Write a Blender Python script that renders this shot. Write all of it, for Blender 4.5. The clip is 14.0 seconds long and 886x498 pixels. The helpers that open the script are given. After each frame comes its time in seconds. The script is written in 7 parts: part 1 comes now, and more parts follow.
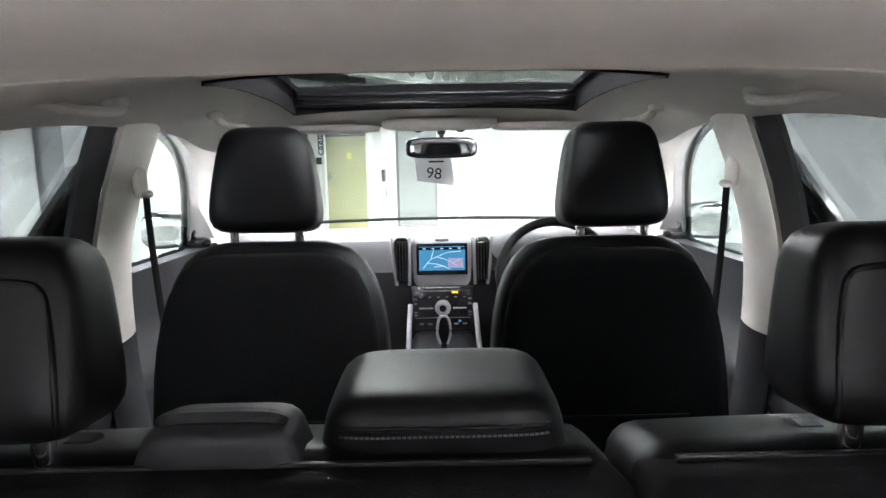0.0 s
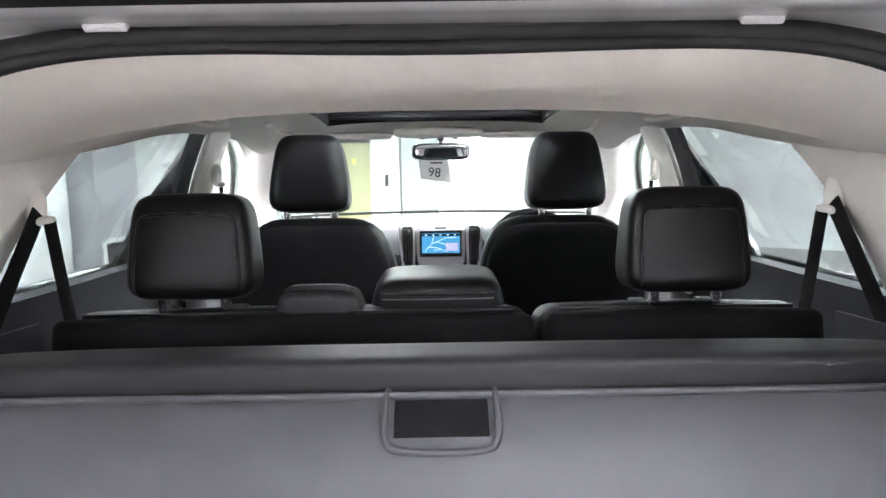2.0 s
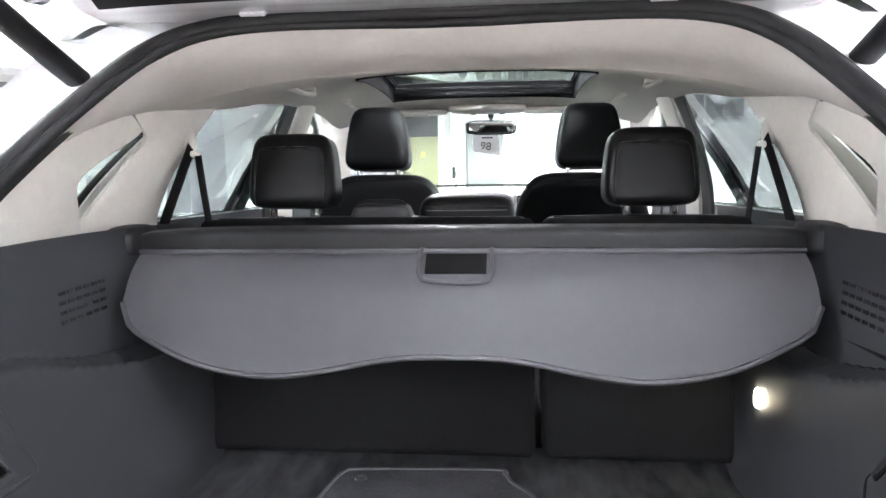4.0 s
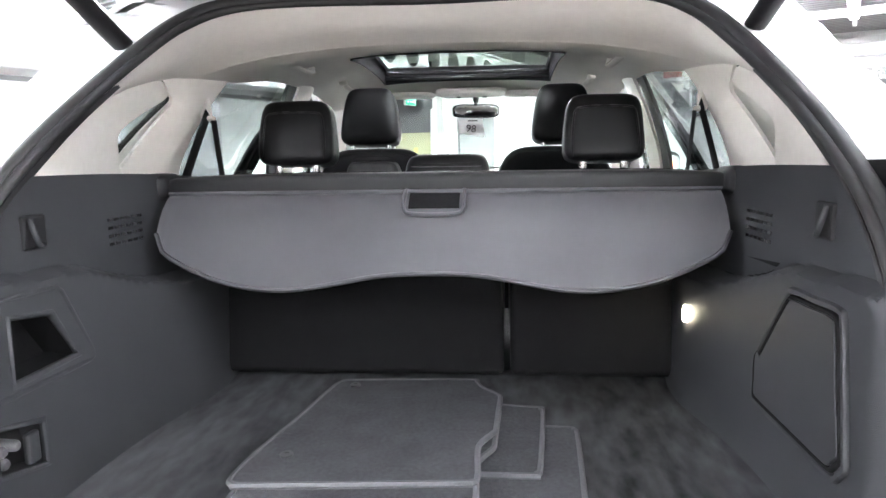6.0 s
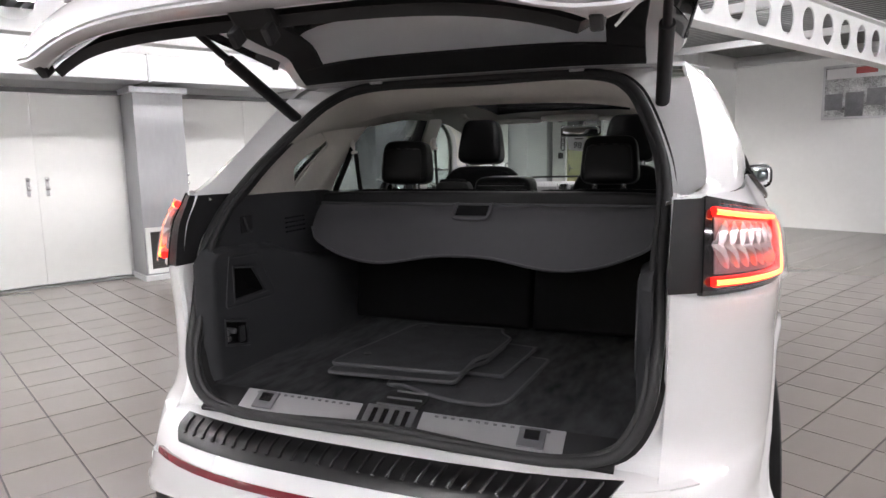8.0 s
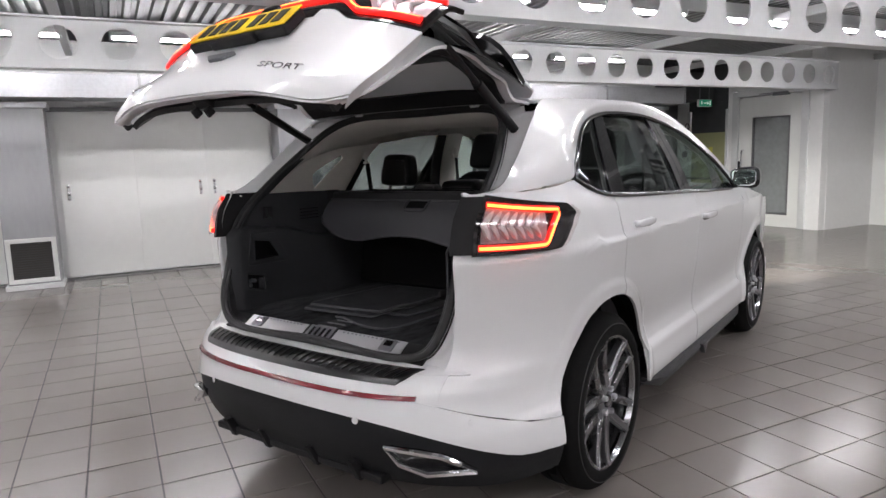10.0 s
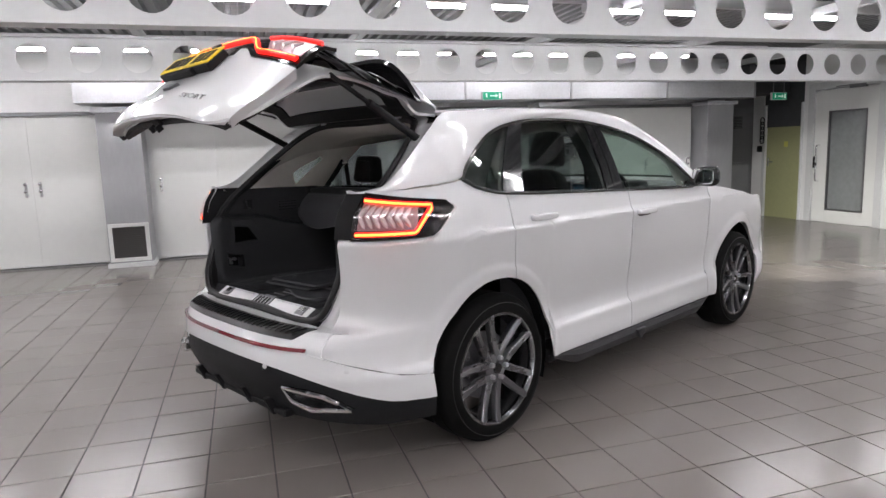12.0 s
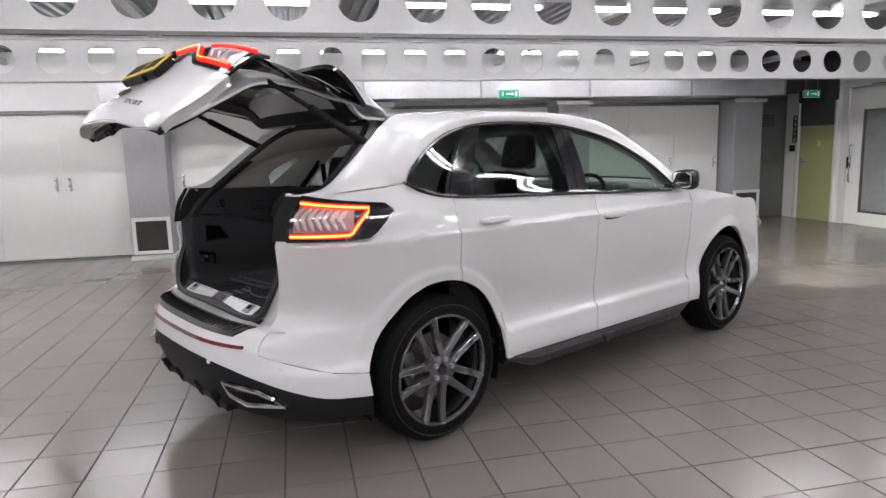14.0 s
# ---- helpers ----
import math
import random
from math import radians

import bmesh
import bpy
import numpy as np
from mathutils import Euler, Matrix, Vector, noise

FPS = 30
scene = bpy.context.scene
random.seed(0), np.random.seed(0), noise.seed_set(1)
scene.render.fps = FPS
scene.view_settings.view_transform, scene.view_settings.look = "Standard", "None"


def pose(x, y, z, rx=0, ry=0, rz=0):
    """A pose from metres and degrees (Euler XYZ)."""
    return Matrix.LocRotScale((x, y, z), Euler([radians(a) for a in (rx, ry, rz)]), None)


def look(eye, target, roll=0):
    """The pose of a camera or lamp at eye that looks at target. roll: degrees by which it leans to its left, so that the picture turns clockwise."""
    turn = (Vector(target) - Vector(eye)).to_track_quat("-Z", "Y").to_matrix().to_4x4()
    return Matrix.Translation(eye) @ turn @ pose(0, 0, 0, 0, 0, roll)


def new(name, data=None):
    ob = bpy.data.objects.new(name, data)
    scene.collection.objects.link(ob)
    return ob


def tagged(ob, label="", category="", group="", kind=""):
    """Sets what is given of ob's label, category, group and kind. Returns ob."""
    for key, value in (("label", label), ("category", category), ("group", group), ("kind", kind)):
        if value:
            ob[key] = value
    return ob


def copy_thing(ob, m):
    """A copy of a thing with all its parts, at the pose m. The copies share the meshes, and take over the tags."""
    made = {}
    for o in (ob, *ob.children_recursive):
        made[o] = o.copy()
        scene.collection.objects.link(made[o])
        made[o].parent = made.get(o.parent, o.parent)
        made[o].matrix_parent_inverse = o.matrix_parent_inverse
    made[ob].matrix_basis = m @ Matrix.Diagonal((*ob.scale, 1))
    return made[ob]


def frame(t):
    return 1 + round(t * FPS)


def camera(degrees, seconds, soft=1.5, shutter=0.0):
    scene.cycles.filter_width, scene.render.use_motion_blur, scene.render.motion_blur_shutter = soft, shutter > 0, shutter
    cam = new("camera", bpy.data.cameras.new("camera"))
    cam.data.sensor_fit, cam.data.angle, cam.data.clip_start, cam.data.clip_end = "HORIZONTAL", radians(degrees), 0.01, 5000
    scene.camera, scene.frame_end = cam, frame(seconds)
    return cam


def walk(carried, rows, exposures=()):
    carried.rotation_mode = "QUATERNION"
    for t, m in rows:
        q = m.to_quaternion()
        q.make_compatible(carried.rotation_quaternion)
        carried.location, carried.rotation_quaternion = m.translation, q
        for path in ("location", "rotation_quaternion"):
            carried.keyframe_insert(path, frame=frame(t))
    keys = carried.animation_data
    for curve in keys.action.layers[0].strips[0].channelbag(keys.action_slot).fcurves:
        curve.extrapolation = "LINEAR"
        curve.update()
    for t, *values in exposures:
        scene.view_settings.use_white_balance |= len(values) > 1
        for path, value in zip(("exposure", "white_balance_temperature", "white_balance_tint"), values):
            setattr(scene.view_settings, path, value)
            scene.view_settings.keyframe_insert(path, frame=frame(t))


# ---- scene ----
cam = camera(68.1, 14.0)
PATH = [
    (0, (-0.006, 0.707, 1.507), (0.015, 2.683, 1.198), -1.0),
    (0.5, (-0.009, 0.658, 1.508), (0.018, 2.635, 1.204), -0.9),
    (1, (-0.016, 0.557, 1.504), (0.016, 2.535, 1.206), -0.9),
    (1.5, (-0.013, 0.395, 1.505), (0.022, 2.373, 1.211), -0.8),
    (2, (-0.002, 0.193, 1.495), (0.016, 2.172, 1.207), -0.8),
    (2.5, (0.018, 0.066, 1.461), (-0.01, 2.045, 1.176), -0.8),
    (3, (0.062, -0.034, 1.434), (-0.119, 1.937, 1.148), -0.7),
    (5.5, (0.108, -0.436, 1.31), (-0.089, 1.533, 1.022), -1.0),
    (6, (0.141, -0.48, 1.291), (-0.035, 1.492, 1.006), -0.9),
    (6.5, (0.218, -0.599, 1.297), (0.054, 1.373, 1.011), -1.0),
    (7, (0.321, -0.802, 1.321), (0.051, 1.158, 1.033), -0.8),
    (7.5, (0.478, -1.017, 1.369), (0.01, 0.906, 1.082), -1.0),
    (8, (0.721, -1.162, 1.385), (-0.014, 0.675, 1.097), -1.1),
    (8.5, (1.019, -1.344, 1.396), (0.165, 0.443, 1.113), -1.3),
    (11, (2.543, -1.543, 1.433), (1.223, -0.068, 1.145), -2.0),
    (11.5, (2.808, -1.48, 1.44), (1.451, -0.039, 1.149), -2.0),
    (12, (3.009, -1.351, 1.446), (1.58, 0.018, 1.153), -1.9),
    (12.5, (3.193, -1.268, 1.444), (1.743, 0.078, 1.151), -1.9),
    (13, (3.304, -1.178, 1.459), (1.789, 0.092, 1.161), -1.8),
    (13.5, (3.342, -1.065, 1.464), (1.821, 0.198, 1.162), -1.7),
    (14, (3.372, -1.011, 1.471), (1.851, 0.252, 1.169), -1.6),
]

walk(cam, [(t, look(e, g, r)) for t, e, g, r in PATH],
     [(0, 2.55, 6350, 8), (0.5, 2.9, 6300, 8), (1.0, 3.1, 6250, 8), (1.5, 3.08, 6250, 8), (2.5, 3.1, 6200, 7), (3.2, 3.1, 6200, 7), (5.3, 3.25, 6250, 6), (6.0, 3.25, 6250, 6), (6.5, 2.75, 6300, 6),
      (7.0, 1.75, 6450, 8), (7.5, 1.15, 6600, 8), (8.0, 0.8, 6600, 9), (8.5, 0.48, 6500, 9), (11, 0.13, 6500, 9.5), (14, 0.1, 6500, 9.5)])

# ---- world and lamps: an indoor hall lit by rows of fluorescent tubes ----
world = bpy.data.worlds.new("world")
scene.world = world
world.use_nodes = True
world.node_tree.nodes["Background"].inputs[0].default_value = (0.8, 0.85, 0.9, 1)
world.node_tree.nodes["Background"].inputs[1].default_value = 0.02
TUBE_GLOW = 55.0        # radiance of the tubes
LAMP_GLOW = 3.2         # red tail lamp light guides

# ---- small tools ----
ROOM = pose(0, 0, 0, 0, 0, 63)      # local x: along the back wall, local y: towards it


def link_mesh(name, bm, mat, smooth=None):
    me = bpy.data.meshes.new(name)
    bm.normal_update()
    bm.to_mesh(me)
    bm.free()
    for m in (mat if isinstance(mat, (list, tuple)) else [mat]):
        me.materials.append(m)
    if smooth is not None:
        me.shade_smooth()
        if smooth < 180:
            me.set_sharp_from_angle(angle=radians(smooth))
    return new(name, me)


def part(name, bm, mat, parent, label="", smooth=None):
    ob = link_mesh(name, bm, mat, smooth)
    ob.parent = parent
    return tagged(ob, label)


def thing(name, label, category, at=None, group="", kind=""):
    ob = new(name)
    ob.empty_display_size = 0.1
    if at is not None:
        ob.matrix_world = at
    return tagged(ob, label, category, group, kind)


def box(bm, c, s, bevel=0.0, seg=2, m=None):
    """A box at centre c with sizes s."""
    r = bmesh.ops.create_cube(bm, size=1.0)
    vs = r["verts"]
    for v in vs:
        v.co = Vector((v.co.x * s[0], v.co.y * s[1], v.co.z * s[2]))
    if bevel > 0:
        es = list({e for v in vs for e in v.link_edges})
        rb = bmesh.ops.bevel(bm, geom=es, offset=bevel, segments=seg, affect="EDGES", profile=0.5)
        vs = list({v for v in rb["verts"]} | {v for v in vs if v.is_valid})
    mm = (m or Matrix()) if m is not None else Matrix()
    for v in vs:
        v.co = Vector(c) + (mm @ v.co)
    return vs


def bx(*boxes):
    bm = bmesh.new()
    for b in boxes:
        box(bm, *b)
    return bm


def grid(fn, nu, nv, bm=None, flip=False):
    """A sheet fn(a, b) with a, b in 0..1."""
    bm = bm or bmesh.new()
    vs = [[bm.verts.new(fn(i / nu, j / nv)) for j in range(nv + 1)] for i in range(nu + 1)]
    for i in range(nu):
        for j in range(nv):
            q = [vs[i][j], vs[i + 1][j], vs[i + 1][j + 1], vs[i][j + 1]]
            if len({v.co.to_tuple(6) for v in q}) < 3:
                continue
            bm.faces.new(q[::-1] if flip else q)
    return bm


def thick(bm, t):
    """Give a sheet thickness t against its normals."""
    bm.normal_update()
    faces = [f for f in bm.faces if f.calc_area() > 1e-10]
    rim = [(e.verts[0], e.verts[1], f) for f in faces for e in f.edges if len(e.link_faces) == 1]
    vs = {v for f in faces for v in f.verts}
    back = {v: bm.verts.new(v.co - v.normal * t) for v in vs}
    loops = [[v for v in f.verts] for f in faces]
    for q in loops:
        bm.faces.new([back[v] for v in reversed(q)])
    for a, b, f in rim:
        q = list(f.verts)
        if q[(q.index(a) + 1) % len(q)] != b:
            a, b = b, a
        bm.faces.new([b, a, back[a], back[b]])
    bm.normal_update()
    return bm


def mirror_x(bm):
    """Add the mirror image in x."""
    geom = bm.verts[:] + bm.edges[:] + bm.faces[:]
    r = bmesh.ops.duplicate(bm, geom=geom)
    vs = [g for g in r["geom"] if isinstance(g, bmesh.types.BMVert)]
    fs = [g for g in r["geom"] if isinstance(g, bmesh.types.BMFace)]
    for v in vs:
        v.co.x = -v.co.x
    bmesh.ops.reverse_faces(bm, faces=fs)
    return bm


def flipped(bm):
    """The mirror image in x alone."""
    for v in bm.verts:
        v.co.x = -v.co.x
    bmesh.ops.reverse_faces(bm, faces=bm.faces[:])
    return bm


def smoothline(pts, n, closed=False):
    """n + 1 points (n if closed) on a smooth curve through pts."""
    P = [Vector(p) for p in pts]
    m = len(P)
    span = m if closed else m - 1
    out = []
    for k in range(n if closed else n + 1):
        f = k / n * span
        i = min(int(f), span - 1)
        t = f - i
        g = (lambda j: P[j % m]) if closed else (lambda j: P[max(0, min(m - 1, j))])
        a, b, c, d = g(i - 1), g(i), g(i + 1), g(i + 2)
        out.append(0.5 * ((2 * b) + (c - a) * t + (2 * a - 5 * b + 4 * c - d) * t * t + (3 * b - a - 3 * c + d) * t ** 3))
    return out


def tube(bm, path, r, seg=8, closed=False, flat=1.0, up=(0, 0, 1)):
    """A tube along a path; r may be a list; flat squeezes it along up."""
    P = [Vector(p) for p in path]
    n = len(P)
    rings = []
    for i, p in enumerate(P):
        a = P[(i - 1) % n] if closed or i > 0 else p
        b = P[(i + 1) % n] if closed or i < n - 1 else p
        d = (b - a).normalized()
        s = d.cross(Vector(up))
        if s.length < 1e-4:
            s = d.cross(Vector((1, 0, 0)))
        s.normalize()
        w = s.cross(d).normalized()
        rr = r[i] if isinstance(r, (list, tuple)) else r
        rings.append([bm.verts.new(p + s * rr * math.cos(2 * math.pi * k / seg) + w * rr * flat * math.sin(2 * math.pi * k / seg)) for k in range(seg)])
    for i in range(n if closed else n - 1):
        A, B = rings[i], rings[(i + 1) % n]
        for k in range(seg):
            bm.faces.new([A[k], A[(k + 1) % seg], B[(k + 1) % seg], B[k]])
    if not closed:
        bm.faces.new(rings[0][::-1])
        bm.faces.new(rings[-1])
    bmesh.ops.recalc_face_normals(bm, faces=bm.faces[:])
    return bm


def lathe(bm, prof, seg, m=None, closed=False):
    """Spin a profile of (radius, x) about the local x axis."""
    m = m or Matrix()
    rings = []
    for k in range(seg):
        a = 2 * math.pi * k / seg
        rings.append([bm.verts.new(m @ Vector((x, r * math.cos(a), r * math.sin(a)))) for r, x in prof])
    n = len(prof)
    for k in range(seg):
        A, B = rings[k], rings[(k + 1) % seg]
        for i in range(n if closed else n - 1):
            j = (i + 1) % n
            bm.faces.new([A[i], A[j], B[j], B[i]])
    bmesh.ops.recalc_face_normals(bm, faces=bm.faces[:])
    return bm


def slab(bm, outline, direction, bevel=0.0):
    """A flat polygon extruded along direction."""
    vs = [bm.verts.new(p) for p in outline]
    top = [bm.verts.new(Vector(p) + Vector(direction)) for p in outline]
    n = len(vs)
    fs = [bm.faces.new(vs), bm.faces.new(top[::-1])] + [bm.faces.new([vs[i], vs[(i + 1) % n], top[(i + 1) % n], top[i]]) for i in range(n)]
    bmesh.ops.recalc_face_normals(bm, faces=fs)
    if bevel > 0:
        es = [e for v in vs + top for e in v.link_edges]
        bmesh.ops.bevel(bm, geom=list(set(es)), offset=bevel, segments=2, affect="EDGES", profile=0.5)
    return bm


def cushion(bm, c, s, p=4.0, n=14, shape=None, m=None):
    """A padded block: a superellipsoid of half sizes s round c; shape may move each unit point."""
    made = []
    for ax in range(3):
        for sg in (-1, 1):
            def at(a, b):
                q = [0, 0, 0]
                q[ax], q[(ax + 1) % 3], q[(ax + 2) % 3] = sg, math.tan((a - 0.5) * math.pi / 2), math.tan((b - 0.5) * math.pi / 2)
                return Vector(q)
            rows = [[bm.verts.new(at(i / n, j / n)) for j in range(n + 1)] for i in range(n + 1)]
            made += [v for r in rows for v in r]
            for i in range(n):
                for j in range(n):
                    q = [rows[i][j], rows[i + 1][j], rows[i + 1][j + 1], rows[i][j + 1]]
                    bm.faces.new(q if sg > 0 else q[::-1])
    seen = set(made)
    old = {v for v in bm.verts if v not in seen}
    bmesh.ops.remove_doubles(bm, verts=made, dist=1e-5)
    vs = [v for v in bm.verts if v not in old]
    for v in vs:
        q = v.co.copy()
        k = (abs(q.x) ** p + abs(q.y) ** p + abs(q.z) ** p) ** (-1 / p) if q.length > 0 else 1
        q = q * k
        if shape:
            q = shape(q)
        q = Vector((q.x * s[0], q.y * s[1], q.z * s[2]))
        v.co = Vector(c) + ((m @ q) if m is not None else q)
    return bm


def lerp(a, b, t):
    return a + (b - a) * t


def table(rows):
    """A smooth curve through (key, value) rows."""
    xs = [r[0] for r in rows]
    ys = [r[1] for r in rows]

    def f(x):
        if x <= xs[0]:
            return ys[0]
        if x >= xs[-1]:
            return ys[-1]
        i = max(k for k in range(len(xs) - 1) if xs[k] <= x)
        h = xs[i + 1] - xs[i]
        t = (x - xs[i]) / h
        sl = lambda k: 0 if k <= 0 or k >= len(xs) - 1 else (ys[k + 1] - ys[k - 1]) / (xs[k + 1] - xs[k - 1])
        return (2 * t ** 3 - 3 * t * t + 1) * ys[i] + (t ** 3 - 2 * t * t + t) * h * sl(i) + (3 * t * t - 2 * t ** 3) * ys[i + 1] + (t ** 3 - t * t) * h * sl(i + 1)
    return f


HEADLAMP = 360.0
# dipped headlamps of the car, lit like its tail lamps
for side in (-0.64, 0.64):
    hl = bpy.data.lights.new("headlamp_beam", "SPOT")
    hl.energy, hl.color, hl.spot_size, hl.spot_blend, hl.shadow_soft_size = HEADLAMP, (1.0, 0.97, 0.9), math.radians(50), 0.9, 0.05
    ob = new("headlamp_beam", hl)
    ob.matrix_world = look((side, 4.86, 0.76), (side * 1.1, 11.2, -0.75))


# ---- materials ----
def material(name, color, rough=0.5, metal=0.0, vary=0.06, scale=8.0, bump=0.0, bscale=200.0, coat=0.0, rvary=0.015, piece=0.0, emit=None, spec=0.5, stretch=None, world=False):
    m = bpy.data.materials.new(name)
    m.use_nodes = True
    nt = m.node_tree
    b = nt.nodes["Principled BSDF"]
    N = lambda k: nt.nodes.new(k)
    L = nt.links.new
    tc = N("ShaderNodeTexCoord")
    co = N("ShaderNodeNewGeometry").outputs["Position"] if world else tc.outputs["Object"]
    if stretch:
        mp = N("ShaderNodeMapping")
        mp.inputs["Scale"].default_value = stretch
        L(co, mp.inputs[0])
        co = mp.outputs[0]
    n1 = N("ShaderNodeTexNoise")
    n1.inputs["Scale"].default_value = scale
    n1.inputs["Detail"].default_value = 6
    L(co, n1.inputs["Vector"])
    n2 = N("ShaderNodeTexNoise")
    n2.inputs["Scale"].default_value = scale * 9
    n2.inputs["Detail"].default_value = 3
    L(co, n2.inputs["Vector"])
    mx = N("ShaderNodeMath")
    mx.operation = "ADD"
    L(n1.outputs[0], mx.inputs[0])
    L(n2.outputs[0], mx.inputs[1])
    src = mx.outputs[0]
    if piece:
        oi = N("ShaderNodeObjectInfo")
        ge = N("ShaderNodeNewGeometry")
        ad = N("ShaderNodeMath")
        ad.operation = "ADD"
        L(oi.outputs["Random"], ad.inputs[0])
        L(ge.outputs["Random Per Island"], ad.inputs[1])
        md = N("ShaderNodeMath")
        md.operation = "FRACT"
        L(ad.outputs[0], md.inputs[0])
        sc = N("ShaderNodeMath")
        sc.operation = "MULTIPLY_ADD"
        sc.inputs[1].default_value = piece
        L(md.outputs[0], sc.inputs[0])
        L(src, sc.inputs[2])
        src = sc.outputs[0]
    mr = N("ShaderNodeMapRange")
    mr.inputs["From Min"].default_value = 0.6
    mr.inputs["From Max"].default_value = 1.4 + piece
    mr.inputs["To Min"].default_value = 1 - vary
    mr.inputs["To Max"].default_value = 1 + vary
    L(src, mr.inputs["Value"])
    vm = N("ShaderNodeVectorMath")
    vm.operation = "SCALE"
    vm.inputs[0].default_value = color[:3]
    L(mr.outputs[0], vm.inputs["Scale"])
    L(vm.outputs[0], b.inputs["Base Color"])
    rr = N("ShaderNodeMapRange")
    rr.inputs["From Min"].default_value = 0.3
    rr.inputs["From Max"].default_value = 0.7
    rr.inputs["To Min"].default_value = max(0.02, rough - rvary)
    rr.inputs["To Max"].default_value = min(1, rough + rvary)
    L(n1.outputs[0], rr.inputs["Value"])
    L(rr.outputs[0], b.inputs["Roughness"])
    b.inputs["Metallic"].default_value = metal
    b.inputs["Coat Weight"].default_value = coat
    b.inputs["Coat Roughness"].default_value = 0.03
    b.inputs["Specular IOR Level"].default_value = spec
    if emit:
        b.inputs["Emission Color"].default_value = (*emit[0], 1)
        b.inputs["Emission Strength"].default_value = emit[1]
    if bump:
        n3 = N("ShaderNodeTexNoise")
        n3.inputs["Scale"].default_value = bscale
        n3.inputs["Detail"].default_value = 2
        L(co, n3.inputs["Vector"])
        bp = N("ShaderNodeBump")
        bp.inputs["Strength"].default_value = bump
        bp.inputs["Distance"].default_value = 0.002
        L(n3.outputs[0], bp.inputs["Height"])
        L(bp.outputs[0], b.inputs["Normal"])
    return m


def glass_material(name, tint, gloss=1.0, edge=0.75):
    """A thin pane: tinted see-through with mirror gloss by the Fresnel law."""
    m = bpy.data.materials.new(name)
    m.use_nodes = True
    nt = m.node_tree
    nt.nodes.remove(nt.nodes["Principled BSDF"])
    out = nt.nodes["Material Output"]
    tr = nt.nodes.new("ShaderNodeBsdfTransparent")
    tr.inputs[0].default_value = (*tint, 1)
    gl = nt.nodes.new("ShaderNodeBsdfGlossy")
    gl.inputs["Roughness"].default_value = 0.01
    gl.inputs[0].default_value = (gloss, gloss, gloss, 1)
    lw = nt.nodes.new("ShaderNodeLayerWeight")
    lw.inputs[0].default_value = 0.5
    pw = nt.nodes.new("ShaderNodeMath")
    pw.operation = "POWER"
    pw.inputs[1].default_value = 5.0
    nt.links.new(lw.outputs["Facing"], pw.inputs[0])
    ma = nt.nodes.new("ShaderNodeMath")
    ma.operation = "MULTIPLY_ADD"
    ma.inputs[1].default_value, ma.inputs[2].default_value = edge, 0.045
    nt.links.new(pw.outputs[0], ma.inputs[0])
    mx = nt.nodes.new("ShaderNodeMixShader")
    nt.links.new(ma.outputs[0], mx.inputs[0])
    nt.links.new(tr.outputs[0], mx.inputs[1])
    nt.links.new(gl.outputs[0], mx.inputs[2])
    nt.links.new(mx.outputs[0], out.inputs[0])
    return m


M_PAINT = material("white_car_paint", (0.80, 0.805, 0.815), 0.30, vary=0.004, scale=3, coat=1.0, rvary=0.01)
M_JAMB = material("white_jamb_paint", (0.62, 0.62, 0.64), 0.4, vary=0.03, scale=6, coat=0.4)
M_BLACKGLOSS = material("black_gloss_plastic", (0.012, 0.012, 0.013), 0.12, vary=0.1, coat=0.5)
M_PLASTIC = material("black_grained_plastic", (0.010, 0.010, 0.011), 0.55, vary=0.12, scale=20, bump=0.25, bscale=900, spec=0.3)
M_CLAD = material("dark_grey_cladding", (0.016, 0.0165, 0.018), 0.55, vary=0.12, scale=12, bump=0.2, bscale=700, spec=0.18)
M_SKIRT = material("grey_skirt_cladding", (0.05, 0.05, 0.053), 0.5, vary=0.12, scale=12, bump=0.2, bscale=700, spec=0.3)
M_RUBBER = material("black_rubber_seal", (0.018, 0.018, 0.019), 0.6, vary=0.15, scale=15, bump=0.1)
M_TYRE = material("tyre_rubber", (0.008, 0.008, 0.008), 0.8, vary=0.2, scale=18, bump=0.3, bscale=300, spec=0.08)
M_RIM = material("dark_polished_alloy", (0.28, 0.28, 0.29), 0.24, metal=0.95, vary=0.06, scale=10)
M_RIMEDGE = material("machined_alloy_edge", (0.40, 0.40, 0.41), 0.2, metal=0.95, vary=0.05, scale=10)
# sidewall ring, a lighter tone than the tyre
M_TYRELINE = material("lighter_tyre_ridge", (0.017, 0.017, 0.017), 0.6, vary=0.2, scale=18)
M_RIMDARK = material("grey_painted_alloy", (0.17, 0.17, 0.178), 0.28, metal=0.8, vary=0.06, scale=10)
M_CHROME = material("chrome", (0.80, 0.80, 0.81), 0.14, metal=1.0, vary=0.02)
M_ALU = material("brushed_aluminium", (0.47, 0.47, 0.485), 0.34, metal=0.7, vary=0.02, scale=12, stretch=(1, 40, 40))
M_STEEL = material("dull_steel", (0.22, 0.22, 0.23), 0.45, metal=0.9, vary=0.15)
M_LEATHER = material("black_leather", (0.0045, 0.0045, 0.005), 0.34, vary=0.1, scale=9, bump=0.15, bscale=1300, spec=0.22)
M_LEATHERGREY = material("dark_grey_leather_panel", (0.022, 0.022, 0.0235), 0.42, vary=0.1, scale=9, bump=0.2, bscale=1300, spec=0.35)
M_STITCH = material("grey_thread", (0.12, 0.12, 0.125), 0.8, vary=0.2)
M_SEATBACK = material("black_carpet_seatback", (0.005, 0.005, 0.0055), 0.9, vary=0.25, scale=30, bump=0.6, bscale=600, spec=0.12)
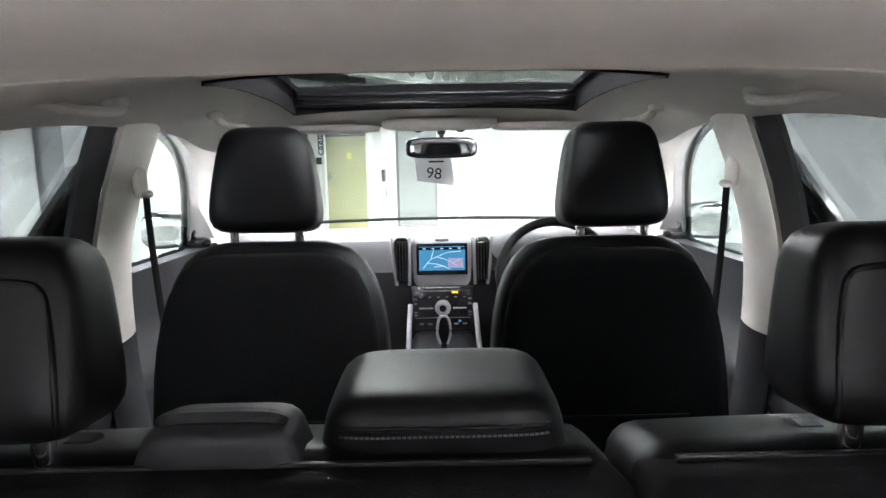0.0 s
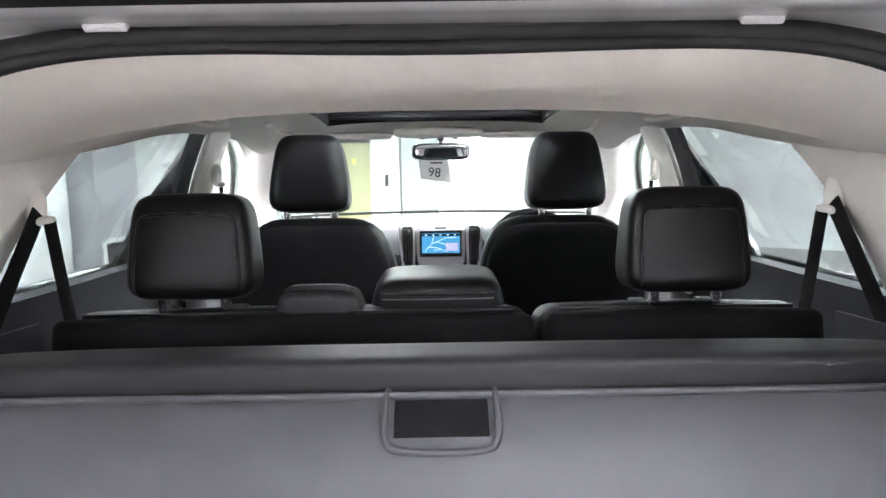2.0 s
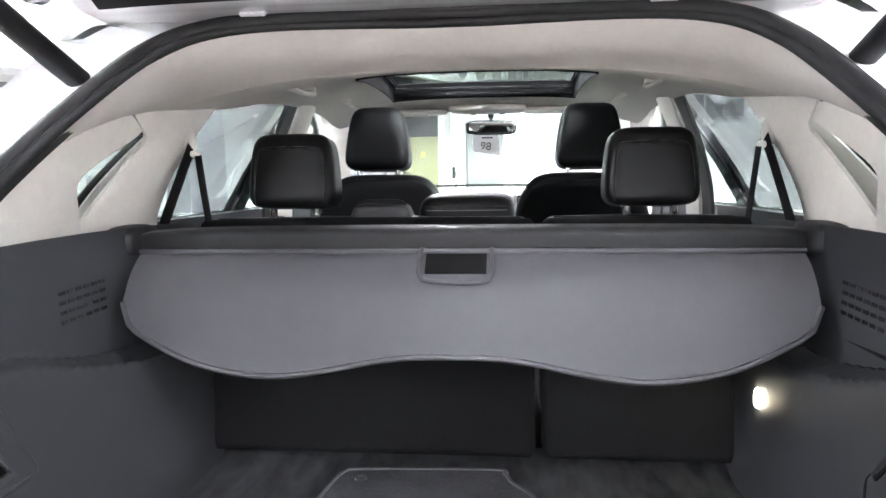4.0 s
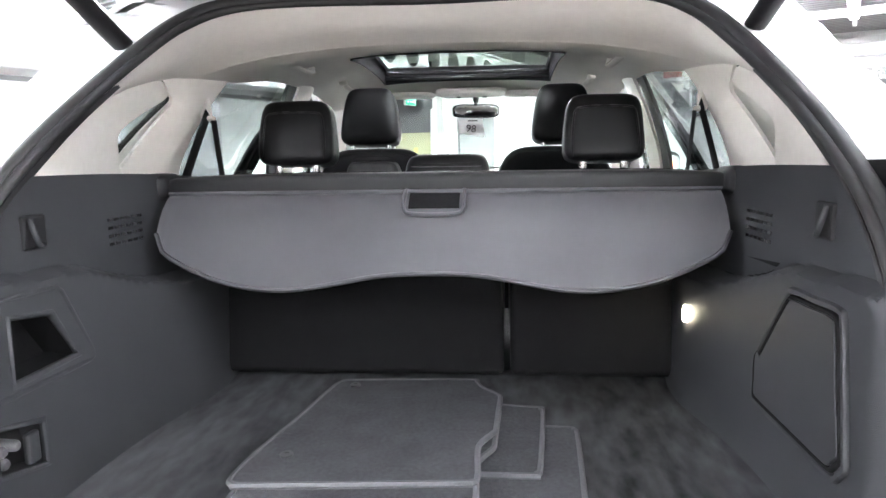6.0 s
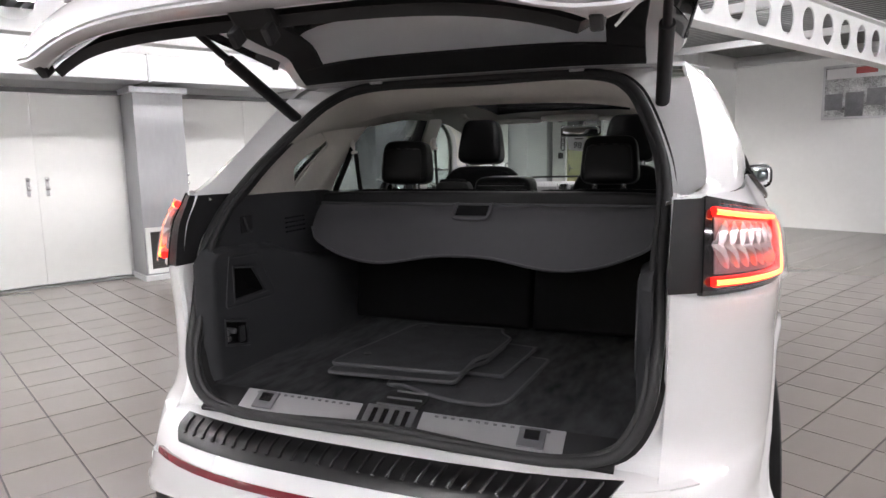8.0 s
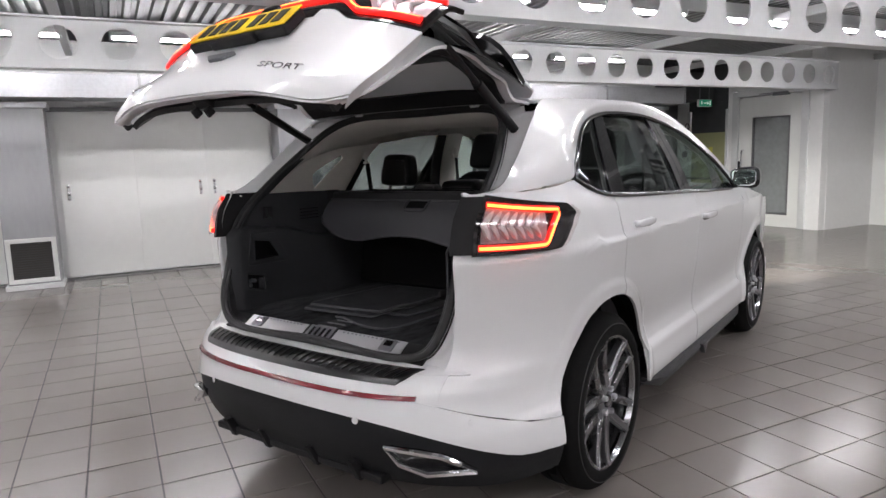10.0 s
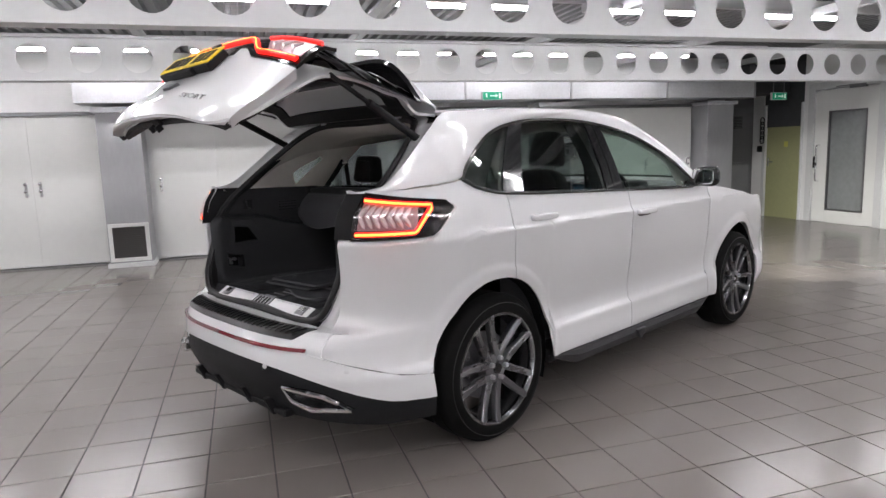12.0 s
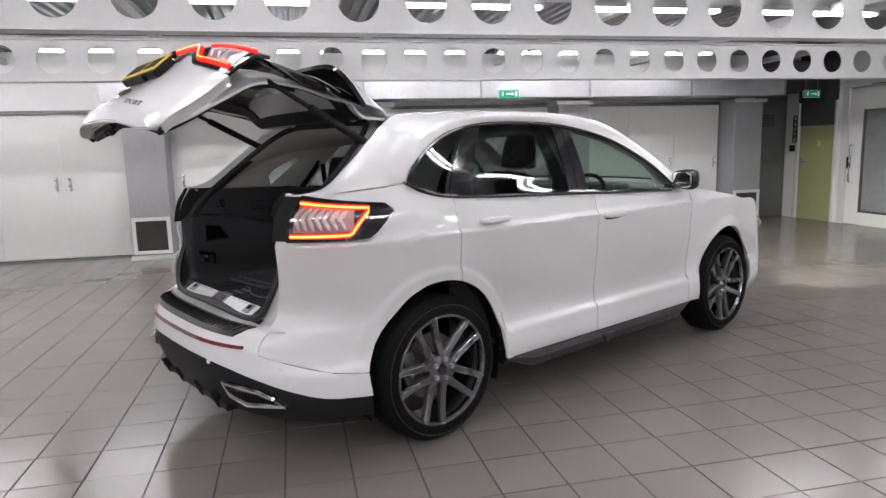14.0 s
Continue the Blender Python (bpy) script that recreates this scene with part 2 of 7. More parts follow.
M_CARPET = material("charcoal_boot_carpet", (0.038, 0.039, 0.042), 0.95, vary=0.9, scale=1.6, bump=0.9, bscale=700, spec=0.15, stretch=(2.2, 0.8, 1))
M_TRIM = material("charcoal_boot_trim", (0.0175, 0.0187, 0.0215), 0.6, vary=0.12, scale=10, bump=0.3, bscale=800)
M_MAT = material("charcoal_floor_mat_pile", (0.044, 0.045, 0.049), 0.95, vary=0.35, scale=14, bump=0.9, bscale=900, spec=0.15)
M_MATEDGE = material("floor_mat_binding", (0.062, 0.063, 0.068), 0.8, vary=0.2, scale=40)
M_COVER = material("grey_vinyl_load_cover", (0.044, 0.044, 0.049), 0.55, vary=0.07, scale=4, bump=0.25, bscale=900)
M_HEADLINER = material("pale_grey_headliner", (0.84, 0.805, 0.755), 0.9, vary=0.04, scale=6, bump=0.2, bscale=900, spec=0.2)
M_TRIMPALE = material("pale_pillar_plastic", (0.85, 0.815, 0.76), 0.6, vary=0.04, scale=6, bump=0.15, bscale=800)
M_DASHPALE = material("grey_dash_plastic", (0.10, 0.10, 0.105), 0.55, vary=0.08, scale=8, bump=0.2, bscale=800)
M_SILVER = material("satin_silver_trim", (0.50, 0.50, 0.52), 0.32, metal=0.8, vary=0.04)
M_SCREENUI = material("lit_map_screen", (0.01, 0.03, 0.05), 0.2, vary=0.05, emit=((0.07, 0.28, 0.50), 0.17))
M_SCREENAREA = material("map_area_glow", (0.1, 0.1, 0.1), 0.3, emit=((0.42, 0.34, 0.62), 0.12))
M_AMBER = material("amber_readout", (0.1, 0.06, 0.0), 0.3, emit=((1.0, 0.6, 0.03), 0.35))
M_SCREENROAD = material("lit_map_road", (0.1, 0.1, 0.1), 0.3, emit=((0.5, 0.72, 0.9), 0.16))
M_PAPER = material("white_paper", (0.75, 0.75, 0.76), 0.8, vary=0.04)
M_INK = material("black_ink", (0.02, 0.02, 0.022), 0.7)
M_MIRROR = material("mirror_silver", (0.85, 0.86, 0.87), 0.03, metal=1.0, vary=0.01, rvary=0.01)
M_GLASS = glass_material("clear_glass", (0.88, 0.93, 0.90))
M_DOORGLASS = glass_material("green_tinted_glass", (0.72, 0.79, 0.76), 1.0, 0.35)
M_PRIVACY = glass_material("privacy_glass", (0.48, 0.51, 0.505), 1.0, 0.30)
M_REARGLASS = glass_material("dark_rear_glass", (0.035, 0.037, 0.037), 1.0, 0.4)
M_SUNGLASS = glass_material("tinted_sunroof_glass", (0.58, 0.64, 0.60), 0.3)
M_LAMPCLEAR = glass_material("clear_lamp_lens", (0.96, 0.93, 0.93))
M_REDGLOW = material("red_light_guide", (0.5, 0.02, 0.02), 0.3, emit=((1.0, 0.010, 0.006), LAMP_GLOW * 0.45))
M_HOTGLOW = material("orange_light_core", (0.5, 0.05, 0.02), 0.3, emit=((1.0, 0.14, 0.025), LAMP_GLOW * 2.6))
M_REDLENS = material("red_reflector", (0.16, 0.006, 0.014), 0.2, coat=0.6, vary=0.1, scale=30)
M_LAMPSILVER = material("lamp_reflector_silver", (0.80, 0.77, 0.78), 0.3, metal=0.4, vary=0.05)
# pink tint carries the red glow inside the lamp as surface colour
M_LAMPPINK = material("lamp_backing_tinted_for_glow", (0.40, 0.29, 0.30), 0.3, metal=0.4, vary=0.05)
M_NOTICE = material("faded_yellow_notice", (0.50, 0.47, 0.10), 0.5)
# dash top plastic, its colour lifted to hold the windscreen reflection
M_DASHGLARE = material("dash_plastic_with_painted_glare", (0.26, 0.26, 0.265), 0.6, vary=0.06, scale=8, bump=0.2, bscale=800)
M_PLATEYELLOW = material("yellow_reflective_plate", (0.80, 0.55, 0.02), 0.35, vary=0.03)
M_BOOTLAMP = material("boot_lamp_lens", (0.9, 0.85, 0.75), 0.4, emit=((1.0, 0.86, 0.62), 18.0))
M_PLATELAMP = material("plate_lamp_lens", (0.9, 0.85, 0.75), 0.4, emit=((1.0, 0.8, 0.55), 8.0))

M_TILE = material("grey_floor_tile", (0.205, 0.184, 0.169), 0.21, vary=0.05, scale=0.3, piece=2.5, rvary=0.0, world=True)
M_GROUT = material("dark_grout", (0.055, 0.050, 0.047), 0.85, vary=0.2, scale=8)
M_WALL = material("white_wall_paint", (0.74, 0.745, 0.74), 0.6, vary=0.03, scale=1.5, bump=0.08, bscale=120)
M_DOORWHITE = material("white_gloss_door", (0.72, 0.73, 0.71), 0.35, vary=0.025, scale=1.2, bump=0.04, bscale=60)
M_COLUMN = material("grey_metal_casing", (0.36, 0.365, 0.375), 0.38, metal=0.45, vary=0.06, scale=3, stretch=(1, 1, 0.25))
M_DUCT = material("galvanised_duct", (0.56, 0.57, 0.59), 0.35, metal=0.6, vary=0.12, scale=3)
M_BEAM = material("white_beam_paint", (0.60, 0.61, 0.612), 0.5, vary=0.04, scale=2)
M_CEIL = material("ribbed_ceiling_metal", (0.17, 0.173, 0.176), 0.45, metal=0.3, vary=0.1, scale=3)
M_PAD = material("black_step_pad", (0.006, 0.006, 0.0066), 0.32, vary=0.04, scale=20)
M_FROST = material("grey_frosted_glass", (0.23, 0.243, 0.246), 0.14, vary=0.12, scale=1.5)
# dark tone painting the shade of the door recess; also on grille parts
M_DARK = material("dark_recess_shade_and_grille", (0.05, 0.052, 0.055), 0.7, vary=0.2)
M_GRILLE = material("brown_grey_grille", (0.038, 0.033, 0.029), 0.6, vary=0.2, scale=20)
M_TUBE = material("fluorescent_tube", (0.9, 0.9, 0.9), 0.4, emit=((1.0, 0.962, 1.0), TUBE_GLOW))
# unlit exit signs: a weak glow is added to green and white
M_GREEN = material("exit_sign_green", (0.01, 0.30, 0.16), 0.4, emit=((0.01, 0.5, 0.26), 0.14))
M_SIGNWHITE = material("exit_sign_white", (0.8, 0.85, 0.82), 0.4, emit=((0.8, 1.0, 0.9), 0.25))
M_YELLOWDOOR = material("yellow_green_door_paint", (0.30, 0.305, 0.16), 0.45, vary=0.06, scale=2)
M_GREYDOOR = material("grey_door_paint", (0.19, 0.193, 0.197), 0.45, vary=0.06, scale=2)
M_PHOTO_A = material("photo_print_light", (0.34, 0.345, 0.35), 0.25, vary=1.3, scale=6)
M_PHOTO_B = material("photo_print_dark", (0.10, 0.10, 0.11), 0.25, vary=0.6, scale=9)
M_PHOTO_R = material("photo_print_red", (0.35, 0.04, 0.04), 0.25, vary=0.3, scale=9)

# ---- the hall ----
U0, U1, V0, V1, ZC = -9.0, 11.3, -9.0, 7.12, 2.98


def room(name, bm, mat, label, category, smooth=None, at=None):
    ob = link_mesh(name, bm, mat, smooth)
    ob.matrix_world = ROOM if at is None else ROOM @ at
    return tagged(ob, label, category, kind="structure")


def room_thing(name, label, category, group="", at=None):
    return thing(name, label, category, ROOM if at is None else ROOM @ at, group)


floor = room("floor", bx(((U0 / 2 + U1 / 2, V0 / 2 + V1 / 2 + 0.3, -0.056), (U1 - U0 + 1, V1 - V0 + 1.6, 0.1))), M_GROUT,
             "dark recessed joints under grey square floor tiles", "floor")

# walls
room("wall_north", bx(((-0.1, V1 + 0.1, ZC / 2), (18.0, 0.2, ZC))), M_WALL, "white painted wall behind tall cupboard doors", "wall")
room("wall_east", bx(((U1 + 0.1, -2.25, ZC / 2), (0.2, 13.5, ZC))), M_WALL, "plain white painted end wall with a framed picture", "wall")
room("wall_east_return", bx(((10.68, 4.5, ZC / 2), (1.24, 0.15, ZC))), M_WALL, "short white wall return beside the glazed door", "wall")
bm = bx(((9.98, 4.55, ZC / 2), (0.16, 0.24, ZC)), ((9.98, 5.43, 2.70), (0.16, 1.5, 0.56)),
        ((9.98, 6.225, ZC / 2), (0.16, 0.1, ZC)), ((9.98, 7.35, ZC / 2), (0.16, 0.3, ZC)))
room("wall_east_doors", bm, M_WALL, "white wall holding a glazed door and a yellow door", "wall")
# shadow over the yellow door, put into the wall colour
room("wall_over_door", bx(((9.98, 6.74, 2.34), (0.16, 0.93, 1.28))), M_DARK, "wall over the yellow door, darkened as shade", "wall")
room("wall_south", bx(((1.0, V0 - 0.1, ZC / 2), (21.0, 0.2, ZC))), M_WALL, "plain white painted wall", "wall")
room("wall_west", bx(((U0 - 0.1, -0.9, ZC / 2), (0.2, 16.4, ZC))), M_WALL, "plain white painted wall", "wall")
room("wall_recess", bx(((9.5, 7.68, ZC / 2), (1.3, 0.16, ZC))), M_GREYDOOR, "grey wall at the end of a dark recess", "wall")
# solid dark block added for the shade above the recess
room("ceiling_recess", bx(((9.5, 7.1, 2.56), (1.06, 1.0, 0.5))), M_DARK, "dark block painting the shade over the recessed doorway", "ceiling")

# ribbed metal ceiling
bm = bmesh.new()
prof = []
x = U0 - 0.3
while x < U1 + 0.5:
    prof += [(x, ZC), (x + 0.05, ZC), (x + 0.065, ZC + 0.045), (x + 0.115, ZC + 0.045), (x + 0.13, ZC)]
    x += 0.13
rows = [[bm.verts.new((a, b, z)) for a, z in prof] for b in (V0 - 0.2, V1 + 1.0)]
for i in range(len(prof) - 1):
    if (rows[0][i].co - rows[0][i + 1].co).length > 1e-5:
        bm.faces.new([rows[0][i], rows[0][i + 1], rows[1][i + 1], rows[1][i]])
thick(bm, 0.004)
box(bm, (1.2, -0.6, ZC + 0.12), (21.5, 17.6, 0.1))
room("ceiling", bm, M_CEIL, "grey ribbed metal ceiling between cellular beams", "ceiling")

# white cellular steel beams with round holes
HOLE, PITCH = 0.146, 0.482


def cell_beam(v, zb=2.29, zt=2.70, uo=0.187):
    bm = bmesh.new()
    n0 = math.floor((U0 - uo) / PITCH) + 1
    n1 = math.floor((U1 - uo) / PITCH)
    corner = [math.atan2(z - 2.505, x) % (2 * math.pi) for x in (-PITCH / 2, PITCH / 2) for z in (zb, zt)]
    angles = sorted([2 * math.pi * (j + 0.5) / 24 for j in range(24)] + corner)
    seg = len(angles)
    for k in range(n0, n1):
        uc = uo + k * PITCH
        if uc + PITCH / 2 > 11.2 or (v > 4 and uc > 9.85):
            continue
        for s, dv in ((0, -0.006), (1, 0.006)):
            ring, rim = [], []
            for a in angles:
                c, d = math.cos(a), math.sin(a)
                ring.append(bm.verts.new((uc + HOLE * c, v + dv, 2.505 + HOLE * d)))
                k2 = min((PITCH / 2) / max(abs(c), 1e-6), ((zt - 2.505) if d > 0 else (2.505 - zb)) / max(abs(d), 1e-6))
                rim.append(bm.verts.new((uc + k2 * c, v + dv, 2.505 + k2 * d)))
            for j in range(seg):
                q = [ring[j], ring[(j + 1) % seg], rim[(j + 1) % seg], rim[j]]
                bm.faces.new(q if s else q[::-1])
            if s == 0:
                first = ring
            else:
                for j in range(seg):
                    bm.faces.new([first[j], first[(j + 1) % seg], ring[(j + 1) % seg], ring[j]])
    end = 11.2 if v < 4 else 9.98
    box(bm, ((U0 + end) / 2, v, zb - 0.008), (end - U0, 0.16, 0.016))
    box(bm, ((U0 + end) / 2, v, zt + 0.008), (end - U0, 0.16, 0.016))
    ob = room("ceiling_beam", bm, M_BEAM, "white painted steel beam with a row of round holes", "beam")
    tagged(ob, group="cellular ceiling beams")


for v in (4.33, 1.30, -1.73, -4.76, -7.8):
    cell_beam(v)

# cross ribs carried on the beams
bm = bmesh.new()
for k in range(9):
    box(bm, (-8 + k * 2.4, -0.9, 2.84), (0.08, 16.2, 0.09))
room("ceiling_purlins", bm, M_BEAM, "thin white purlins across the beams", "beam")

# rows of fluorescent battens
def batten():
    t = room_thing("ceiling_light", "white fluorescent batten with two lit tubes", "ceiling light", "fluorescent battens")
    part("housing", bx(((0, 0, 0.035), (1.5, 0.12, 0.05), 0.008)), M_BEAM, t)
    for s in (-0.032, 0.032):
        bm = bmesh.new()
        lathe(bm, [(0.0, -0.72), (0.013, -0.72), (0.013, 0.72), (0.0, 0.72)], 10, pose(0, s, -0.004))
        part("tube", bm, M_TUBE, t, "lit fluorescent tube")
    for s in (-0.735, 0.735):
        part("end_cap", bx(((s, 0, 0.004), (0.03, 0.1, 0.05), 0.004)), M_BEAM, t)
    return t


lamp = batten()
lamp.matrix_world = ROOM @ pose(-7.4, 5.72, 2.80)
first = True
for v in (5.72, 2.8, -0.22, -3.25, -6.3):
    room("lighting_trunking", bx(((1.0 if v < 5 else 0.2, v, 2.918), (18.0 if v < 5 else 16.6, 0.05, 0.117))), M_BEAM, "white lighting trunking under the ceiling", "trunking")
    for k in range(10):
        uu = -7.4 + k * 1.95
        if uu > (7.5 if v > 5 else 9.5):
            continue
        if first:
            first = False
            continue
        copy_thing(lamp, ROOM @ pose(uu, v, 2.80))

# columns with grilles along the back wall
def column():
    t = room_thing("wall_column", "grey metal clad column with a white framed air grille", "column", "clad columns", pose(0, 0, 0))
    part("casing", bx(((0, 6.885, 1.09), (0.55, 0.47, 2.18), 0.006)), M_COLUMN, t)
    part("cap", bx(((0, 6.86, 2.15), (0.64, 0.52, 0.06), 0.004)), M_DUCT, t)
    part("plinth", bx(((0, 6.86, 0.03), (0.60, 0.52, 0.06), 0.004)), M_BEAM, t)
    bm = bmesh.new()
    for c, s in (((0, 6.635, 0.585), (0.52, 0.03, 0.05)), ((0, 6.635, 0.105), (0.52, 0.03, 0.05)), ((-0.235, 6.635, 0.345), (0.05, 0.03, 0.43)), ((0.235, 6.635, 0.345), (0.05, 0.03, 0.43))):
        box(bm, c, s, 0.004)
    g = part("grille_frame", bm, M_DOORWHITE, t, "white grille frame")
    part("grille_back", bx(((0, 6.648, 0.345), (0.43, 0.004, 0.44))), M_DARK, g)
    part("grille", bx(*[((0, 6.642, 0.14 + 0.028 * k), (0.42, 0.012, 0.016)) for k in range(16)]), M_GRILLE, g, "brown grey louvred grille")
    return t


col = column()
col.matrix_world = ROOM @ pose(-1.39, 0, 0)
for u in (-4.66, 1.89, 5.16, 8.42):
    copy_thing(col, ROOM @ pose(u, 0, 0))

# tall cupboard doors between the columns
def cupboard_door(w, handle):
    t = room_thing("cupboard_door", "tall white flush cupboard door with a lever handle", "door", "cupboard doors")
    part("leaf", bx(((w / 2, V1 - 0.03, 1.055), (w - 0.002, 0.045, 2.07), 0.001)), M_DOORWHITE, t)
    hx = w - 0.09 if handle > 0 else 0.09
    bm = bx(((hx, V1 - 0.058, 1.09), (0.035, 0.012, 0.20), 0.004))
    for z in (1.17, 1.07):
        lathe(bm, [(0, 0), (0.014, 0.002), (0.016, 0.02), (0.02, 0.05), (0, 0.052)], 10, pose(hx, V1 - 0.06, z, 0, 0, -90))
    part("handle", bm, M_CHROME, t, "chrome knob and lock plate")
    return t


def bay(a, b, n, last=-1):
    w = (b - a) / n
    for k in range(n):
        t = cupboard_door(w, 1 if k % 2 == (n % 2) else (last if k == n - 1 else -1))
        t.matrix_world = ROOM @ pose(a + k * w, 0, 0.02)


bay(-4.36, -1.72, 3)
bay(-1.05, 1.57, 3)
bay(2.21, 4.84, 3)
bay(5.48, 8.12, 3, 1)
bay(-7.6, -4.98, 3)
room("door_head_trim", bx(((1.2, V1 - 0.05, 2.135), (15.2, 0.10, 0.05), 0.004), ((1.2, V1 - 0.04, 0.012), (15.2, 0.07, 0.02))), M_GREYDOOR,
     "grey head and floor rail of the cupboard doors", "trim")

# galvanised duct along the wall
t = room_thing("ventilation_duct", "galvanised rectangular duct running above the cupboard doors", "duct")
for k in range(6):
    a = -1.85 + k * 1.79
    part("duct_section", bx(((a + 0.89, 6.62, 2.355), (1.775, 0.50, 0.27), 0.006)), M_DUCT, t)
    part("duct_flange", bx(((a + 1.785, 6.62, 2.355), (0.03, 0.53, 0.30), 0.003)), M_COLUMN, t)


def exit_sign(at):
    t = room_thing("exit_sign", "green emergency exit sign with white arrow and added glow", "sign", "exit signs", at)
    part("case", bx(((0, 0, 0), (0.33, 0.05, 0.13), 0.006)), M_BEAM, t)
    part("panel", bx(((0, -0.027, 0), (0.315, 0.006, 0.115))), M_GREEN, t, "green panel with added glow")
    bm = bx(((0.0, -0.032, 0), (0.09, 0.004, 0.016)))
    slab(bm, [(0.045, -0.034, 0.03), (0.045, -0.034, -0.03), (0.085, -0.034, 0)], (0, 0.004, 0))
    part("arrow", bm, M_SIGNWHITE, t, "white arrow")
    part("door_symbol", bx(((0.115, -0.032, 0), (0.03, 0.004, 0.075))), M_SIGNWHITE, t, "white door symbol")
    part("bar_symbol", bx(((-0.10, -0.032, 0.005), (0.022, 0.004, 0.06))), M_SIGNWHITE, t)
    return t


exit_sign(pose(3.935, 6.34, 2.272))
e2 = exit_sign(pose(9.58, 6.55, 2.243, 0, 0, 0))
for x in (-0.12, 0.12):
    part("hanger", bx(((x, 0, 0.2), (0.01, 0.01, 0.3))), M_STEEL, e2)

# glazed door, yellow door and grey door at the far end
t = room_thing("door_1", "white framed door with a tall glass pane and pull handle", "door")
tagged(t, kind="structure")
bm = bmesh.new()
for c, s in (((9.94, 4.735, 1.2), (0.12, 0.13, 2.4)), ((9.94, 6.105, 1.2), (0.12, 0.13, 2.4)), ((9.94, 5.425, 2.36), (0.12, 1.26, 0.12))):
    box(bm, c, s, 0.005)
part("door_frame", bm, M_BEAM, t)
bm = bmesh.new()
for c, s in (((9.94, 4.915, 1.14), (0.05, 0.22, 2.27)), ((9.94, 5.895, 1.14), (0.05, 0.28, 2.27)), ((9.94, 5.385, 2.10), (0.05, 0.74, 0.35)), ((9.94, 5.385, 0.11), (0.05, 0.74, 0.22))):
    box(bm, c, s, 0.004)
part("door_leaf", bm, M_DOORWHITE, t)
part("pane", bx(((9.95, 5.385, 1.07), (0.012, 0.74, 1.71))), M_FROST, t, "dark tall glass pane")
part("pane_seal", bx(((9.925, 5.03, 1.07), (0.03, 0.03, 1.71)), ((9.925, 5.74, 1.07), (0.03, 0.03, 1.71)), ((9.925, 5.385, 1.91), (0.03, 0.68, 0.03)), ((9.925, 5.385, 0.23), (0.03, 0.68, 0.03))), M_STEEL, t, "grey glazing bead")
bm = bmesh.new()
tube(bm, smoothline([(9.91, 5.915, 0.72), (9.84, 5.915, 0.75), (9.835, 5.915, 1.05), (9.84, 5.915, 1.32), (9.91, 5.915, 1.35)], 20), 0.014)
part("pull_handle", bm, M_CHROME, t, "chrome pull handle")
part("lock_box", bx(((9.9, 5.995, 1.05), (0.03, 0.06, 0.2), 0.004)), M_PLASTIC, t)
part("door_closer", bx(((9.9, 5.195, 2.3), (0.06, 0.3, 0.06), 0.006), ((9.87, 5.395, 2.32), (0.02, 0.4, 0.015))), M_STEEL, t)
room("wall_behind_glass", bx(((11.2, 5.9, ZC / 2), (0.1, 2.6, ZC))), M_WALL, "white wall behind the glazed door", "wall")

t = room_thing("door_2", "yellow green painted door in a dark recess", "door")
tagged(t, kind="structure")
part("door_leaf", bx(((9.93, 6.70, 1.05), (0.05, 0.86, 2.10), 0.004)), M_YELLOWDOOR, t)
part("door_frame", bx(((9.91, 6.285, 1.06), (0.1, 0.03, 2.12)), ((9.91, 7.17, 1.06), (0.1, 0.07, 2.12))), M_BEAM, t)
part("lever_handle", bx(((9.88, 7.05, 1.05), (0.03, 0.03, 0.16), 0.004), ((9.86, 6.99, 1.05), (0.02, 0.14, 0.02), 0.004)), M_CHROME, t)
part("notice", bx(((9.902, 6.66, 1.38), (0.004, 0.09, 0.10))), M_NOTICE, t, "small yellow notice")
t = room_thing("door_3", "grey flush door with push bar in a recess", "door")
tagged(t, kind="structure")
part("door_leaf", bx(((9.42, 7.58, 1.05), (0.86, 0.05, 2.1), 0.004)), M_GREYDOOR, t)
part("push_bar", bx(((9.42, 7.53, 1.02), (0.7, 0.05, 0.05), 0.008), ((9.42, 7.53, 1.12), (0.5, 0.03, 0.02), 0.004)), M_STEEL, t)
part("top_grille", bx(*[((9.42, 7.545, 1.72 + 0.03 * k), (0.5, 0.02, 0.015)) for k in range(8)]), M_DARK, t)

# cable drop with boxes beside the recess
t = room_thing("cable_drop", "coiled dark cables and small boxes hanging on the wall", "cables")
bm = bmesh.new()
for k in range(5):
    c = Vector((9.86, 7.18, 1.47 + 0.09 * k))
    tube(bm, [c + Vector((-0.03, 0.05 * math.cos(a / 10 * 2 * math.pi), 0.07 * math.sin(a / 10 * 2 * math.pi))) for a in range(10)], 0.012, 6, closed=True, up=(1, 0, 0))
part("coil", bm, M_RUBBER, t)
part("junction_box", bx(((9.84, 7.24, 1.30), (0.06, 0.09, 0.12), 0.006)), M_PLASTIC, t)

# framed pictures on the end wall
def framed_picture(v, flip):
    t = room_thing("framed_picture", "framed photograph of a street with vehicles on the white end wall", "picture", "framed wall pictures")
    part("frame", bx(((11.285, v, 2.24), (0.03, 1.56, 0.86), 0.006)), M_SILVER, t, "thin silver frame")
    part("print", bx(((11.267, v, 2.24), (0.008, 1.48, 0.78))), M_PHOTO_A, t, "grey photograph print")
    for k in range(5):
        part("dark_patch", bx(((11.264, v + flip * (-0.60 + 0.30 * k), 2.04 + 0.05 * (k % 3)), (0.004, 0.26, 0.26 + 0.12 * (k % 2)))), M_PHOTO_B, t)
    part("sky_patch", bx(((11.264, v, 2.53), (0.004, 1.44, 0.16))), M_PAPER, t)
    part("red_patch", bx(((11.261, v + flip * 0.15, 2.56), (0.004, 0.3, 0.1))), M_PHOTO_R, t)


framed_picture(2.2, 1)
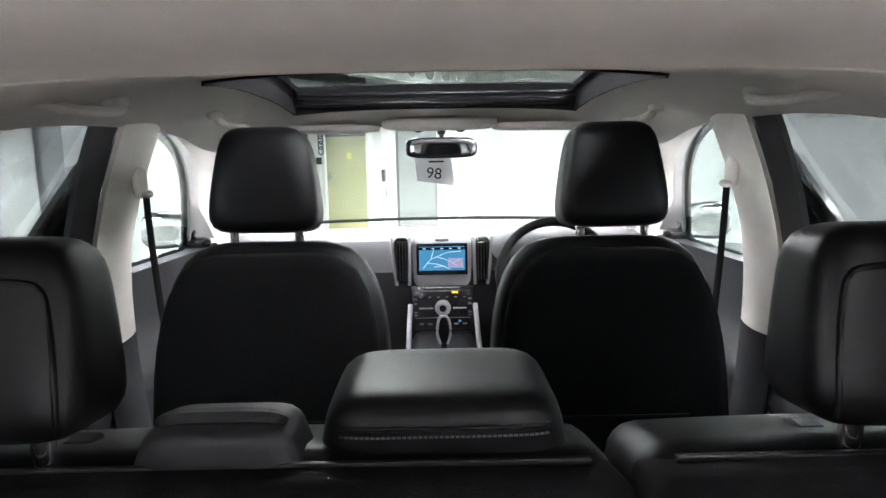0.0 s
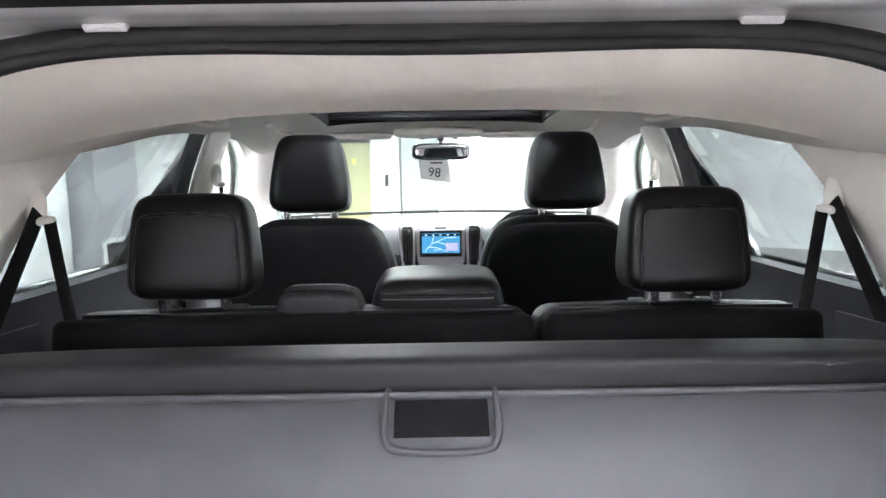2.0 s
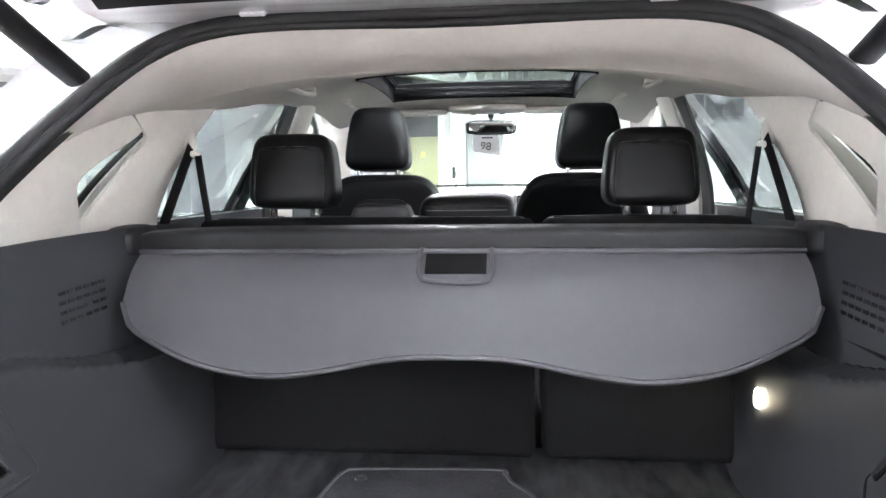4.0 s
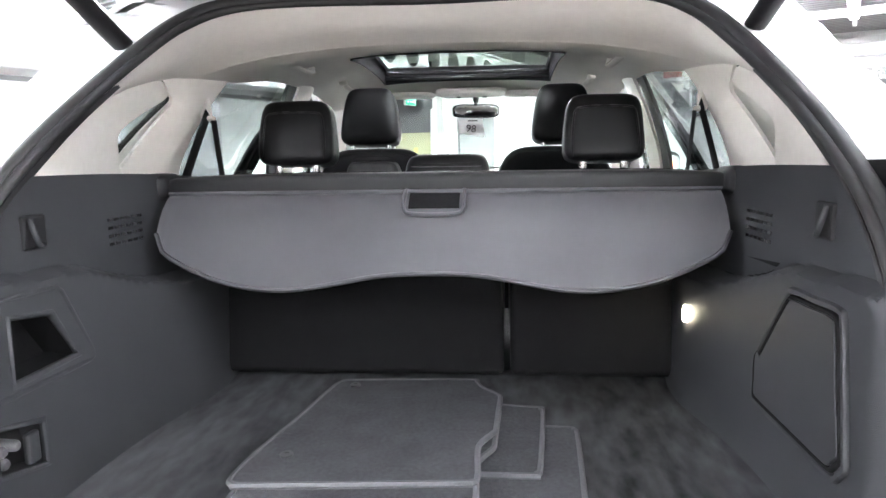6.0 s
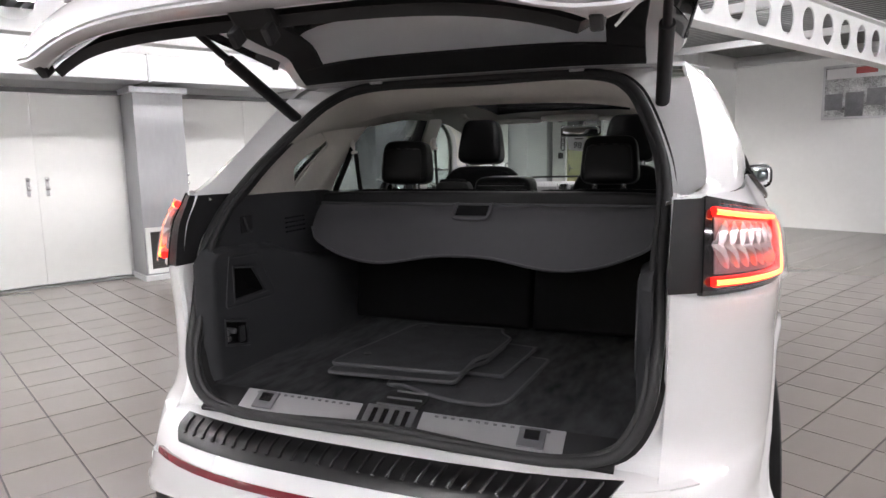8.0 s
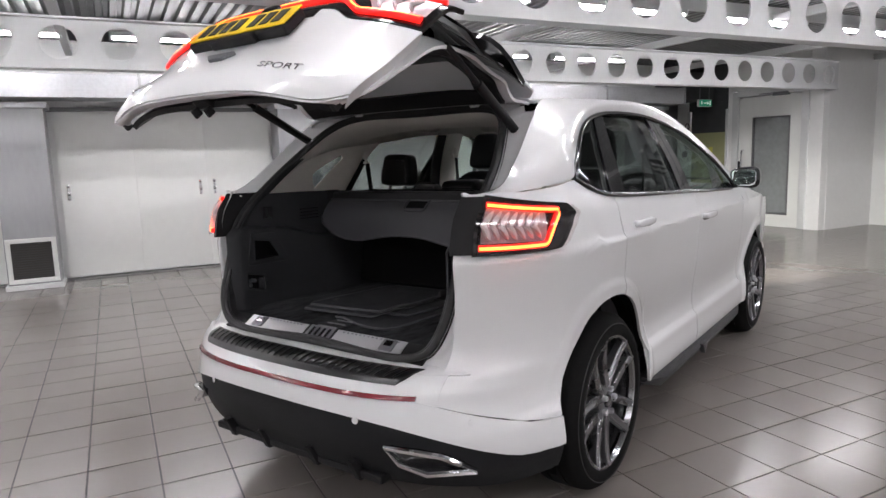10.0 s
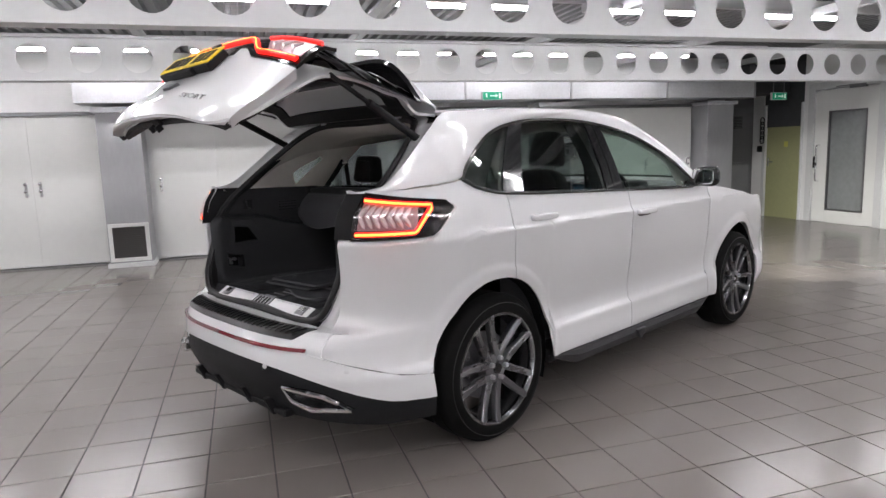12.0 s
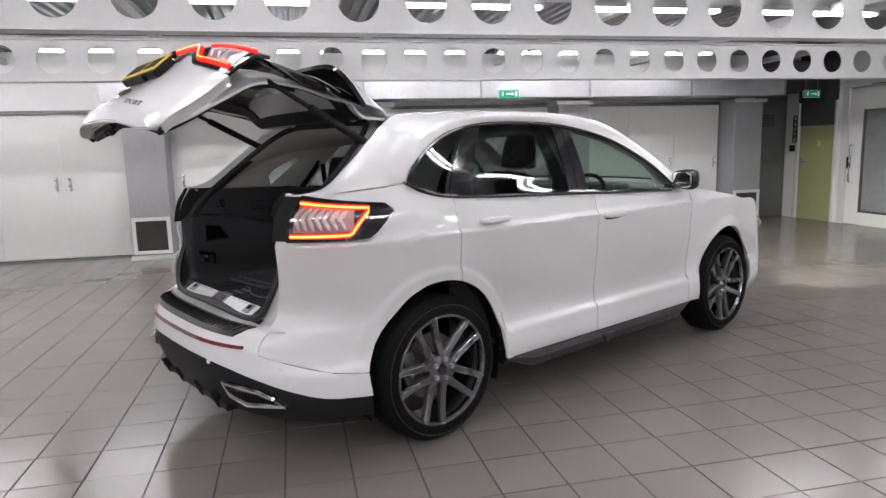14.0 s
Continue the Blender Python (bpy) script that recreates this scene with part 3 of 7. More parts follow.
framed_picture(-0.85, -1)

# ---- the car: x to its right side, y forward from the rear bumper, z up ----
car = thing("car", "white five door sport utility car with its tailgate open", "car")

WIDTH = table([(0.4, 0.905), (0.77, 0.912), (1.0, 0.945), (1.5, 0.945), (2.3, 0.95), (3.3, 0.95), (3.85, 0.945), (4.2, 0.915)])
SECTION = table([(0.20, -0.06), (0.28, -0.025), (0.36, 0.0), (0.46, -0.002), (0.495, -0.006), (0.513, -0.024), (0.60, -0.034), (0.80, -0.010), (0.95, -0.001), (1.045, 0.005), (1.060, 0.005), (1.074, -0.008), (1.2, -0.04),
                 (1.27, -0.075), (1.33, -0.105), (1.45, -0.18), (1.55, -0.245), (1.62, -0.295), (1.68, -0.36)])
REAR = table([(0.2, 0.14), (0.30, 0.07), (0.40, 0.02), (0.5, 0.0), (0.61, 0.012), (0.65, 0.038), (0.675, 0.065), (0.70, 0.115), (0.76, 0.16), (0.9, 0.175), (1.1, 0.17), (1.2, 0.185), (1.29, 0.22)])
FRONT = table([(0.2, 4.72), (0.35, 4.79), (0.6, 4.81), (0.8, 4.78), (0.95, 4.68), (1.05, 4.5)])
BELT = table([(0.3, 1.28), (0.7, 1.298), (0.862, 1.316), (0.92, 1.283), (0.99, 1.258), (1.1, 1.238), (1.5, 1.215), (2.0, 1.195), (2.5, 1.173), (3.0, 1.155), (3.3, 1.143), (3.5, 1.126), (3.8, 1.08), (4.2, 1.02)])


def side_x(y, z):
    """The body side, with a raised lip round each wheel arch."""
    x = WIDTH(y) + SECTION(z) + 0.022 * max(0.0, 1 - abs(y - 0.62) / 0.36) * max(0.0, min(1.0, (0.95 - z) / 0.3))
    for c in (1.0, 3.85):
        k = (1.17 - math.hypot((y - c) / 0.43, (z - 0.37) / 0.462)) / 0.09
        if k > 0 and z < 1.0:
            k = min(1.0, k)
            x += 0.010 * k * k * (3 - 2 * k)
    return x


def rear_pt(phi, z, out=0.0):
    """phi 0: at y = 0.9; phi 90: the middle of the rear."""
    s, c = max(0.0, math.sin(radians(phi))), max(0.0, math.cos(radians(phi)))
    y = 0.9 - (0.9 - REAR(z) + out) * s ** 0.571
    return Vector(((side_x(y, z) + out) * c ** 0.667, y, z))


def side_pt(y, z, out=0.0):
    return Vector((side_x(y, z) + out, y, z))


def front_pt(phi, z):
    s, c = max(0.0, math.sin(radians(phi))), max(0.0, math.cos(radians(phi)))
    y = 4.15 + (FRONT(z) - 4.15) * s ** 0.6
    return Vector((side_x(min(y, 4.2), z) * c ** 0.62, y, z))


def arch_z(y, c, base):
    d = 1 - ((y - c) / 0.43) ** 2
    return max(base, 0.37 + 0.462 * math.sqrt(d)) if d > 0 else base


def panel(bm, cols, nz, inward=0.012):
    """Columns: (point function of z, bottom, top)."""
    vs = [[bm.verts.new(f(lerp(a, b, j / nz))) for j in range(nz + 1)] for f, a, b in cols]
    for i in range(len(cols) - 1):
        for j in range(nz):
            bm.faces.new([vs[i][j], vs[i][j + 1], vs[i + 1][j + 1], vs[i + 1][j]])
    bmesh.ops.recalc_face_normals(bm, faces=bm.faces[:])
    bm.faces.ensure_lookup_table()
    f = max(bm.faces, key=lambda q: q.calc_center_median().x)
    if f.normal.x < 0:
        bmesh.ops.reverse_faces(bm, faces=bm.faces[:])
    return thick(bm, inward)


def both(name, make, mat, label="", smooth=35, parent=None):
    """A right and a left part."""
    a = part(name, make(), mat, parent or car, label, smooth)
    b = part(name, flipped(make()), mat, parent or car, label, smooth)
    return a, b


def opening_phi(z):
    return math.degrees(math.acos(min(1.0, (0.662 / side_x(0.5, z)) ** 1.5)))


def lamp_phi(z):
    return math.degrees(math.acos(min(1.0, (0.704 / side_x(0.5, z)) ** 1.5)))


CREASE = table([(0.05, 0.620), (0.10, 0.607), (0.25, 0.544), (0.45, 0.482), (0.6, 0.466)])


# rear quarter: from the tailgate opening to the rear door
def quarter():
    bm = bmesh.new()
    cols = []
    for i in range(33):
        k = 1 - (i / 32) ** 0.8
        f = lambda z, k=k: rear_pt(opening_phi(max(0.70, z)) * k, z)
        yb = rear_pt(opening_phi(0.72) * k, 0.62).y
        cols.append((f, arch_z(yb, 1.0, CREASE(yb)), 1.285 + 0.031 * max(0, (rear_pt(opening_phi(1.28) * k, 1.28).y - 0.5) / 0.4) ** 2))
    for y in (0.93, 0.97, 1.01, 1.05, 1.085, 1.116):
        cols.append((lambda z, y=y: side_pt(y, z), arch_z(y, 1.0, 0.33), BELT(y)))
    return panel(bm, cols, 72)


both("rear_quarter_panel", quarter, M_PAINT)


def door_panel(y0, y1):
    def make():
        bm = bmesh.new()
        cols = []
        n = 56
        for i in range(n + 1):
            y = lerp(y0, y1, i / n)
            cols.append((lambda z, y=y: side_pt(y, z), arch_z(y, 1.0, arch_z(y, 3.85, 0.335)), BELT(y)))
        return panel(bm, cols, 64)
    return make


rear_doors = both("rear_door", door_panel(1.122, 2.222), M_PAINT)
front_doors = both("front_door", door_panel(2.228, 3.285), M_PAINT)


def fender():
    bm = bmesh.new()
    cols = []
    for i in range(41):
        y = lerp(3.291, 4.15, i / 40)
        cols.append((lambda z, y=y: side_pt(y, z), arch_z(y, 3.85, 0.335), BELT(y)))
    for i in range(1, 6):
        cols.append((lambda z, i=i: front_pt(i * 5, z), arch_z(front_pt(i * 5, 0.5).y, 3.85, 0.55), 1.03 - 0.01 * i))
    return panel(bm, cols, 20)


both("front_fender", fender, M_PAINT)


def front_bumper():
    bm = bmesh.new()
    cols = [(lambda z, p=p: front_pt(p, z), 0.26, 0.92 if p >= 25 else 0.549) for p in (4, 7, 11, 15, 20, 24.9)]
    cols += [(lambda z, p=p: front_pt(p, z), 0.25, 0.92) for p in range(25, 91, 5)]
    panel(bm, cols, 12)
    return mirror_x(bm)


part("front_bumper", front_bumper(), M_PAINT, car, "", 40)

# bonnet
bm = grid(lambda a, b: Vector(((b * 2 - 1) * lerp(0.80, 0.74, a), lerp(3.48, 4.72, a) - 0.10 * a * (b * 2 - 1) ** 2 * 2, lerp(1.145, 0.93, a ** 1.5) - 0.05 * (b * 2 - 1) ** 4)), 14, 16)
bmesh.ops.recalc_face_normals(bm, faces=bm.faces[:])
part("bonnet", thick(bm, 0.02), M_PAINT, car, "", 50)
for s in (-1, 1):
    bm = bmesh.new()
    cushion(bm, (s * 0.64, 4.70, 0.78), (0.13, 0.09, 0.055), 4, 8)
    part("headlamp", bm, M_CHROME, car, "bright headlamp unit", 60)
part("cowl", bx(((0, 3.44, 1.115), (1.5, 0.12, 0.05), 0.01)), M_PLASTIC, car)

# rear bumper: white upper band, black valance below
def bumper_band(z0f, z1f, out, nz, phis):
    bm = bmesh.new()
    cols = []
    for p in phis:
        yb = rear_pt(p, 0.6).y
        cols.append((lambda z, p=p: rear_pt(p, z, out), z0f(yb), z1f(yb)))
    panel(bm, cols, nz, 0.014)
    return bm


LOWLINE = table([(0.0, 0.543), (0.05, 0.526), (0.12, 0.488), (0.2, 0.443), (0.285, 0.402), (0.38, 0.372), (0.55, 0.357), (0.6, 0.357)])
PHIS = [10.4, 13, 16, 20, 25, 30, 36, 42, 48, 54, 60, 65, 70, 75, 80, 85, 90]
bm = mirror_x(bumper_band(lambda y: LOWLINE(y), lambda y: CREASE(y) - 0.002, 0.010, 12, PHIS))
bumper = part("rear_bumper", bm, M_PAINT, car, "white upper bumper band", 50)
bm = mirror_x(bumper_band(lambda y: CREASE(y) - 0.003, lambda y: 0.684 if y < 0.2 else CREASE(y) + 0.002, 0.006, 8, [p for p in PHIS if p > 44]))
part("bumper_top", bm, M_PAINT, bumper, "", 50)
bm = mirror_x(bumper_band(lambda y: 0.285 - 0.04 * min(1.0, y / 0.3), lambda y: LOWLINE(y) - 0.003, 0.0, 8, PHIS))
part("valance", bm, M_CLAD, bumper, "dark grey lower valance", 50)
# diffuser fins
bm = bmesh.new()
for x in (-0.36, -0.14, 0.14, 0.36):
    slab(bm, [(x - 0.015, 0.02, 0.36), (x - 0.015, 0.06, 0.275), (x - 0.015, 0.25, 0.265), (x - 0.015, 0.25, 0.36)], (0.03, 0, 0), 0.004)
box(bm, (0, 0.17, 0.300), (0.95, 0.22, 0.03), 0.008)
part("diffuser", bm, M_PLASTIC, bumper)
# ledge between opening and bumper, with ribbed black pad
def ledge():
    bm = bmesh.new()

    def f(a, b):
        o = rear_pt(lerp(90, 41, b), 0.682, 0.007)
        i = Vector((o.x * lerp(1.0, 0.87, b), 0.214 + 0.045 * (o.x / 0.74) ** 4, 0.691 + 0.006 * b ** 4))
        q = o.lerp(i, a)
        return Vector((q.x, q.y, lerp(o.z, i.z, 1 - (1 - a) ** 2.2)))
    grid(f, 8, 24, bm)
    bmesh.ops.recalc_face_normals(bm, faces=bm.faces[:])
    bm.faces.ensure_lookup_table()
    if bm.faces[0].normal.z < 0:
        bmesh.ops.reverse_faces(bm, faces=bm.faces[:])
    return mirror_x(thick(bm, 0.012))


part("bumper_ledge", ledge(), M_PAINT, bumper, "", 60)
PADLINE = smoothline([(0, 0.034, 0.655), (0, 0.046, 0.668), (0, 0.064, 0.680), (0, 0.095, 0.688), (0, 0.137, 0.692)], 8)


def pad_pt(a, b, up=0.0):
    q = PADLINE[round(a * 8)]
    x = (b * 2 - 1) * lerp(0.53, 0.585, a)
    return Vector((x, q.y + 0.05 * abs(b * 2 - 1) ** 3, q.z + up))


bm = grid(pad_pt, 8, 60)
bmesh.ops.recalc_face_normals(bm, faces=bm.faces[:])
thick(bm, 0.012)
pad = part("step_pad", bm, M_PAD, bumper, "ribbed black plastic step pad", 40)
for k in range(30):
    b = 0.03 + 0.94 * k / 29
    pad_rib = tube(bmesh.new(), [pad_pt(i / 8, b, 0.003) for i in range(3, 8)], 0.005, 5, flat=0.7)
    part("pad_rib", pad_rib, M_PAD, pad)
# red reflector strip
bm = bmesh.new()
cols = [(lambda z, p=p: rear_pt(p, z, 0.017), 0.610, 0.626) for p in (55, 58, 60, 65, 70, 75, 80, 85, 90)]
panel(bm, cols, 2, 0.012)
part("reflector_strip", mirror_x(bm), M_REDLENS, bumper, "thin dark red reflector strip", 50)
# parking sensors
for phi, turn in ((72, 72), (38, 40)):
    for s in (1, -1):
        p = rear_pt(phi, 0.525, 0.0105)
        bm = bmesh.new()
        lathe(bm, [(0, -0.002), (0.011, -0.002), (0.012, 0.0015), (0, 0.0025)], 14, pose(s * p.x, p.y, p.z, 0, 0, -turn if s > 0 else 180 + turn))
        part("parking_sensor", bm, M_PAINT, bumper)


# exhaust trims
def exhaust():
    bm = bmesh.new()
    o = [(0.525, 0.030, 0.448), (0.575, 0.045, 0.398), (0.66, 0.085, 0.366), (0.772, 0.215, 0.352), (0.735, 0.175, 0.388), (0.69, 0.125, 0.422), (0.62, 0.068, 0.442)]
    pts = [Vector(p) for p in o]
    tube(bm, pts, 0.011, 6, closed=True, up=(0, 1, 0))
    return bm


def exhaust_dark():
    bm = bmesh.new()
    o = [(0.525, 0.046, 0.448), (0.575, 0.060, 0.398), (0.66, 0.100, 0.366), (0.762, 0.222, 0.354), (0.735, 0.19, 0.388), (0.69, 0.14, 0.422), (0.62, 0.083, 0.442)]
    return slab(bm, o, (0, 0.05, 0))


ex = both("exhaust_trim", exhaust, M_CHROME, "chrome exhaust surround")
part("exhaust_mouth", exhaust_dark(), M_BLACKGLOSS, ex[0])
part("exhaust_mouth", flipped(exhaust_dark()), M_BLACKGLOSS, ex[1])


# side skirts
def skirt():
    bm = bmesh.new()
    prof = [(0.90, 0.335), (0.955, 0.325), (0.965, 0.295), (0.93, 0.24), (0.84, 0.23)]
    rows = []
    for i in range(21):
        y = lerp(1.47, 3.36, i / 20)
        e = min(1, min(i, 20 - i) / 2.0)
        rows.append([bm.verts.new((lerp(0.90, x, 0.4 + 0.6 * e), y, lerp(0.335, z, 0.25 + 0.75 * e))) for x, z in prof])
    for i in range(20):
        for j in range(4):
            bm.faces.new([rows[i][j], rows[i + 1][j], rows[i + 1][j + 1], rows[i][j + 1]])
    bmesh.ops.recalc_face_normals(bm, faces=bm.faces[:])
    thick(bm, 0.012)
    slab(bm, [(0.95, 2.25, 0.31), (0.95, 2.36, 0.31), (0.95, 2.30, 0.245)], (0.03, 0, 0), 0.004)
    return bm


both("side_skirt", skirt, M_SKIRT, "dark grey lower side skirt", 40)


# wheel arch liners and underbody
def liner(c):
    def make():
        bm = bmesh.new()
        grid(lambda a, b: Vector((lerp(0.66, 0.885, b), c + 0.436 * math.cos(lerp(-0.35, math.pi + 0.35, a)), 0.37 + 0.468 * math.sin(lerp(-0.35, math.pi + 0.35, a)))), 30, 2, bm)
        bm.faces.new([bm.verts.new((0.66, c + 0.436 * math.cos(lerp(-0.35, math.pi + 0.35, i / 30)), 0.37 + 0.468 * math.sin(lerp(-0.35, math.pi + 0.35, i / 30)))) for i in range(31)])
        return bm
    return make


both("wheel_arch_liner", liner(1.0), M_SEATBACK, "", 40)
both("wheel_arch_liner", liner(3.85), M_SEATBACK, "", 40)
part("underbody", bx(((0, 2.42, 0.30), (1.04, 4.3, 0.10), 0.03), ((0, 2.42, 0.31), (1.78, 1.9, 0.08), 0.02)), M_PLASTIC, car)


# ---- wheels ----
def wheel():
    t = part("wheel", lathe(bmesh.new(), [(0.0, -0.024), (0.062, -0.026), (0.072, -0.034), (0.074, -0.09), (0.0, -0.09)], 30), M_RIMDARK, car, "", 40)
    bm = bmesh.new()
    lathe(bm, [(0.277, -0.012), (0.285, -0.002), (0.305, 0.002), (0.335, -0.004), (0.352, -0.02), (0.362, -0.03), (0.371, -0.045), (0.374, -0.075), (0.374, -0.082), (0.368, -0.083), (0.368, -0.09), (0.375, -0.091), (0.375, -0.12), (0.375, -0.15), (0.368, -0.151), (0.368, -0.158), (0.374, -0.16), (0.374, -0.17), (0.371, -0.2), (0.355, -0.225), (0.31, -0.24), (0.277, -0.235)], 72)
    part("tyre", bm, M_TYRE, t, "black low profile tyre", 40)
    bm = bmesh.new()
    lathe(bm, [(0.268, -0.028), (0.277, -0.006), (0.284, -0.006), (0.284, -0.22), (0.262, -0.20), (0.25, -0.10), (0.262, -0.04)], 72)
    part("rim_barrel", bm, M_RIM, t, "polished rim barrel", 40)
    for k in range(5):
        a = 2 * math.pi * k / 5 + math.pi / 2
        rad, tan = Vector((0, math.cos(a), math.sin(a))), Vector((0, -math.sin(a), math.cos(a)))
        for s in (-1, 1):
            bm = bmesh.new()
            # a straight faceted arm from hub to rim with a raised ridge
            rings = []
            for f in (0.0, 0.3, 0.7, 1.0):
                c = rad * lerp(0.040, 0.274, f) + tan * s * lerp(0.030, 0.057, f) + Vector((lerp(-0.030, -0.012, f) - 0.010 * math.sin(f * math.pi), 0, 0))
                w = lerp(0.020, 0.0165, f)
                e = Vector((1, 0, 0))
                rings.append([bm.verts.new(q) for q in (c + tan * w, c + tan * w * 0.72 + e * 0.006, c + tan * s * w * 0.45 + e * 0.009, c - tan * w * 0.72 + e * 0.006, c - tan * w,
                                                         c - tan * w * 0.6 - e * 0.034, c + tan * w * 0.6 - e * 0.034)])
            for i in range(3):
                for j in range(7):
                    bm.faces.new([rings[i][j], rings[i][(j + 1) % 7], rings[i + 1][(j + 1) % 7], rings[i + 1][j]])
            bm.faces.new(rings[0])
            bm.faces.new(rings[-1])
            bmesh.ops.recalc_face_normals(bm, faces=bm.faces[:])
            sp = part("spoke", bm, M_RIMDARK, t, "", 18)
            for q in (-1, 1):
                edge = [rad * lerp(0.062 if q != s else 0.070, 0.270, f) + tan * (s * lerp(0.030, 0.057, f) + q * lerp(0.020, 0.0165, f) * 0.86) + Vector((lerp(-0.030, -0.012, f) - 0.010 * math.sin(f * math.pi) + 0.0045, 0, 0)) for f in (0, 0.3, 0.7, 1.0)]
                part("spoke_edge", tube(bmesh.new(), edge, 0.0018, 5), M_RIMEDGE, sp, "bright machined edge", 60)
    part("rim_lip", lathe(bmesh.new(), [(0.2690, -0.010), (0.2715, -0.0035), (0.2755, -0.0035), (0.2775, -0.010)], 72), M_RIMEDGE, t, "bright rim lip", 40)
    part("sidewall_line", lathe(bmesh.new(), [(0.3285, -0.003), (0.331, 0.0005), (0.3335, -0.003)], 72), M_TYRELINE, t, "", 40)
    part("brake_disc", lathe(bmesh.new(), [(0.0, -0.11), (0.17, -0.11), (0.17, -0.125), (0, -0.125)], 48), M_STEEL, t, "dull steel brake disc", 40)
    part("brake_caliper", bx(((-0.11, -0.12, 0.09), (0.06, 0.07, 0.14), 0.01)), M_RIMDARK, t)
    part("hub_cap", lathe(bmesh.new(), [(0, -0.012), (0.024, -0.013), (0.028, -0.02), (0.03, -0.05)], 24), M_BLACKGLOSS, t, "", 40)
    for k in range(5):
        a = 2 * math.pi * k / 5 + math.pi / 2 + math.pi / 5
        bm = bmesh.new()
        lathe(bm, [(0, -0.004), (0.006, -0.003), (0.008, 0.001), (0.011, 0.0), (0.0125, -0.006), (0.0125, -0.03)], 12, pose(-0.004, 0.056 * math.cos(a), 0.052 * math.sin(a)))
        part("wheel_nut", bm, M_SILVER, t)
    return t


w0 = wheel()
w0.matrix_basis = pose(0.94, 1.0, 0.375, 22)
w0["label"] = "dark alloy wheel with five split spokes"
for m in (pose(0.945, 3.85, 0.375, 40), pose(-0.945, 1.0, 0.375, 0, 0, 180), pose(-0.945, 3.85, 0.375, 25, 0, 180)):
    copy_thing(w0, m)

# ---- upper body: ring of pillars and roof rail round the side windows ----
RING = [  # outer x, y, z; inner y, z
    (0.668, 0.33, 1.281, 0.33, 1.279), (0.722, 0.478, 1.303, 0.48, 1.284), (0.712, 0.62, 1.400, 0.65, 1.297), (0.695, 0.72, 1.48, 0.856, 1.316),
    (0.675, 0.82, 1.56, 0.94, 1.382), (0.654, 0.935, 1.636, 1.06, 1.463), (0.655, 1.1, 1.650, 1.22, 1.539), (0.657, 1.35, 1.660, 1.435, 1.588),
    (0.660, 1.7, 1.672, 1.7, 1.607), (0.66, 2.05, 1.672, 2.05, 1.603), (0.655, 2.38, 1.652, 2.35, 1.565), (0.66, 2.66, 1.606, 2.6, 1.500),
    (0.70, 2.90, 1.503, 2.80, 1.405), (0.755, 3.12, 1.368, 2.95, 1.305), (0.80, 3.28, 1.25, 3.05, 1.215), (0.83, 3.42, 1.15, 3.11, 1.160)]
NR = 90
outer = smoothline([r[:3] for r in RING], NR)


def skin_x(y, z):
    """The outer skin, drawn in towards the tail like the quarter panel."""
    if y >= 0.9:
        return side_x(y, z)
    s = min(1.0, ((0.9 - y) / (0.9 - REAR(z))) ** 1.751)
    return max(0.662, side_x(y, z) * (1 - s * s) ** 0.3335)


inner = [Vector((skin_x(p.y, p.z), p.y, p.z)) for p in smoothline([(0, r[3], r[4]) for r in RING], NR)]


def ring_at(i, b, inset=0.0):
    o, n = outer[i], inner[i]
    p = n.lerp(o, b)
    bulge = 0.05 * math.sin(math.pi * b) * min(1.0, (o - n).length / 0.35)
    return Vector((p.x + bulge - inset, p.y, p.z + bulge * 0.4 - inset * 0.25))


def ring_panel():
    bm = bmesh.new()
    grid(lambda a, b: ring_at(round(a * NR), b), NR, 8, bm)
    bmesh.ops.remove_doubles(bm, verts=bm.verts[:], dist=0.0005)
    bmesh.ops.recalc_face_normals(bm, faces=bm.faces[:])
    bm.faces.ensure_lookup_table()
    if max(bm.faces, key=lambda q: q.calc_area()).normal.x < 0:
        bmesh.ops.reverse_faces(bm, faces=bm.faces[:])
    return thick(bm, 0.012)


both("body_side_frame", ring_panel, M_PAINT, "", 50)

# roof skin with sunroof opening
SUN_X, SUN_Y0, SUN_Y1 = 0.352, 1.72, 2.375


def roof_z(x, y):
    top = table_roof(y)
    return top - (top - table_edge(y)) * min(1.0, abs(x) / 0.66) ** 2.6


table_roof = table([(0.93, 1.655), (1.3, 1.685), (1.7, 1.702), (2.0, 1.700), (2.25, 1.682), (2.45, 1.658), (2.66, 1.618)])
table_edge = table([(0.93, 1.636), (1.35, 1.660), (1.7, 1.672), (2.05, 1.672), (2.38, 1.650), (2.66, 1.604)])


def holed_sheet(zf, x1, y0, y1, hx, hy0, hy1, curve_front=0.0):
    """A sheet with a rectangular opening."""
    bm = bmesh.new()
    xs = sorted({round(v, 5) for v in [lerp(-x1, x1, i / 24) for i in range(25)] + [-hx, hx]})
    ys = sorted({round(v, 5) for v in [lerp(y0, y1, i / 30) for i in range(31)] + [hy0, hy1]})
    V = {}
    for i, x in enumerate(xs):
        for j, y in enumerate(ys):
            yy = y
            V[i, j] = bm.verts.new((x, yy, zf(x, y)))
    for i in range(len(xs) - 1):
        for j in range(len(ys) - 1):
            cx, cy = (xs[i] + xs[i + 1]) / 2, (ys[j] + ys[j + 1]) / 2
            if abs(cx) < hx and hy0 < cy < hy1:
                continue
            bm.faces.new([V[i, j], V[i + 1, j], V[i + 1, j + 1], V[i, j + 1]])
    bmesh.ops.delete(bm, geom=[v for v in bm.verts if not v.link_faces], context="VERTS")
    return bm


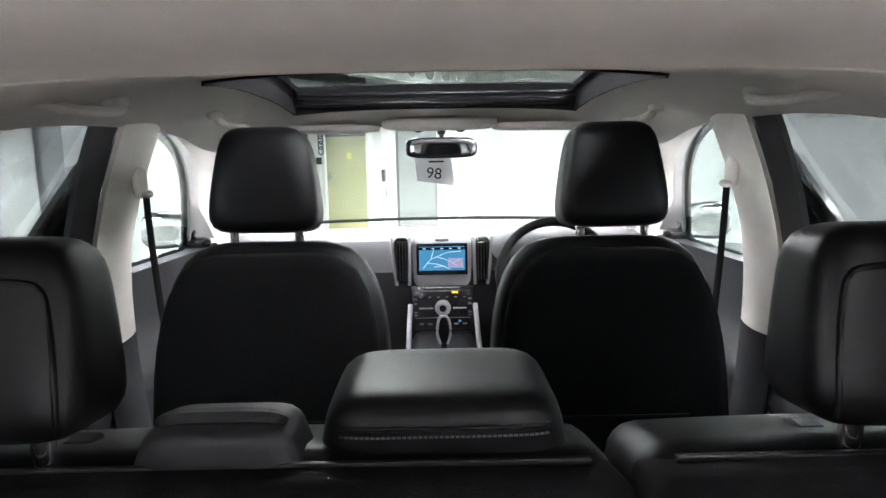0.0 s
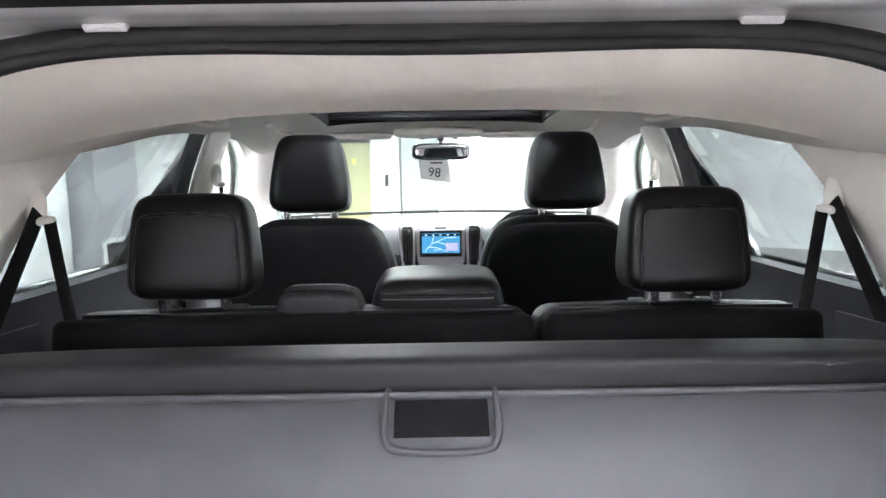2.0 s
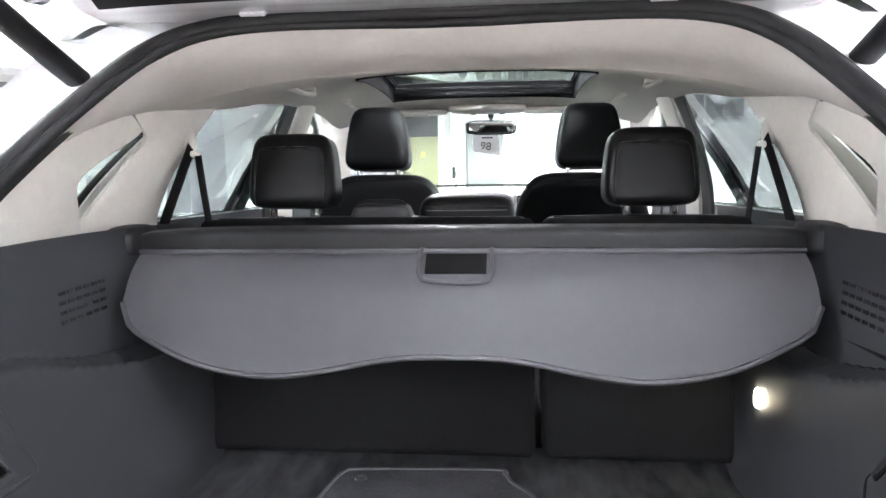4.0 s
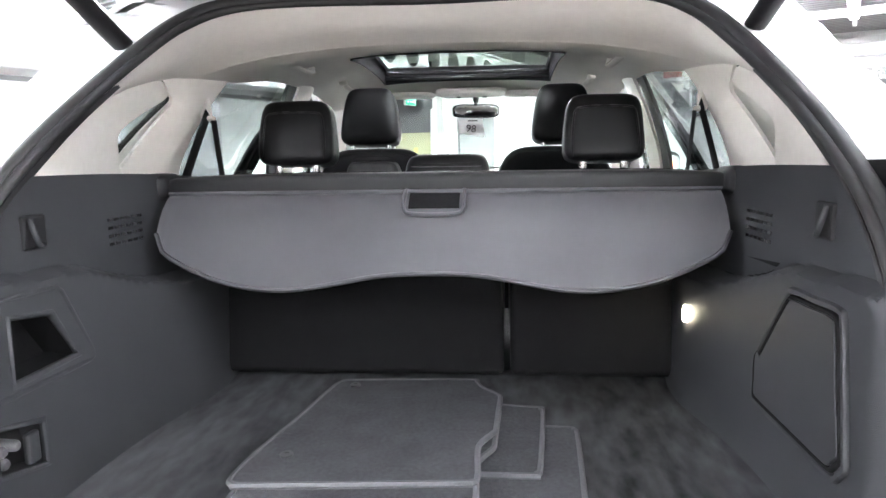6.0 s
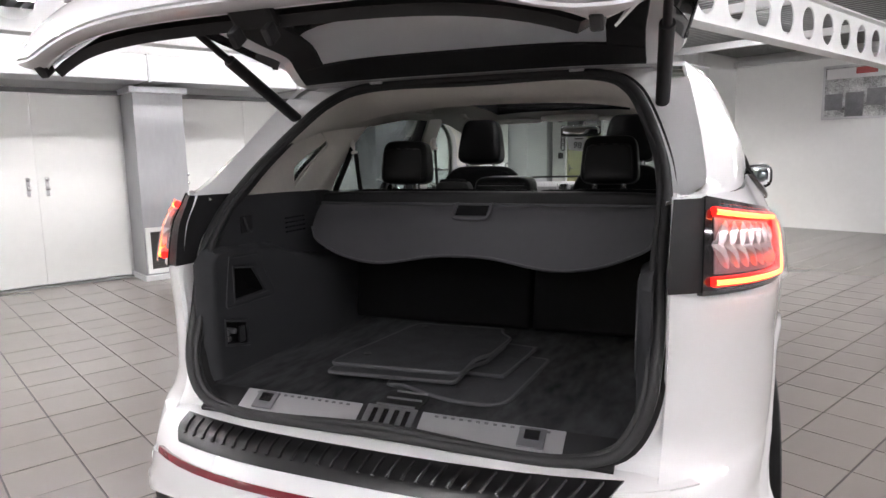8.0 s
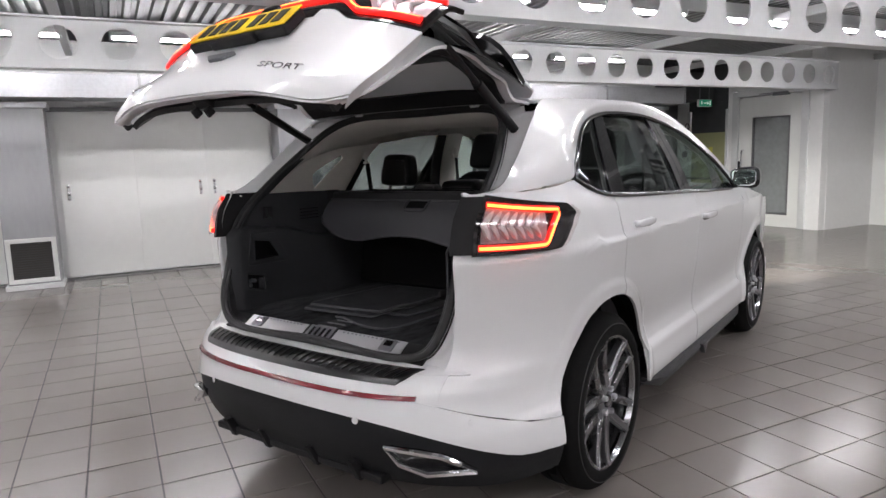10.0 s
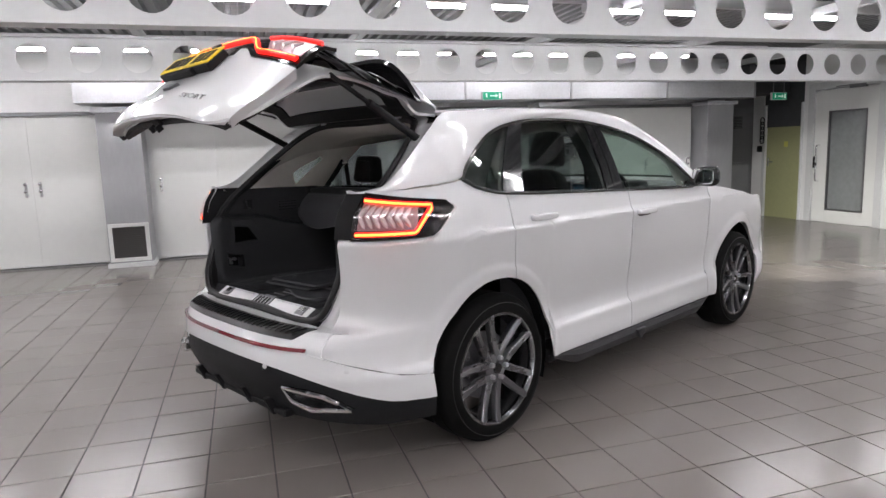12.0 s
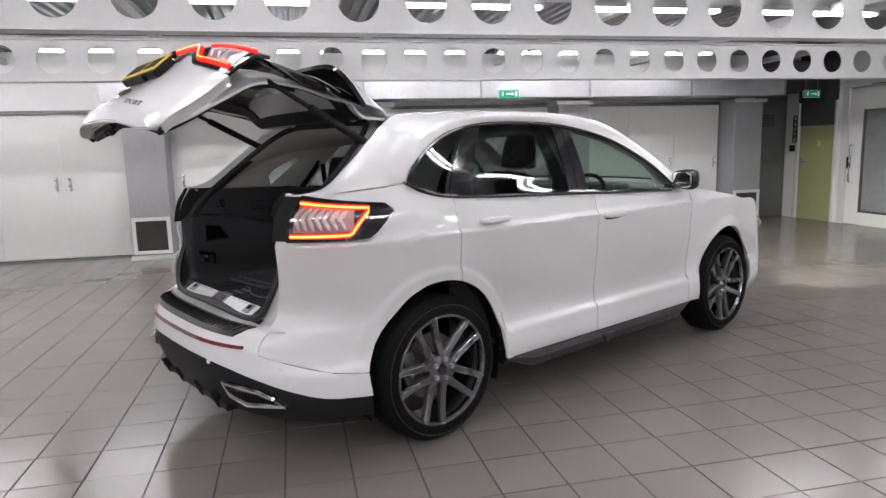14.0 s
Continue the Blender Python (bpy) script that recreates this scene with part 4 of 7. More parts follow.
bm = holed_sheet(roof_z, 0.656, 0.93, 2.655, 0.42, SUN_Y0 - 0.05, SUN_Y1 + 0.04)
part("roof_panel", thick(bm, 0.012), M_PAINT, car, "", 50)
bm = grid(lambda a, b: Vector((lerp(-0.418, 0.418, a), lerp(SUN_Y0 - 0.048, SUN_Y1 + 0.038, b), roof_z(lerp(-0.418, 0.418, a), lerp(SUN_Y0 - 0.048, SUN_Y1 + 0.038, b)) + 0.001)), 10, 14)
sg = part("sunroof_glass", thick(bm, 0.005), M_SUNGLASS, car, "tinted panoramic sunroof glass", 60)
sg.visible_shadow = False
# dark sunroof rails
bm = bmesh.new()
zf = lambda y: table_roof(y) - 0.045
for s in (-1, 1):
    for k, off in enumerate((0.0, 0.03)):
        tube(bm, [(s * (SUN_X + 0.012 - off * 0.9), lerp(SUN_Y0, SUN_Y1, i / 10), zf(lerp(SUN_Y0, SUN_Y1, i / 10)) + 0.02 * k) for i in range(11)], 0.014 - 0.004 * k, 6)
box(bm, (0, SUN_Y1 - 0.005, 1.616), (2 * SUN_X + 0.02, 0.03, 0.022), 0.008)
box(bm, (0, SUN_Y1 - 0.04, 1.634), (2 * SUN_X - 0.03, 0.02, 0.010), 0.004)
box(bm, (0, SUN_Y0 + 0.02, zf(SUN_Y0)), (2 * SUN_X, 0.04, 0.04), 0.01)
bm2 = holed_sheet(lambda x, y: roof_z(x, y) - 0.007, 0.418, SUN_Y0 - 0.045, SUN_Y1 + 0.035, 0.372, SUN_Y0 + 0.003, SUN_Y1 - 0.005)
part("sunroof_border", thick(bm2, 0.001), M_BLACKGLOSS, sg, "black printed glass border")
part("sunroof_frame", bm, M_BLACKGLOSS, car, "black sunroof frame", 50)


# window frame of black trim round each side glass
def dlo_trim():
    bm = bmesh.new()
    up = [p for p in inner if p.y > 0.860]
    low = [Vector((side_x(y, BELT(y)), y, BELT(y))) for y in [lerp(3.10, 0.875, i / 40) for i in range(41)]]
    pts = [p + Vector((0.004, 0, 0)) for p in up[2:-1] + low[1:]]
    tube(bm, pts, 0.011, 8, closed=True)
    return bm


tr = both("window_trim", dlo_trim, M_BLACKGLOSS, "black gloss side window surround", 50)


def glass_top(y):
    best = None
    for a, b in zip(inner, inner[1:]):
        if a.y <= y <= b.y and a.y > 0.85:
            t = (y - a.y) / max(1e-6, b.y - a.y)
            best = lerp(a.z, b.z, t)
    return best if best is not None else BELT(y)


def side_glass(b0, b1, t0, t1):
    """A pane from y b0..b1 at the belt to t0..t1 at the roof rail."""
    def make():
        def f(a, b):
            yb, yt = lerp(b0, b1, a), lerp(t0, t1, a)
            return side_pt(lerp(yb, yt, b), lerp(BELT(yb), max(BELT(yb) + 0.012, glass_top(yt)), b), -0.012)
        bm = grid(f, 36, 14)
        bmesh.ops.recalc_face_normals(bm, faces=bm.faces[:])
        return thick(bm, 0.004)
    return make


QUARTER, REAR_PANE, FRONT_PANE = side_glass(0.868, 1.16, 0.868, 1.45), side_glass(1.17, 2.03, 1.46, 2.15), side_glass(2.08, 3.085, 2.19, 3.085)
for pair in (both("quarter_glass", QUARTER, M_PRIVACY, "dark privacy quarter glass", 60),
             [part("door_glass", (flipped(REAR_PANE()) if s else REAR_PANE()), M_PRIVACY, rear_doors[s], "dark privacy door glass", 60) for s in (0, 1)],
             [part("door_glass", (flipped(FRONT_PANE()) if s else FRONT_PANE()), M_DOORGLASS, front_doors[s], "clear door glass", 60) for s in (0, 1)]):
    for o in pair:
        o.visible_shadow = o.data.materials[0] is M_PRIVACY


# gloss black pillar covers
def pillar_cover(b0, b1, t0, t1, out=0.002, th=0.012, bow=1.0):
    def make():
        def f(a, b):
            yb, yt = lerp(b0, b1, a), lerp(t0, t1, a)
            return side_pt(lerp(yb, yt, b ** bow), lerp(BELT(yb), glass_top(yt), b), out)
        bm = grid(f, 4, 12)
        bmesh.ops.recalc_face_normals(bm, faces=bm.faces[:])
        return thick(bm, th)
    return make


both("pillar_cover", pillar_cover(1.105, 1.255, 1.40, 1.52, bow=1.3), M_BLACKGLOSS, "gloss black pillar cover", 60)
both("pillar_lining", pillar_cover(1.10, 1.27, 1.39, 1.53, -0.024, 0.004, 1.3), M_TRIMPALE, "", 60)
both("pillar_cover", pillar_cover(2.0, 2.075, 2.115, 2.185), M_BLACKGLOSS, "gloss black pillar cover", 60)
both("pillar_cover", pillar_cover(2.08, 2.17, 2.19, 2.262), M_BLACKGLOSS, "gloss black pillar cover", 60)


# door handles
def handle(y, z):
    def make():
        bm = bmesh.new()
        x = side_x(y, z)
        cushion(bm, (x + 0.022, y, z), (0.014, 0.105, 0.018), 3.0, 6)
        cushion(bm, (x + 0.008, y + 0.085, z), (0.016, 0.02, 0.016), 3, 4)
        cushion(bm, (x + 0.008, y - 0.085, z), (0.016, 0.02, 0.016), 3, 4)
        return bm
    return make


for doors, yy, zz in ((rear_doors, 1.365, 1.10), (front_doors, 2.37, 1.045)):
    for s in (0, 1):
        grip = part("door_handle", flipped(handle(yy, zz)()) if s else handle(yy, zz)(), M_PAINT, doors[s], "", 40)
        # flat dark ellipse in the door skin, painting the shadow under the grip
        cup = cushion(bmesh.new(), (side_x(yy, zz - 0.012) - 0.0015, yy - 0.005, zz - 0.014), (0.004, 0.085, 0.016), 3, 6)
        part("handle_gap", flipped(cup) if s else cup, M_RUBBER, grip, "dark inlay painting the shade behind the grip", 60)


# door mirrors
def mirror_shell():
    bm = bmesh.new()
    cushion(bm, (0.992, 3.115, 1.220), (0.094, 0.062, 0.068), 3.2, 10, lambda q: Vector((q.x, q.y * (1.0 if q.y > 0 else 0.5), q.z * (1 + 0.12 * q.x))))
    cushion(bm, (0.90, 3.12, 1.170), (0.06, 0.035, 0.022), 3, 6)
    return bm


def mirror_pane():
    bm = bmesh.new()
    cushion(bm, (0.994, 3.076, 1.220), (0.076, 0.004, 0.052), 5, 8, None, pose(0, 0, 0, 0, 0, -9).to_3x3())
    return bm


ms = both("door_mirror", mirror_shell, M_BLACKGLOSS, "black door mirror housing", 60, None)
part("mirror_glass", mirror_pane(), M_MIRROR, ms[0], "silver mirror glass")
part("mirror_glass", flipped(mirror_pane()), M_MIRROR, ms[1], "silver mirror glass")


# windscreen
def ws(a, b):
    """a: bottom to top, b: across."""
    i = round(lerp(NR * 0.965, NR * 0.735, a))
    e = outer[i]
    x = (b * 2 - 1) * e.x
    return Vector((x, e.y + 0.10 * (1 - (x / e.x) ** 2), e.z + 0.012 * (1 - (x / e.x) ** 2)))


bm = grid(ws, 16, 16)
bmesh.ops.recalc_face_normals(bm, faces=bm.faces[:])
o = part("windscreen", thick(bm, 0.006), M_GLASS, car, "clear windscreen", 60)
bm = bmesh.new()
tube(bm, [ws(0, lerp(0.04, 0.96, i / 20)) + Vector((0, -0.012, 0.006)) for i in range(21)], 0.007, 6)
part("windscreen_seal", bm, M_RUBBER, o, "black rubber seal along the windscreen foot", 60)
o.visible_shadow = False
bm = grid(lambda a, b: Vector(((b * 2 - 1) * 0.66, lerp(2.64, 2.665 + 0.1 * (1 - (b * 2 - 1) ** 2), a), lerp(1.62 - 0.016 * abs(b * 2 - 1) ** 2.6, 1.600, a))), 3, 16)
bmesh.ops.recalc_face_normals(bm, faces=bm.faces[:])
part("windscreen_header", thick(bm, 0.02), M_PAINT, car, "", 60)

# ---- tailgate opening: painted jamb and rubber seal ----
SEAL = [(0.0, 0.205, 0.690), (0.25, 0.205, 0.690), (0.45, 0.208, 0.694), (0.575, 0.222, 0.725), (0.635, 0.25, 0.82), (0.65, 0.30, 0.95), (0.648, 0.345, 1.11), (0.652, 0.43, 1.21),
        (0.648, 0.53, 1.29), (0.626, 0.64, 1.38), (0.575, 0.775, 1.495), (0.525, 0.865, 1.570), (0.45, 0.925, 1.615), (0.30, 0.955, 1.635), (0.0, 0.965, 1.640)]
seal_r = smoothline(SEAL, 70)
loop = seal_r + [Vector((-p.x, p.y, p.z)) for p in seal_r[-2:0:-1]]


def centre_dir(p):
    c = Vector((0, lerp(0.27, 0.6, max(0, min(1, (p.z - 0.8) / 0.7))), max(0.95, min(1.35, p.z))))
    d = Vector((c.x - p.x, (c.y - p.y) * 0.3, c.z - p.z))
    return d.normalized()


bm = bmesh.new()
tube(bm, [p + centre_dir(p) * 0.012 + Vector((0, -0.006, 0.002)) for p in loop], 0.013, 8, closed=True)
tube(bm, [p + centre_dir(p) * 0.028 + Vector((0, -0.001, 0.0)) for p in loop], 0.009, 8, closed=True)
part("tailgate_seal", bm, M_RUBBER, car, "black rubber tailgate seal", 60)
# black channel behind the seal
bm = bmesh.new()
n = len(loop)
rows = [[bm.verts.new(q) for q in (p - centre_dir(p) * 0.012, p + Vector((0, 0.006, -0.002)), p + centre_dir(p) * 0.034 + Vector((0, 0.012, 0)), p + centre_dir(p) * 0.022 + Vector((0, 0.05, 0)))] for p in loop]
for i in range(n):
    for j in range(3):
        bm.faces.new([rows[i][j], rows[(i + 1) % n][j], rows[(i + 1) % n][j + 1], rows[i][j + 1]])
bmesh.ops.recalc_face_normals(bm, faces=bm.faces[:])
part("seal_channel", bm, M_RUBBER, car, "black sealing channel", 60)


# jamb: from the seal to the outer skin, on each side
def jamb():
    bm = bmesh.new()
    pts = [p for p in seal_r if p.z > 0.6935]
    rows = []
    for p in pts:
        if p.z < 1.27:
            q = rear_pt(opening_phi(p.z), p.z)
        else:
            cand = [o for o in outer if o.y < 0.94]
            q = min(cand, key=lambda o: abs(o.z - p.z - 0.012))
            q = Vector((q.x if p.z < 1.58 else min(q.x, p.x + 0.11), q.y, q.z))
        m1 = p.lerp(q, 0.35) + Vector((0, 0.016, 0))
        m2 = p.lerp(q, 0.8) + Vector((0, 0.012, 0))
        rows.append([bm.verts.new(v) for v in (p + Vector((0, 0.004, 0)), m1, m2, q)])
    for i in range(len(rows) - 1):
        for j in range(3):
            bm.faces.new([rows[i][j], rows[i + 1][j], rows[i + 1][j + 1], rows[i][j + 1]])
    bmesh.ops.recalc_face_normals(bm, faces=bm.faces[:])
    return bm


both("tailgate_jamb", jamb, M_PAINT, "", 60)
bm = grid(lambda a, b: Vector((lerp(-0.60, 0.60, b), lerp(0.93, 0.985, a), lerp(1.655, 1.645, a) - 0.02 * abs(2 * b - 1) ** 4)), 3, 20)
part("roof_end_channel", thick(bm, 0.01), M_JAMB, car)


# ---- tail lamps on the body ----
LAMPLOW = table([(0.0, 1.084), (0.3, 1.084), (0.50, 1.084), (0.555, 1.090), (0.585, 1.115), (0.62, 1.148), (1.0, 1.190)])


def lamp_pt(a, b, out):
    """a: 0 at the tailgate edge, 1 at the forward tip; b: bottom to top."""
    z0 = LAMPLOW(a)
    z1 = lerp(1.278, 1.203, a ** 0.95)
    z = lerp(z0, z1, b)
    if a < 0.62:
        return rear_pt(lamp_phi(z) * (1 - a / 0.62 * 0.86) - 1.0, z, out)
    p0 = rear_pt(lamp_phi(z) * 0.14 - 1.0, z, out)
    ye = lerp(p0.y, 0.80, 0.5)
    y = lerp(p0.y, ye, (a - 0.62) / 0.38)
    return Vector((lerp(p0.x, side_x(ye, z) + out, (a - 0.62) / 0.38), y, z))


def lamp_sheet(a0, a1, b0, b1, out, th, na=26, nb=8):
    def make():
        bm = grid(lambda a, b: lamp_pt(lerp(a0, a1, a), lerp(b0, b1, b), out), na, nb)
        bmesh.ops.recalc_face_normals(bm, faces=bm.faces[:])
        bm.faces.ensure_lookup_table()
        f = max(bm.faces, key=lambda q: q.calc_center_median().x)
        if f.normal.x < 0:
            bmesh.ops.reverse_faces(bm, faces=bm.faces[:])
        return thick(bm, th)
    return make


def guide_line(out):
    pts = [lamp_pt(0.03 + 0.39 * i / 24, 0.12, out) for i in range(25)]
    pts += [lamp_pt(0.44 + 0.018 * i, 0.17 + 0.12 * i, out) for i in range(6)]
    return pts + [lamp_pt(0.53 - 0.50 * i / 24, 0.87, out) for i in range(25)]


def light_guide():
    return tube(bmesh.new(), guide_line(0.022), 0.0115, 8)


def light_core():
    return tube(bmesh.new(), guide_line(0.030), 0.0058, 8)


def chevron(k):
    bm = bmesh.new()
    a = 0.045 + k * 0.052
    pts = [lamp_pt(a + 0.045 * abs(f), 0.52 + 0.26 * f, 0.023) for f in (-1, -0.7, -0.35, 0, 0.35, 0.7, 1)]
    return tube(bm, pts, [0.003, 0.010, 0.012, 0.012, 0.012, 0.010, 0.003], 4)


lamps = both("tail_lamp", lamp_sheet(0.0, 1.0, -0.03, 1.03, 0.016, 0.018), M_BLACKGLOSS, "tail lamp with lit red light guide", 60)
for s in (0, 1):
    f = flipped if s else (lambda b: b)
    part("light_guide", f(light_guide()), M_REDGLOW, lamps[s], "lit red light guide", 60)
    part("light_core", f(light_core()), M_HOTGLOW, lamps[s], "bright orange light core", 60)
    part("reflector", f(lamp_sheet(0.04, 0.45, 0.2, 0.82, 0.019, 0.003)()), M_LAMPPINK, lamps[s], "lamp reflector tinted pink for the red glow", 60)
    for k in range(7):
        part("chevron_lens", f(chevron(k)), M_LAMPSILVER, lamps[s], "", 60)
    o = part("lens_cover", f(lamp_sheet(0.02, 0.97, 0.03, 0.97, 0.038, 0.003)()), M_LAMPCLEAR, lamps[s], "clear lamp cover", 60)
    o.visible_shadow = False


# inner black lamp housing between lens and seal
def lamp_return():
    bm = bmesh.new()
    grid(lambda a, b: rear_pt(lerp(lamp_phi(lerp(1.084, 1.278, b)) - 2, opening_phi(lerp(1.084, 1.278, b)) + 1.5, a), lerp(1.084, 1.278, b), 0.012), 6, 8, bm)
    grid(lambda a, b: rear_pt(opening_phi(lerp(1.084, 1.278, b)) + 1.5, lerp(1.084, 1.278, b), 0.012).lerp(Vector((0.652, lerp(0.345, 0.50, b ** 1.3), lerp(1.084, 1.275, b))), a), 4, 8, bm)
    bmesh.ops.remove_doubles(bm, verts=bm.verts[:], dist=0.0004)
    bmesh.ops.recalc_face_normals(bm, faces=bm.faces[:])
    return thick(bm, 0.004)


for s in (0, 1):
    part("housing", flipped(lamp_return()) if s else lamp_return(), M_PLASTIC, lamps[s], "", 60)

# ---- tailgate, swung up about its hinge ----
HINGE = Vector((0, 0.955, 1.662))
OPEN = Matrix.Translation(HINGE) @ pose(0, 0, 0, -50) @ Matrix.Translation(-HINGE)
SKIN_W = table([(0.705, 0.59), (0.73, 0.62), (0.80, 0.648), (0.95, 0.664), (1.0, 0.672), (1.10, 0.70), (1.19, 0.722), (1.28, 0.738)])
SKIN_Y = table([(0.705, 0.182), (0.73, 0.172), (0.80, 0.165), (0.95, 0.185), (1.10, 0.190), (1.15, 0.190), (1.19, 0.192), (1.235, 0.205), (1.28, 0.245)])
BAR_LOW = table([(0.0, 1.160), (0.40, 1.160), (0.50, 1.148), (0.62, 1.098), (0.70, 1.090), (1.0, 1.088)])


def skin(z, r, out=0.0):
    """The closed tailgate's outer face below the glass; r from -1 to 1 across."""
    return Vector((r * SKIN_W(z), SKIN_Y(z) + 0.11 * abs(r) ** 3.2 - out, z))


def bar_top(r):
    return lerp(1.258, 1.272, r * r)


def bar_pt(a, r, out=0.0):
    return OPEN @ skin(lerp(bar_top(r), BAR_LOW(abs(r)), a), r, out)


def low_pt(a, r, out=0.0):
    b = BAR_LOW(abs(r)) - 0.003
    return OPEN @ skin(lerp(b, 0.708 + 0.05 * abs(r) ** 16, a), r, out)


SPOILER_C = smoothline([(0, 0.945, 1.668), (0, 0.82, 1.661), (0, 0.70, 1.640), (0, 0.60, 1.607)], 30)
SPOILER_E = smoothline([(0.60, 0.955, 1.648), (0.645, 0.905, 1.616), (0.660, 0.86, 1.582), (0.664, 0.815, 1.550)], 30)
GLASS_C = smoothline([(0, 0.672, 1.560), (0, 0.56, 1.487), (0, 0.44, 1.403), (0, 0.33, 1.326), (0, 0.238, 1.262)], 30)
GLASS_E = smoothline([(0.660, 0.832, 1.546), (0.676, 0.755, 1.490), (0.695, 0.64, 1.402), (0.708, 0.54, 1.328), (0.722, 0.425, 1.278)], 30)


def spoiler_pt(a, r):
    c, e = SPOILER_C[round(a * 30)], SPOILER_E[round(a * 30)]
    k = abs(r) ** lerp(3.0, 11.0, a)
    return Vector((r * e.x, lerp(c.y, e.y, k), lerp(c.z, e.z, k)))


def glass_pt(a, r, out=0.0):
    i = min(29, int(a * 30))
    c, e = GLASS_C[i].lerp(GLASS_C[i + 1], a * 30 - i), GLASS_E[i].lerp(GLASS_E[i + 1], a * 30 - i)
    k = abs(r) ** 6
    return Vector((r * e.x, lerp(c.y, e.y, k) - out * 0.55, lerp(c.z, e.z, k) + out * 0.83))


def gate_sheet(fn, na, nr, th):
    """A shell of the tailgate from a function of (0..1, -1..1), its front facing out."""
    bm = grid(lambda a, b: fn(a, b * 2 - 1), na, nr)
    bmesh.ops.recalc_face_normals(bm, faces=bm.faces[:])
    bm.faces.ensure_lookup_table()
    q = bm.faces[len(bm.faces) // 2]
    if (OPEN.to_3x3().inverted() @ q.normal).y > 0:
        bmesh.ops.reverse_faces(bm, faces=bm.faces[:])
    return thick(bm, th)


INNER = smoothline([(0, y, z) for y, z in ((0.965, 1.655), (0.926, 1.603), (0.880, 1.5555), (0.796, 1.536), (0.694, 1.522), (0.55, 1.435), (0.41, 1.335), (0.305, 1.20), (0.27, 1.02), (0.245, 0.86), (0.222, 0.752))], 100)
INNER_W = smoothline([(w, 0, 0) for w in (0.60, 0.605, 0.60, 0.60, 0.605, 0.625, 0.645, 0.65, 0.64, 0.625, 0.575)], 100)
INNER_Y = table([(0.0, 0.0), (0.2, 0.0), (0.35, 0.06), (0.5, 0.13), (0.62, 0.13), (0.75, 0.10), (1.0, 0.08)])


def inner_pt(s, r, inset=0.0):
    """A point on the inner side of the closed tailgate; s 0 at the hinge, 1 at the lower edge."""
    i = min(99, int(s * 100))
    f = s * 100 - i
    p, w = INNER[i].lerp(INNER[i + 1], f), lerp(INNER_W[i].x, INNER_W[i + 1].x, f)
    d = (INNER[min(100, i + 2)] - INNER[max(0, i - 1)]).normalized()
    nrm = Vector((0, -d.z, d.y)) if -d.z > 0 else Vector((0, d.z, -d.y))
    k = abs(r) ** 4
    return Vector((r * w, p.y + INNER_Y(s) * k, p.z - 0.03 * max(0.0, 1 - s / 0.45) * k)) + nrm * inset


def inner_sheet(s0, s1, r0, r1, inset, th, ns=24, nr=30):
    bm = grid(lambda a, b: OPEN @ inner_pt(lerp(s0, s1, a), lerp(r0, r1, b), inset), ns, nr)
    bmesh.ops.recalc_face_normals(bm, faces=bm.faces[:])
    return thick(bm, th)


def gate_box(at, size, bevel=0.0, bm=None, tilt=0.0):
    """A block fixed to the tailgate, square to it; at is in the closed pose."""
    bm = bm or bmesh.new()
    box(bm, OPEN @ at, size, bevel, 2, OPEN.to_3x3() @ Euler((radians(tilt), 0, 0)).to_matrix())
    return bm


gate = part("tailgate", gate_sheet(lambda a, r: low_pt(a, r), 24, 48, 0.012), M_PAINT, car, "white tailgate swung up and open", 50)
sp = part("spoiler", gate_sheet(lambda a, r: OPEN @ spoiler_pt(a, r), 30, 40, 0.008), M_PAINT, gate, "white roof spoiler", 40)


def under_pt(a, r):
    t, g = spoiler_pt(1.0, r), glass_pt(0.0, r, 0.004)
    lip = t + Vector((0, 0.006, -0.020))
    return OPEN @ (t.lerp(lip, a * 3) if a < 0.334 else lip.lerp(g, (a - 0.3333) * 1.5))


part("spoiler_underside", gate_sheet(under_pt, 6, 40, 0.004), M_BLACKGLOSS, sp, "black spoiler underside", 30)
o = part("rear_window", gate_sheet(lambda a, r: OPEN @ glass_pt(a, r), 30, 40, 0.005), M_REARGLASS, gate, "dark rear window", 60)
o.visible_shadow = False
# printed black border inside the glass
for a0, a1, r0, r1 in ((0.0, 0.26, -0.99, 0.99), (0.93, 1.0, -0.99, 0.99), (0.26, 0.93, -0.99, -0.84), (0.26, 0.93, 0.84, 0.99)):
    bm = grid(lambda a, b: OPEN @ glass_pt(lerp(a0, a1, a), lerp(r0, r1, b), -0.009), 12, 24)
    bmesh.ops.recalc_face_normals(bm, faces=bm.faces[:])
    part("glass_border", thick(bm, 0.002), M_BLACKGLOSS, o, "", 60)
bm = tube(bmesh.new(), [OPEN @ glass_pt(0.262, -0.95 + 1.9 * i / 24, 0.002) for i in range(25)], 0.0022, 6)
part("glass_seam", bm, M_SILVER, o, "thin bright seam", 60)
bar = part("lamp_bar", gate_sheet(lambda a, r: bar_pt(a, r, 0.004), 10, 60, 0.016), M_BLACKGLOSS, gate, "gloss black lamp bar with red light guide", 50)
